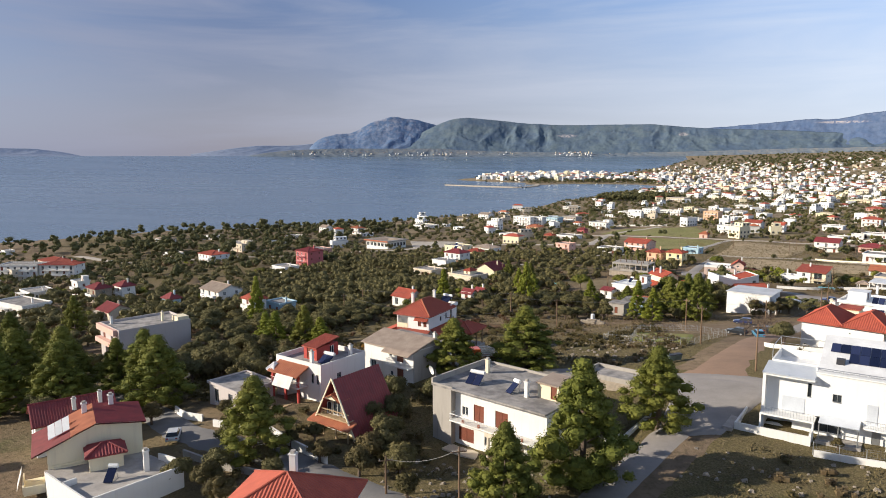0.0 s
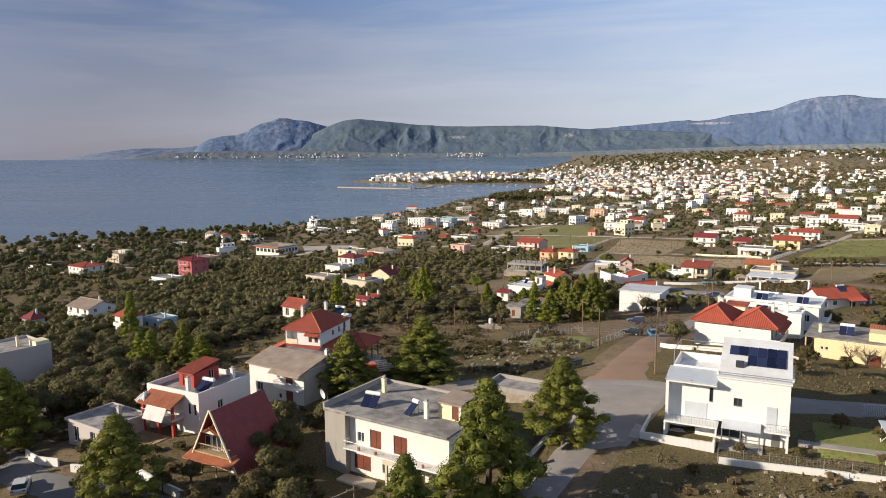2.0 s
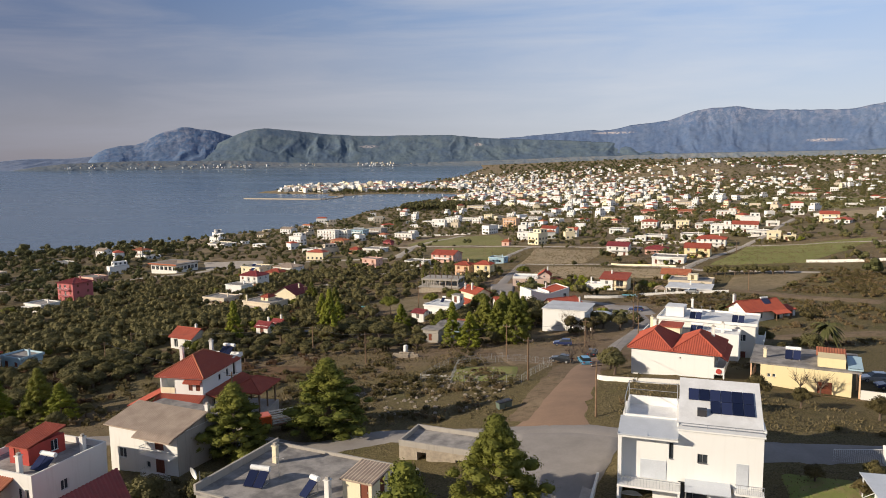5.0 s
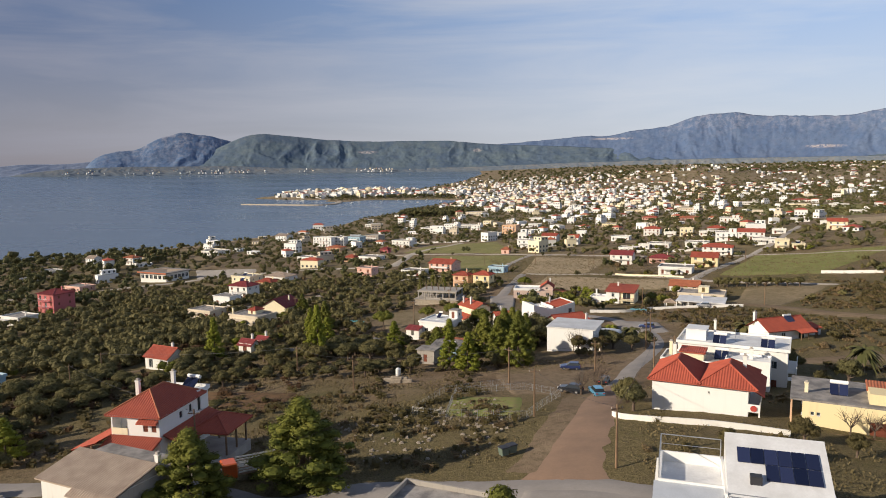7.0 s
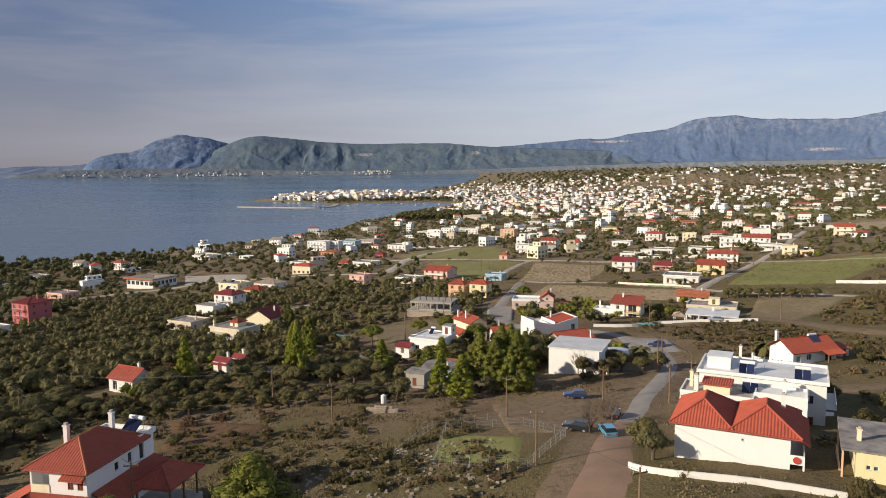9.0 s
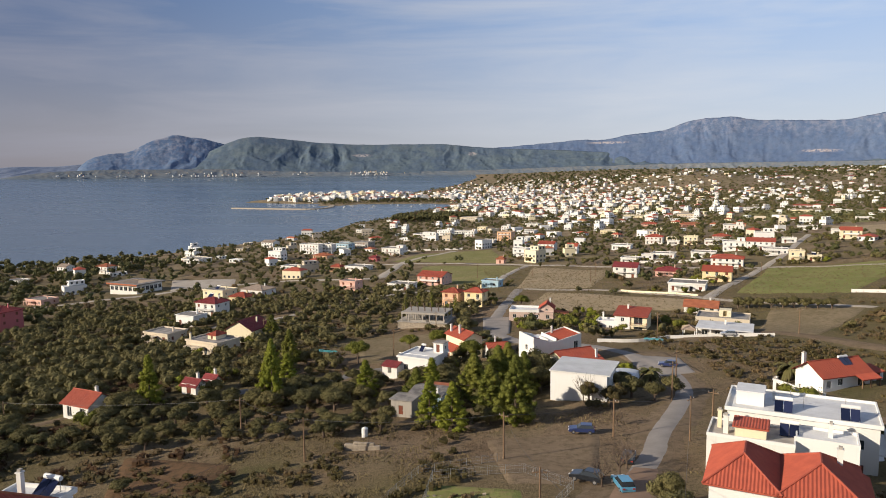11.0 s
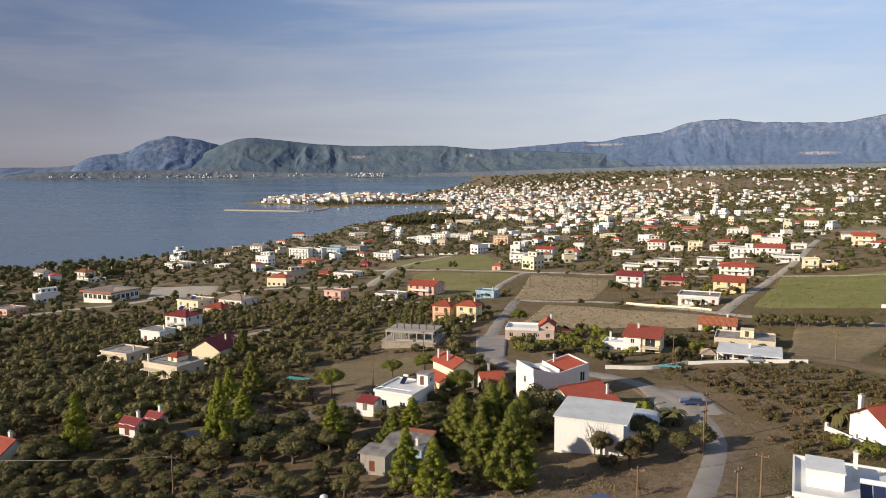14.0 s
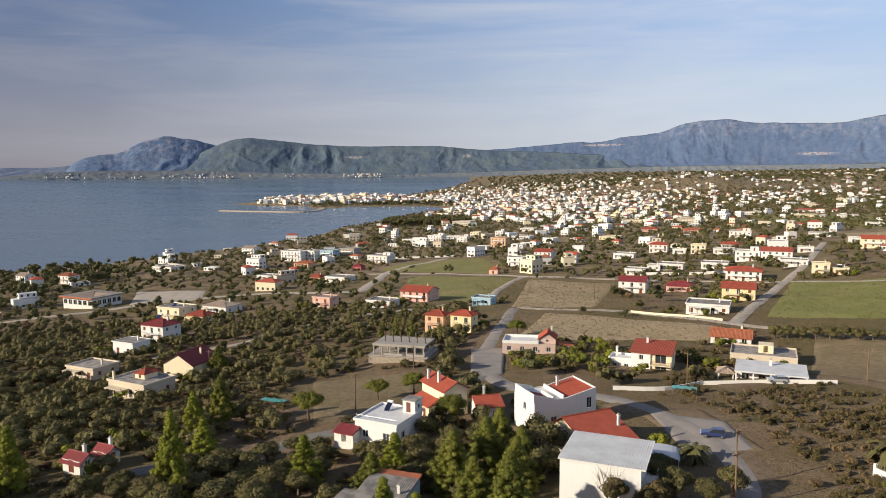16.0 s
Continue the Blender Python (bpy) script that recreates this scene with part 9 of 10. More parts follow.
town("far white houses and sheds strewn over the plain", outer, TOWN, 1.0, (1, 1, 2))
sheds = np.stack([TOWN.uniform(900, 2300, 26), TOWN.uniform(2500, 3500, 26)], 1)
town("long pale sheds on the far plain", sheds, TOWN, 3.6, (1, 2))
village = np.radians(np.concatenate([TOWN.uniform(-29, -3, 45), TOWN.normal(-19, 2.0, 34), TOWN.normal(-5.6, 0.7, 30)]))
reach = TOWN.uniform(4350, 4430, len(village))
town("far white village along the opposite shore", np.stack([reach * np.sin(village), reach * np.cos(village)], 1), TOWN, 0.5, (1, 1, 2), zs=79 + (reach - 4340) * 0.25)
thicket("headland_trees", "dark trees on the headland among the hotels", np.concatenate([np.stack([TOWN.uniform(-330, 40, 110), TOWN.uniform(2080, 2170, 110)], 1), np.stack([TOWN.uniform(-560, 60, 120), TOWN.uniform(2120, 2420, 120)], 1)]), FAR_LEAF, TOWN, 5.0, 20, 1.5, 1.1)


def mole():
    line = smooth_line([(-533, 1846), (-406, 1785), (-310, 1758), (-288, 1850), (-300, 1956)], 12)
    bm = bmesh.new()
    for a, b in zip(line, line[1:]):
        n = Vector((-(b - a).y, (b - a).x, 0)).normalized() * 6
        lo, hi = Vector((0, 0, -2)), Vector((0, 0, 2.2))
        poly(bm, [a - n + hi, b - n + hi, b + n + hi, a + n + hi]), poly(bm, [a - n * 1.4 + lo, b - n * 1.4 + lo, b - n + hi, a - n + hi]), poly(bm, [a + n + hi, b + n + hi, b + n * 1.4 + lo, a + n * 1.4 + lo])
    ob = part("breakwater", bm, STONE, None)
    tagged(ob, "low stone breakwater in the bay", "breakwater", kind="structure")


mole()
for x, y, s, turn in ((-330, 1860, 1.0, 20), (-250, 1850, 1.3, 60), (-180, 1890, 0.9, 10), (-120, 1930, 1.1, 80), (-60, 1960, 1.0, 40), (-400, 1930, 1.2, 15), (-140, 1990, 0.9, 30), (-20, 1880, 0.8, 70), (-80, 1840, 0.9, 0), (-290, 1700, 0.8, 50)):
    b = thing("boat", "small white boat moored in the bay", "boat", x, y, 0.2, turn, "moored boats")
    bm = bmesh.new()
    L, W = 9 * s, 2.6 * s
    rim = [(-L / 2, -W / 2, 1.3), (L * 0.2, -W / 2, 1.4), (L / 2, 0, 1.8), (L * 0.2, W / 2, 1.4), (-L / 2, W / 2, 1.3)]
    keel = [(px * 0.85, py * 0.6, -0.5) for px, py, _ in rim]
    poly(bm, rim)
    for i in range(5):
        poly(bm, [keel[i], keel[(i + 1) % 5], rim[(i + 1) % 5], rim[i]])
    part("hull", bm, WHITE_PAINT, b)
    bm = bmesh.new()
    soft_box(bm, -L * 0.2, L * 0.15, -W * 0.3, W * 0.3, 1.35, 2.9, 0.2)
    part("cabin", bm, WHITE_PAINT, b)
    bm = bmesh.new()
    rod(bm, (0, 0, 2.8), (0, 0, 12 * s), 0.1)
    part("mast", bm, METAL, b)
mast = thing("radio_mast", "tall red and white lattice mast on the hill", "mast", 837, 2547, ground(837, 2547), 0)
bm = bmesh.new()
for i in range(3):
    a, b = i * math.tau / 3, (i + 1) * math.tau / 3
    rod(bm, (2.0 * math.cos(a), 2.0 * math.sin(a), -2), (0.6 * math.cos(a), 0.6 * math.sin(a), 34), 0.35, 0.25, 4)
    for k in range(10):
        r0, r1 = 2.0 - 0.14 * k, 2.0 - 0.14 * (k + 1)
        rod(bm, (r0 * math.cos(a), r0 * math.sin(a), k * 3.4), (r1 * math.cos(b), r1 * math.sin(b), (k + 1) * 3.4), 0.15, 0.15, 3)
part("lattice", bm, METAL, mast)

# ---- poles, wires, cars, walls and clutter ----


def pole(x, y, high=7.6, arm=True, lean=0.0):
    p = thing("utility_pole", "weathered wooden utility pole with a cross-arm", "pole", x, y, ground(x, y), (x * 31) % 90 - 45, "utility poles")
    bm = bmesh.new()
    rod(bm, (0, 0, -0.6), (lean, 0, high), 0.15, 0.10, 8)
    part("shaft", bm, WOOD, p)
    if arm:
        bm = bmesh.new()
        box(bm, lean - 0.8, lean + 0.8, -0.05, 0.05, high - 0.6, high - 0.48)
        a = part("cross_arm", bm, WOOD, p)
        for k in (-0.7, 0.0, 0.7):
            bm = bmesh.new()
            rod(bm, (lean + k, 0, high - 0.48), (lean + k, 0, high - 0.28), 0.05, 0.04, 6)
            part("insulator", bm, CEMENT, a)
    return p


POLES = ((16.6, 113, 7.4), (10.2, 135.5, 7.2), (9, 164, 7.0), (-36, 127.5, 8.2), (-85, 186, 7.0), (37.5, 170, 7.0), (27, 174, 6.2), (43, 195, 7.6), (44, 178, 6.0), (-36, 190, 6.6), (-21, 172, 7.0), (-13, 253, 8.0), (46, 202, 8.4),
         (97, 255, 7.4), (61, 263, 7.4), (-57, 373, 7.0), (-63, 311, 7.0), (-2, 290, 6.6), (-17.8, 66.5, 7.0), (-26.7, 68.5, 4.6), (-85, 200, 6.6), (75, 420, 8.0), (52, 470, 8.0), (85, 455, 8.0), (110, 430, 8.0), (20, 470, 8.0), (150, 395, 8.0))
for x, y, hi in POLES:
    pole(x, y, hi)


def wire(a, b, sag=0.8):
    (ax, ay, ah), (bx, by, bh) = POLES[a], POLES[b]
    p, q = Vector((ax, ay, ground(ax, ay) + ah - 0.3)), Vector((bx, by, ground(bx, by) + bh - 0.3))
    bm = bmesh.new()
    n = 10
    pts = [p.lerp(q, i / n) - Vector((0, 0, sag * 4 * (i / n) * (1 - i / n))) for i in range(n + 1)]
    side = Vector((-(q - p).y, (q - p).x, 0)).normalized() * 0.018
    rings = [[bm.verts.new(c + o) for o in (side, Vector((0, 0, 0.03)), -side)] for c in pts]
    for a0, a1 in zip(rings, rings[1:]):
        for k in range(3):
            bm.faces.new((a0[k], a0[(k + 1) % 3], a1[(k + 1) % 3], a1[k]))
    tagged(part("power_cable", bm, DARK, None), "thin black cable slung between poles", "cable", "cables")


for a, b in ((0, 1), (1, 2), (2, 6), (0, 5), (5, 7), (7, 12), (3, 4), (10, 9), (9, 20), (6, 8), (12, 14), (14, 13), (10, 2), (3, 10), (16, 11), (11, 17), (18, 19)):
    wire(a, b)


def car(label, x, y, rot, paint, long=4.1, tall=1.48):
    c = thing("car", label, "car", x, y, ground(x, y) + 0.28, rot, "parked cars")
    bm = bmesh.new()
    L, W = long / 2, 0.86
    profile = [(-L, 0.32), (-L, 0.78), (-L + 0.12, 0.92), (L - 1.25, 0.95), (L - 0.2, 0.78), (L, 0.6), (L, 0.32)]
    for s0, s1 in zip(profile, profile[1:] + profile[:1]):
        poly(bm, [(s0[0], -W, s0[1]), (s1[0], -W, s1[1]), (s1[0], W, s1[1]), (s0[0], W, s0[1])])
    poly(bm, [(a, -W, b) for a, b in profile][::-1]), poly(bm, [(a, W, b) for a, b in profile])
    bmesh.ops.remove_doubles(bm, verts=bm.verts, dist=0.001)
    bmesh.ops.recalc_face_normals(bm, faces=bm.faces)
    bmesh.ops.bevel(bm, geom=bm.edges[:], offset=0.07, segments=2, affect="EDGES")
    body = part("body", bm, paint, c)
    bm = bmesh.new()
    low, top = [(-L + 0.15, -0.8), (L - 1.3, -0.8), (L - 1.3, 0.8), (-L + 0.15, 0.8)], [(-L + 0.45, -0.62), (L - 2.0, -0.62), (L - 2.0, 0.62), (-L + 0.45, 0.62)]
    for i in range(4):
        (a, b), (d, e) = low[i], low[(i + 1) % 4]
        (f, g), (h, k) = top[i], top[(i + 1) % 4]
        poly(bm, [(a, b, 0.93), (d, e, 0.93), (h, k, tall - 0.05), (f, g, tall - 0.05)])
    part("window", bm, PANE, body, "dark tinted glass")
    bm = bmesh.new()
    soft_box(bm, -L + 0.4, L - 1.95, -0.66, 0.66, tall - 0.07, tall, 0.03)
    part("roof", bm, paint, body)
    for px in (-L + 0.75, L - 0.8):
        for py in (-0.8, 0.8):
            bm = bmesh.new()
            rod(bm, (px, py - 0.1, 0.31), (px, py + 0.1, 0.31), 0.31, 0.31, 14)
            wh = part("wheel", bm, DARK, c)
            bm = bmesh.new()
            rod(bm, (px, py - 0.115, 0.31), (px, py + 0.115, 0.31), 0.18, 0.18, 10)
            part("rim", bm, METAL, wh)
    for px, m, z in ((L - 0.02, WHITE_PAINT, 0.66), (-L - 0.03, REDPAINT, 0.74)):
        for py in (-0.6, 0.6):
            bm = bmesh.new()
            box(bm, px - 0.05, px + 0.05, py - 0.14, py + 0.14, z - 0.07, z + 0.07)
            part("headlight" if m is WHITE_PAINT else "tail_light", bm, m, body)
    return c


def paint_mat(name, col):
    m, nt, s = node_mat(name)
    v = coords(nt)
    nt.links.new(mixed(nt, spread(nt, link_noise(nt, v, 3.0, 5.0), 0.45, 0.75, 0, 0.35), col, tuple(0.5 * c + 0.06 for c in col)), s.inputs["Base Color"])
    s.inputs["Roughness"].default_value, s.inputs["Metallic"].default_value = 0.28, 0.25
    s.inputs["Coat Weight"].default_value = 0.6
    return m


CAR_BLUE, CAR_DARK, CAR_NAVY, CAR_SILVER, CAR_WHITE = (paint_mat(n, c) for n, c in (("sky_blue_car_paint", (0.12, 0.36, 0.55)), ("black_car_paint", (0.018, 0.022, 0.03)), ("navy_car_paint", (0.03, 0.05, 0.16)), ("silver_car_paint", (0.45, 0.46, 0.48)), ("white_car_paint", (0.75, 0.75, 0.75))))
car("light blue hatchback parked on the dirt road", 21.8, 148.0, 95, CAR_BLUE)
car("dark hatchback parked under bare branches", 18.2, 151.5, 150, CAR_DARK)
car("dark car parked at the end of the dirt road", 25.8, 160.5, 70, CAR_DARK)
car("dark blue car parked on the trodden lot", 22.5, 176.5, 170, CAR_NAVY)
car("dark blue car on the gravel lot", 51.0, 222.5, 160, CAR_NAVY)
car("silver car beside the low white house", 79.0, 258.0, 165, CAR_SILVER)
car("silver car parked beside the street", 64.2, 131.5, 170, CAR_SILVER)
car("dark blue car parked beside the street", 63.8, 126.8, 172, CAR_NAVY)
car("white car in the paved yard", -62.0, 78.6, 120, CAR_WHITE)
car("white car on the coast road", -318.0, 396.0, 10, CAR_WHITE)


def truck():
    t = thing("truck", "orange-cabbed truck with a white slatted bed", "truck", -27.0, 121.0, ground(-27.0, 121) + 0.25, 208)
    bm = bmesh.new()
    soft_box(bm, 1.6, 3.4, -1.05, 1.05, 0.5, 2.5, 0.14)
    cab = part("cab", bm, ORANGE_PAINT, t, "orange cab")
    bm = bmesh.new()
    box(bm, 3.37, 3.43, -0.85, 0.85, 1.5, 2.3)
    part("windscreen", bm, PANE, cab)
    bm = bmesh.new()
    box(bm, -3.6, 1.5, -1.1, 1.1, 0.9, 1.05)
    bed = part("bed", bm, WOOD, t)
    for z in (1.2, 1.55, 1.9, 2.25):
        for y in (-1.1, 1.05):
            bm = bmesh.new()
            box(bm, -3.6, 1.5, y, y + 0.05, z, z + 0.2)
            part("slat", bm, WHITE_PAINT, bed, "white side board")
    for px in (-2.6, -1.7, 2.4):
        for py in (-0.9, 0.9):
            bm = bmesh.new()
            rod(bm, (px, py - 0.14, 0.42), (px, py + 0.14, 0.42), 0.42, 0.42, 14)
            part("wheel", bm, DARK, t)


ORANGE_PAINT = paint_mat("orange_truck_paint", (0.75, 0.14, 0.02))
truck()


def wall_line(name, label, pts, high, thick, material, category="wall"):
    """A low wall that follows the ground."""
    line = smooth_line(pts, 2.0)
    bm = bmesh.new()
    for a, b in zip(line, line[1:]):
        n = Vector((-(b - a).y, (b - a).x, 0)).normalized() * thick / 2
        za, zb = ground(a.x, a.y), ground(b.x, b.y)
        A, B = [Vector((p.x, p.y, z + k)) for p, z in ((a, za), (b, zb)) for k in (-0.6,)], [Vector((p.x, p.y, z + high)) for p, z in ((a, za), (b, zb))]
        poly(bm, [A[0] - n, A[1] - n, B[1] - n, B[0] - n]), poly(bm, [A[1] + n, A[0] + n, B[0] + n, B[1] + n]), poly(bm, [B[0] - n, B[1] - n, B[1] + n, B[0] + n])
    for p, q in ((line[0], line[1]), (line[-1], line[-2])):
        n = Vector((-(q - p).y, (q - p).x, 0)).normalized() * thick / 2
        z = ground(p.x, p.y)
        poly(bm, [Vector((*(p - n).xy, z - 0.6)), Vector((*(p + n).xy, z - 0.6)), Vector((*(p + n).xy, z + high)), Vector((*(p - n).xy, z + high))])
    return tagged(part(name, bm, material, None), label, category)


def wire_fence(label, pts, high=1.3, gap=2.2, material=None):
    f = thing("fence", label, "fence", *pts[0], ground(*pts[0]), 0)
    inv = Vector((pts[0][0], pts[0][1], ground(*pts[0])))
    posts = []
    for (ax, ay), (bx, by) in zip(pts, pts[1:]):
        n = max(1, int(math.hypot(bx - ax, by - ay) / gap))
        posts += [(ax + (bx - ax) * i / n, ay + (by - ay) * i / n) for i in range(n)]
    posts.append(pts[-1])
    pp = [Vector((x, y, ground(x, y))) - inv for x, y in posts]
    for p in pp:
        bm = bmesh.new()
        rod(bm, p - Vector((0, 0, 0.4)), p + Vector((0, 0, high)), 0.045, 0.04, 5)
        part("post", bm, material or METAL, f)
    bm = bmesh.new()
    for a, b in zip(pp, pp[1:]):
        for k in (0.15, 0.5, 0.85, 1.0):
            rod(bm, a + Vector((0, 0, high * k)), b + Vector((0, 0, high * k)), 0.012, 0.012, 3)
        m = int((b - a).length / 0.3)
        for i in range(1, m):
            c = a.lerp(b, i / m)
            rod(bm, c + Vector((0, 0, 0.1)), c + Vector((0, 0, high)), 0.006, 0.006, 3)
    part("mesh", bm, METAL, f)
    return f


wire_fence("wire mesh fence round a green plot", [(-2.5, 140.5), (9, 134.5), (16, 148.5), (11, 156.5), (-1, 156.5), (-2.5, 140.5)], 1.35)
wire_fence("wire mesh fence on the scrub slope", [(-2.5, 140.5), (-8, 146), (-3, 160), (8, 163)], 1.2)
wall_line("garden_wall", "low white garden wall along the waste ground", [(19.0, 84.6), (27, 82.2), (39, 78.6), (54, 74.5)], 0.75, 0.3, WHITE)
wire_fence("wire fence on top of the garden wall", [(19.0, 85.0), (29, 82.0), (39, 79.0), (54, 74.9)], 1.7)
wall_line("garden_path", "pale concrete garden path", [(29, 89.5), (34, 87.5), (40, 85.2)], 0.28, 1.4, PAVING, "path")
wall_line("low_wall", "white roadside wall by the concrete house", [(-6.4, 73.5), (-4.2, 80.5), (-0.6, 89.0), (2.0, 95.0)], 0.45, 0.35, WHITE)
for x, y in ((-3.6, 81.6), (-2.7, 83.2)):
    g = thing("gate_post", "white square gate post by the lane", "post", x, y, ground(x, y), 20, "gate posts")
    bm = bmesh.new()
    soft_box(bm, -0.35, 0.35, -0.35, 0.35, -0.4, 1.9, 0.04), soft_box(bm, -0.42, 0.42, -0.42, 0.42, 1.9, 2.05, 0.03)
    part("pillar", bm, WHITE, g)
wall_line("yard_wall", "white yard wall along the paved street", [(-70, 89.5), (-66, 86.5), (-62, 85.2)], 1.1, 0.25, WHITE)
wall_line("yard_wall", "white yard wall along the paved street", [(-59, 83.5), (-53, 82.2), (-49, 80.6)], 1.0, 0.25, WHITE)
wall_line("yard_wall", "white yard wall along the paved street", [(-49.5, 82.4), (-45, 79.4), (-40.6, 77.0), (-37.0, 75.0)], 1.1, 0.25, WHITE)
wall_line("yard_wall", "grey stone garden wall", [(-57, 74), (-50, 71.5), (-42, 70)], 0.9, 0.3, CEMENT)
wall_line("field_wall", "low white wall beside the gravel lot", [(43, 258.5), (54, 257), (64, 261.5)], 0.9, 0.25, WHITE)
wall_line("field_wall", "low white wall before the porched house", [(64, 261), (76, 258.6), (90, 254)], 0.9, 0.25, WHITE)
wall_line("field_wall", "white wall along the country lane", [(78, 371), (92, 352), (100, 339)], 1.0, 0.3, CREAM)
wall_line("field_wall", "white wall beside the green pasture", [(150, 322), (170, 308), (200, 290)], 1.2, 0.3, WHITE)
wall_line("field_wall", "white wall in the distance", [(-60, 745), (-20, 740), (20, 730)], 1.6, 0.4, WHITE)
wall_line("field_wall", "white wall by the far houses", [(120, 528), (150, 515), (175, 505)], 1.6, 0.4, WHITE)
wall_line("street_wall", "white wall at the corner of the street", [(56, 121), (60, 119.3), (64, 117.5)], 1.3, 0.25, WHITE)


def carport():
    c = thing("carport", "pale sheet-roofed carport on thin posts", "carport", 36.5, 83.3, ground(39, 86), -13)
    bm = bmesh.new()
    v = [(-0.3, -0.3, 2.5), (4.5, -0.3, 2.5), (4.5, 6.8, 2.7), (-0.3, 6.8, 2.7)]
    poly(bm, v), poly(bm, [(a, b, z - 0.09) for a, b, z in v][::-1])
    for i in range(4):
        a, b = v[i], v[(i + 1) % 4]
        poly(bm, [a, b, (b[0], b[1], b[2] - 0.09), (a[0], a[1], a[2] - 0.09)])
    part("roof", bm, GREY_METAL, c, "pale sheet roof")
    for x in (0.0, 4.2):
        for y in (0.0, 3.2, 6.5):
            bm = bmesh.new()
            rod(bm, (x, y, -1.2), (x, y, 2.5), 0.07)
            part("post", bm, WHITE_PAINT, c)
        for y0, y1 in ((0.0, 3.2), (6.5, 3.2)):
            bm = bmesh.new()
            rod(bm, (x, y0, 0.2), (x, y1, 2.3), 0.045, 0.045, 5)
            part("brace", bm, WHITE_PAINT, c)
    bm = bmesh.new()
    box(bm, -0.6, 4.8, -0.8, 7.2, -1.0, 0.12)
    part("floor", bm, PAVING, c)


def gateway():
    g = thing("gateway", "white gate pillar with tall flag poles beside railings", "gateway", 44.7, 96.4, ground(44.7, 96.4), -8)
    bm = bmesh.new()
    soft_box(bm, -0.5, 0.5, -0.4, 0.4, -0.5, 2.0, 0.04)
    part("pillar", bm, WHITE, g)
    for x in (-0.2, 0.5):
        bm = bmesh.new()
        rod(bm, (x, 0.1, 0), (x, 0.1, 7.2), 0.05, 0.035)
        part("flag_pole", bm, METAL, g)
    railing(g, (-5.6, 0, -0.1), (-0.6, 0, 0.1), 1.5, WHITE_PAINT, 0.2)


def bins():
    for x, y in ((4.6, 120.4), (5.6, 121.0)):
        b = thing("waste_bin", "grey-green wheeled waste bin by the road", "bin", x, y, ground(x, y) + 0.15, 30, "waste bins")
        bm = bmesh.new()
        v = [(-0.45, -0.4, 0.15), (0.45, -0.4, 0.15), (0.45, 0.4, 0.15), (-0.45, 0.4, 0.15)]
        w = [(a * 1.25, c * 1.25, 1.05) for a, c, _ in v]
        poly(bm, w)
        for i in range(4):
            poly(bm, [v[i], v[(i + 1) % 4], w[(i + 1) % 4], w[i]])
        body = part("body", bm, BIN_GREEN, b)
        bm = bmesh.new()
        soft_box(bm, -0.62, 0.62, -0.55, 0.55, 1.06, 1.2, 0.05)
        part("lid", bm, DARK, b)
        for px in (-0.35, 0.35):
            bm = bmesh.new()
            rod(bm, (px, -0.05, 0.08), (px, 0.05, 0.08), 0.1, 0.1, 8)
            part("wheel", bm, DARK, b)


BIN_GREEN = rough_mat("bin_green_metal", (0.10, 0.14, 0.11), (0.16, 0.18, 0.15), rough=0.5)
carport()
wall_line("garden_wall", "low white garden wall with a thin railing", [(20.5, 131.5), (21.4, 129.8), (24.8, 127.2), (32, 124.0), (39.7, 120.5)], 0.75, 0.22, WHITE)
gateway()
bins()


def palm(x, y, high, spread_out=2.6):
    p = thing("palm_tree", "date palm with a shaggy dry trunk", "tree", x, y, ground(x, y), 0, "palms")
    bm = bmesh.new()
    for i in range(8):
        rod(bm, (0, 0, high * i / 8 - 0.3 * (i == 0)), (0, 0, high * (i + 1) / 8), 0.34, 0.28, 8)
    part("trunk", bm, BARK, p)
    for k in range(34):
        a, tilt = k * 2.399, 0.9 - 1.5 * (k % 12) / 12
        bm = bmesh.new()
        d = Vector((math.cos(a), math.sin(a), 0))
        pts = [Vector((0, 0, high)) + d * spread_out * t * math.cos(tilt * (1 - t)) + Vector((0, 0, spread_out * (math.sin(tilt) * t - 0.75 * t * t))) for t in (0, 0.25, 0.5, 0.75, 1.0)]
        n = Vector((-d.y, d.x, 0))
        for i in range(4):
            w0, w1 = (0.12, 0.42, 0.46, 0.34, 0.04)[i], (0.12, 0.42, 0.46, 0.34, 0.04)[i + 1]
            for s in (-1, 1):
                dip = Vector((0, 0, -0.18))
                poly(bm, [pts[i], pts[i + 1], pts[i + 1] + n * s * w1 + dip, pts[i] + n * s * w0 + dip])
        part("frond", bm, PALM_LEAF, p)
    return p


palm(74.0, 163.5, 4.4, 3.2)
palm(71.0, 207.5, 2.6, 3.2)
palm(44.0, 212.5, 2.2, 2.6)
palm(-243, 740, 9.0, 3.0)
palm(-236, 742, 9.6, 3.0)


def cypress(x, y, high):
    c = thing("cypress", "slim dark cypress tree", "tree", x, y, ground(x, y), 0, "cypresses")
    lobes = [(0.25 * math.cos(i * 2.4), 0.25 * math.sin(i * 2.4), high * (0.08 + 0.9 * i / 14), 0.75 * (1 - (i / 14) ** 2) + 0.22) for i in range(15)]
    bm = bmesh.new()
    rod(bm, (0, 0, -0.5), (0, 0, high * 0.9), 0.14, 0.04)
    part("trunk", bm, BARK, c)
    part("crown", quad_mesh("crown", tufts(lobes, 1100, 0.17, np.random.RandomState(int(x + y) % 99)), PINE_LEAF), None, c)


for x, y, hi in ((-14, 330, 8), (-4, 330, 10.5), (-9, 331, 11), (5, 332, 7.5)):
    cypress(x, y, hi)


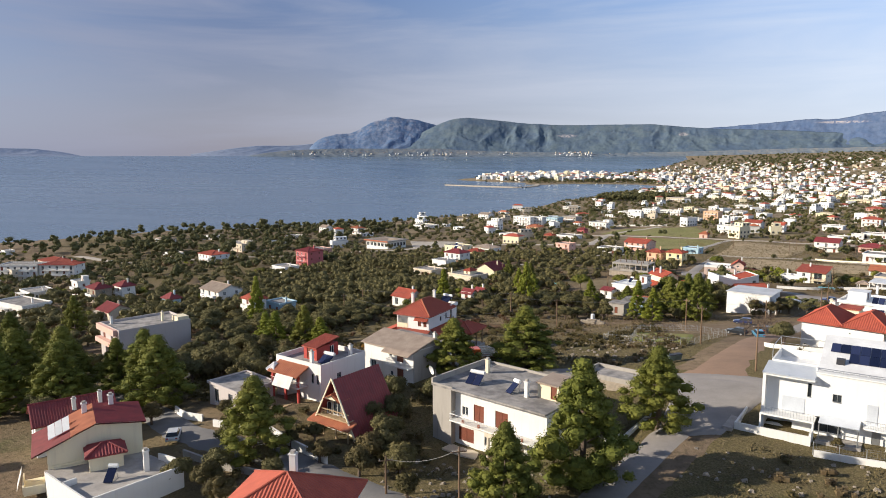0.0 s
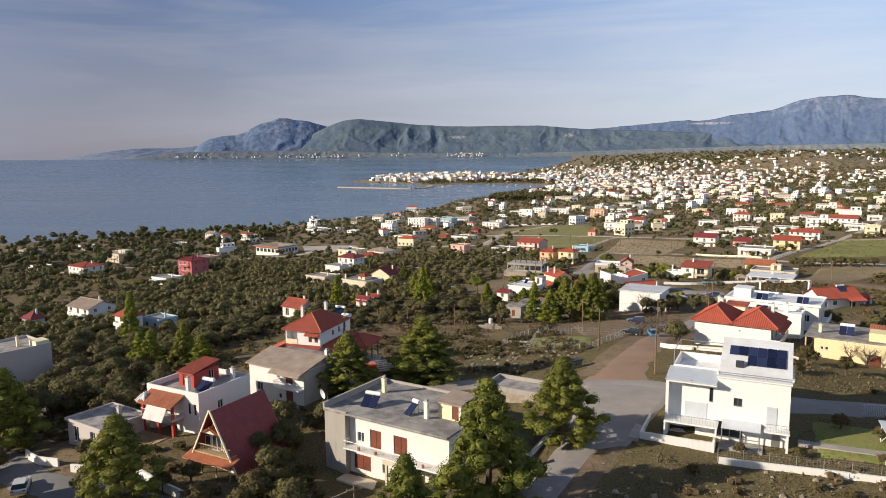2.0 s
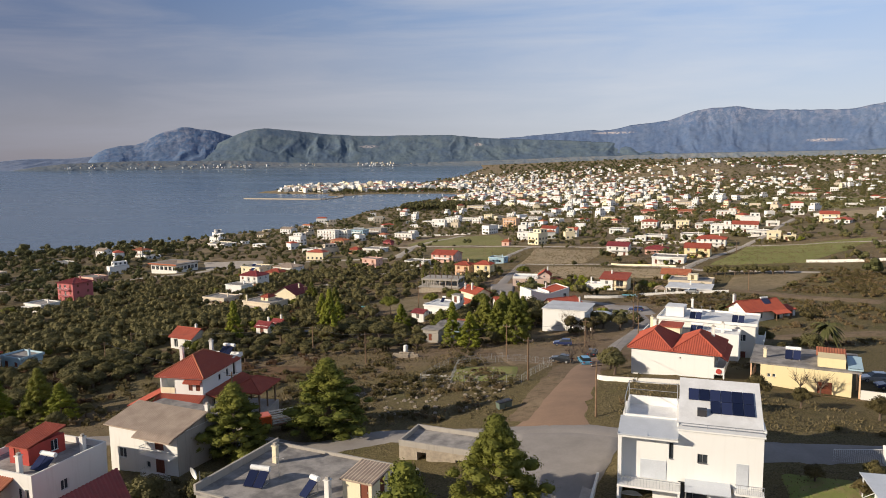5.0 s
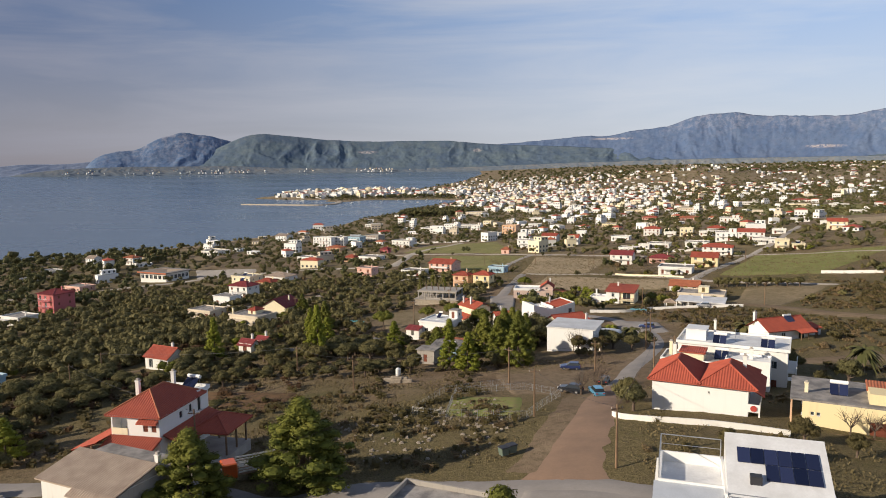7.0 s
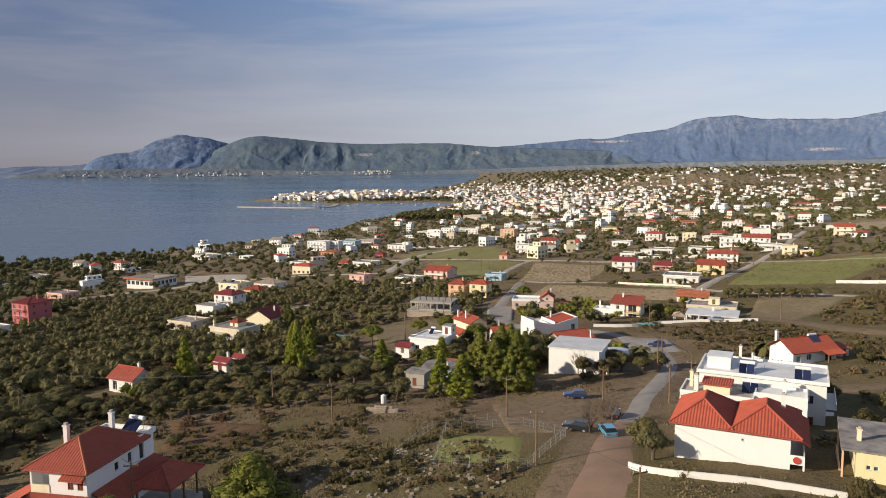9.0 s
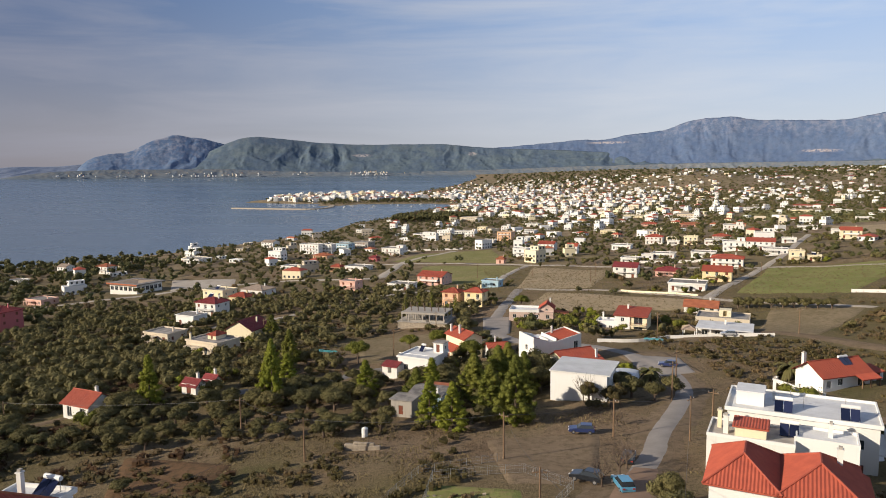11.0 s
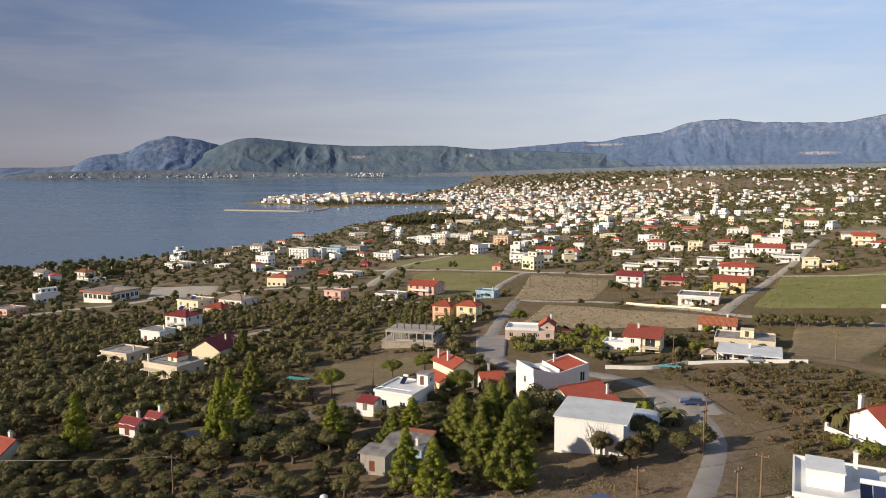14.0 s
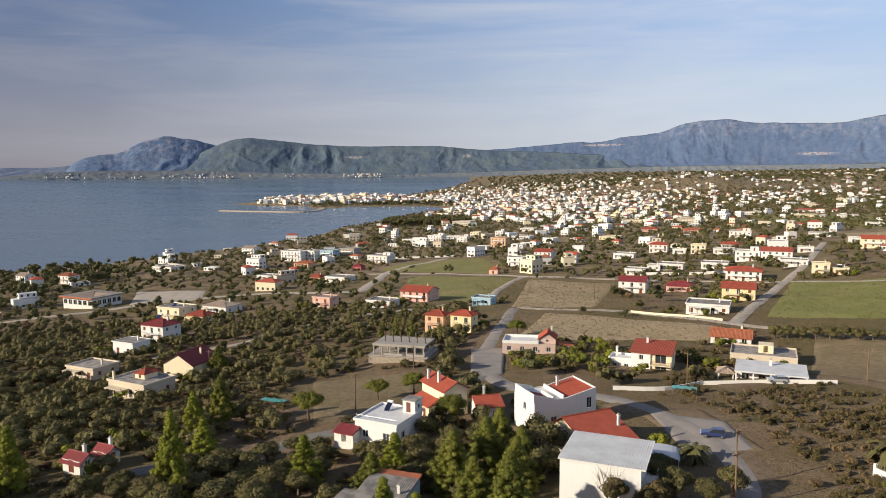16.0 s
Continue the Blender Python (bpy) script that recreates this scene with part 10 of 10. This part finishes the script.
def bare_tree(x, y, s):
    t = thing("bare_tree", "leafless grey tree by the wall", "tree", x, y, ground(x, y), 0, "bare trees")
    rnd = np.random.RandomState(int(x * 3 + y))
    bm = bmesh.new()
    rod(bm, (0, 0, -0.4), (0, 0, 1.3 * s), 0.13, 0.1)
    for i in range(9):
        a = i * 2.4
        e = Vector((math.cos(a) * 1.3 * s, math.sin(a) * 1.3 * s, (2.2 + rnd.rand() * 1.6) * s))
        limb(bm, (0, 0, 1.2 * s), e, 0.06, 0.025, 0.1, rnd)
        for k in range(7):
            limb(bm, e * 0.7 + Vector((0, 0, 0.4 * s)), e + Vector(rnd.normal(size=3)) * 0.55 * s + Vector((0, 0, 0.5 * s)), 0.022, 0.008, 0.08, rnd)
    part("branch", bm, BARK, t)


for x, y, s in ((19.5, 149.0, 0.9), (22.8, 153.5, 1.0), (24.6, 157.0, 0.9), (26.8, 196.6, 1.2), (29.0, 180.0, 0.7), (48.2, 122.6, 0.8), (50.6, 121.6, 0.8)):
    bare_tree(x, y, s)
for x, y in ((-13.0, 183.5), (-9.0, 250.0)):
    t = thing("water_tank", "small white cylindrical water tank on the ground", "tank", x, y, ground(x, y), 0, "water tanks")
    bm = bmesh.new()
    rod(bm, (0, 0, -0.2), (0, 0, 1.5), 0.55, 0.55, 14), rod(bm, (0, 0, 1.5), (0, 0, 1.7), 0.45, 0.2, 12)
    part("drum", bm, WHITE_PAINT, t)
for x, y, w in ((-35.5, 263.5, 6.0), (55, 255.2, 5.0)):
    t = thing("tarpaulin", "turquoise tarpaulin stretched on low posts", "tarpaulin", x, y, ground(x, y), -20, "tarpaulins")
    bm = bmesh.new()
    for i in range(6):
        poly(bm, [(w * i / 6, -0.9, 1.2 + 0.1 * (i % 2)), (w * (i + 1) / 6, -0.9, 1.2 + 0.1 * ((i + 1) % 2)), (w * (i + 1) / 6, 0.9, 1.3 + 0.1 * ((i + 1) % 2)), (w * i / 6, 0.9, 1.3 + 0.1 * (i % 2))])
    part("sheet", bm, paint_mat("turquoise_sheet", (0.05, 0.38, 0.30)), t)
    bm = bmesh.new()
    for px in (0.05, w - 0.05):
        rod(bm, (px, -0.85, -0.3), (px, -0.85, 1.25), 0.03), rod(bm, (px, 0.85, -0.3), (px, 0.85, 1.3), 0.03)
    part("post", bm, METAL, t)
# rubble beside the road and rocks on the slope
rr = np.random.RandomState(8)
quads = []
for x, y in np.concatenate([rr.uniform((-14, 60), (45, 84), (260, 2)), rr.uniform((-20, 122), (6, 150), (260, 2)), rr.uniform((-30, 66), (-14, 82), (90, 2))]):
    s, z = rr.uniform(0.08, 0.32), ground(x, y)
    v = np.array([(-1, -1, 0), (1, -1, 0), (1, 1, 0), (-1, 1, 0), (-0.7, -0.6, 0.9), (0.6, -0.7, 0.8), (0.7, 0.6, 1.0), (-0.6, 0.7, 0.7)]) * s * rr.uniform(0.6, 1.3, (8, 3)) + (x, y, z)
    quads += [v[list(f)] for f in ((4, 5, 6, 7), (0, 1, 5, 4), (1, 2, 6, 5), (2, 3, 7, 6), (3, 0, 4, 7))]
tagged(new("rubble", quad_mesh("rubble", np.array(quads), STONE)), "scattered pale stones on the open ground", "stones", kind="stuff")
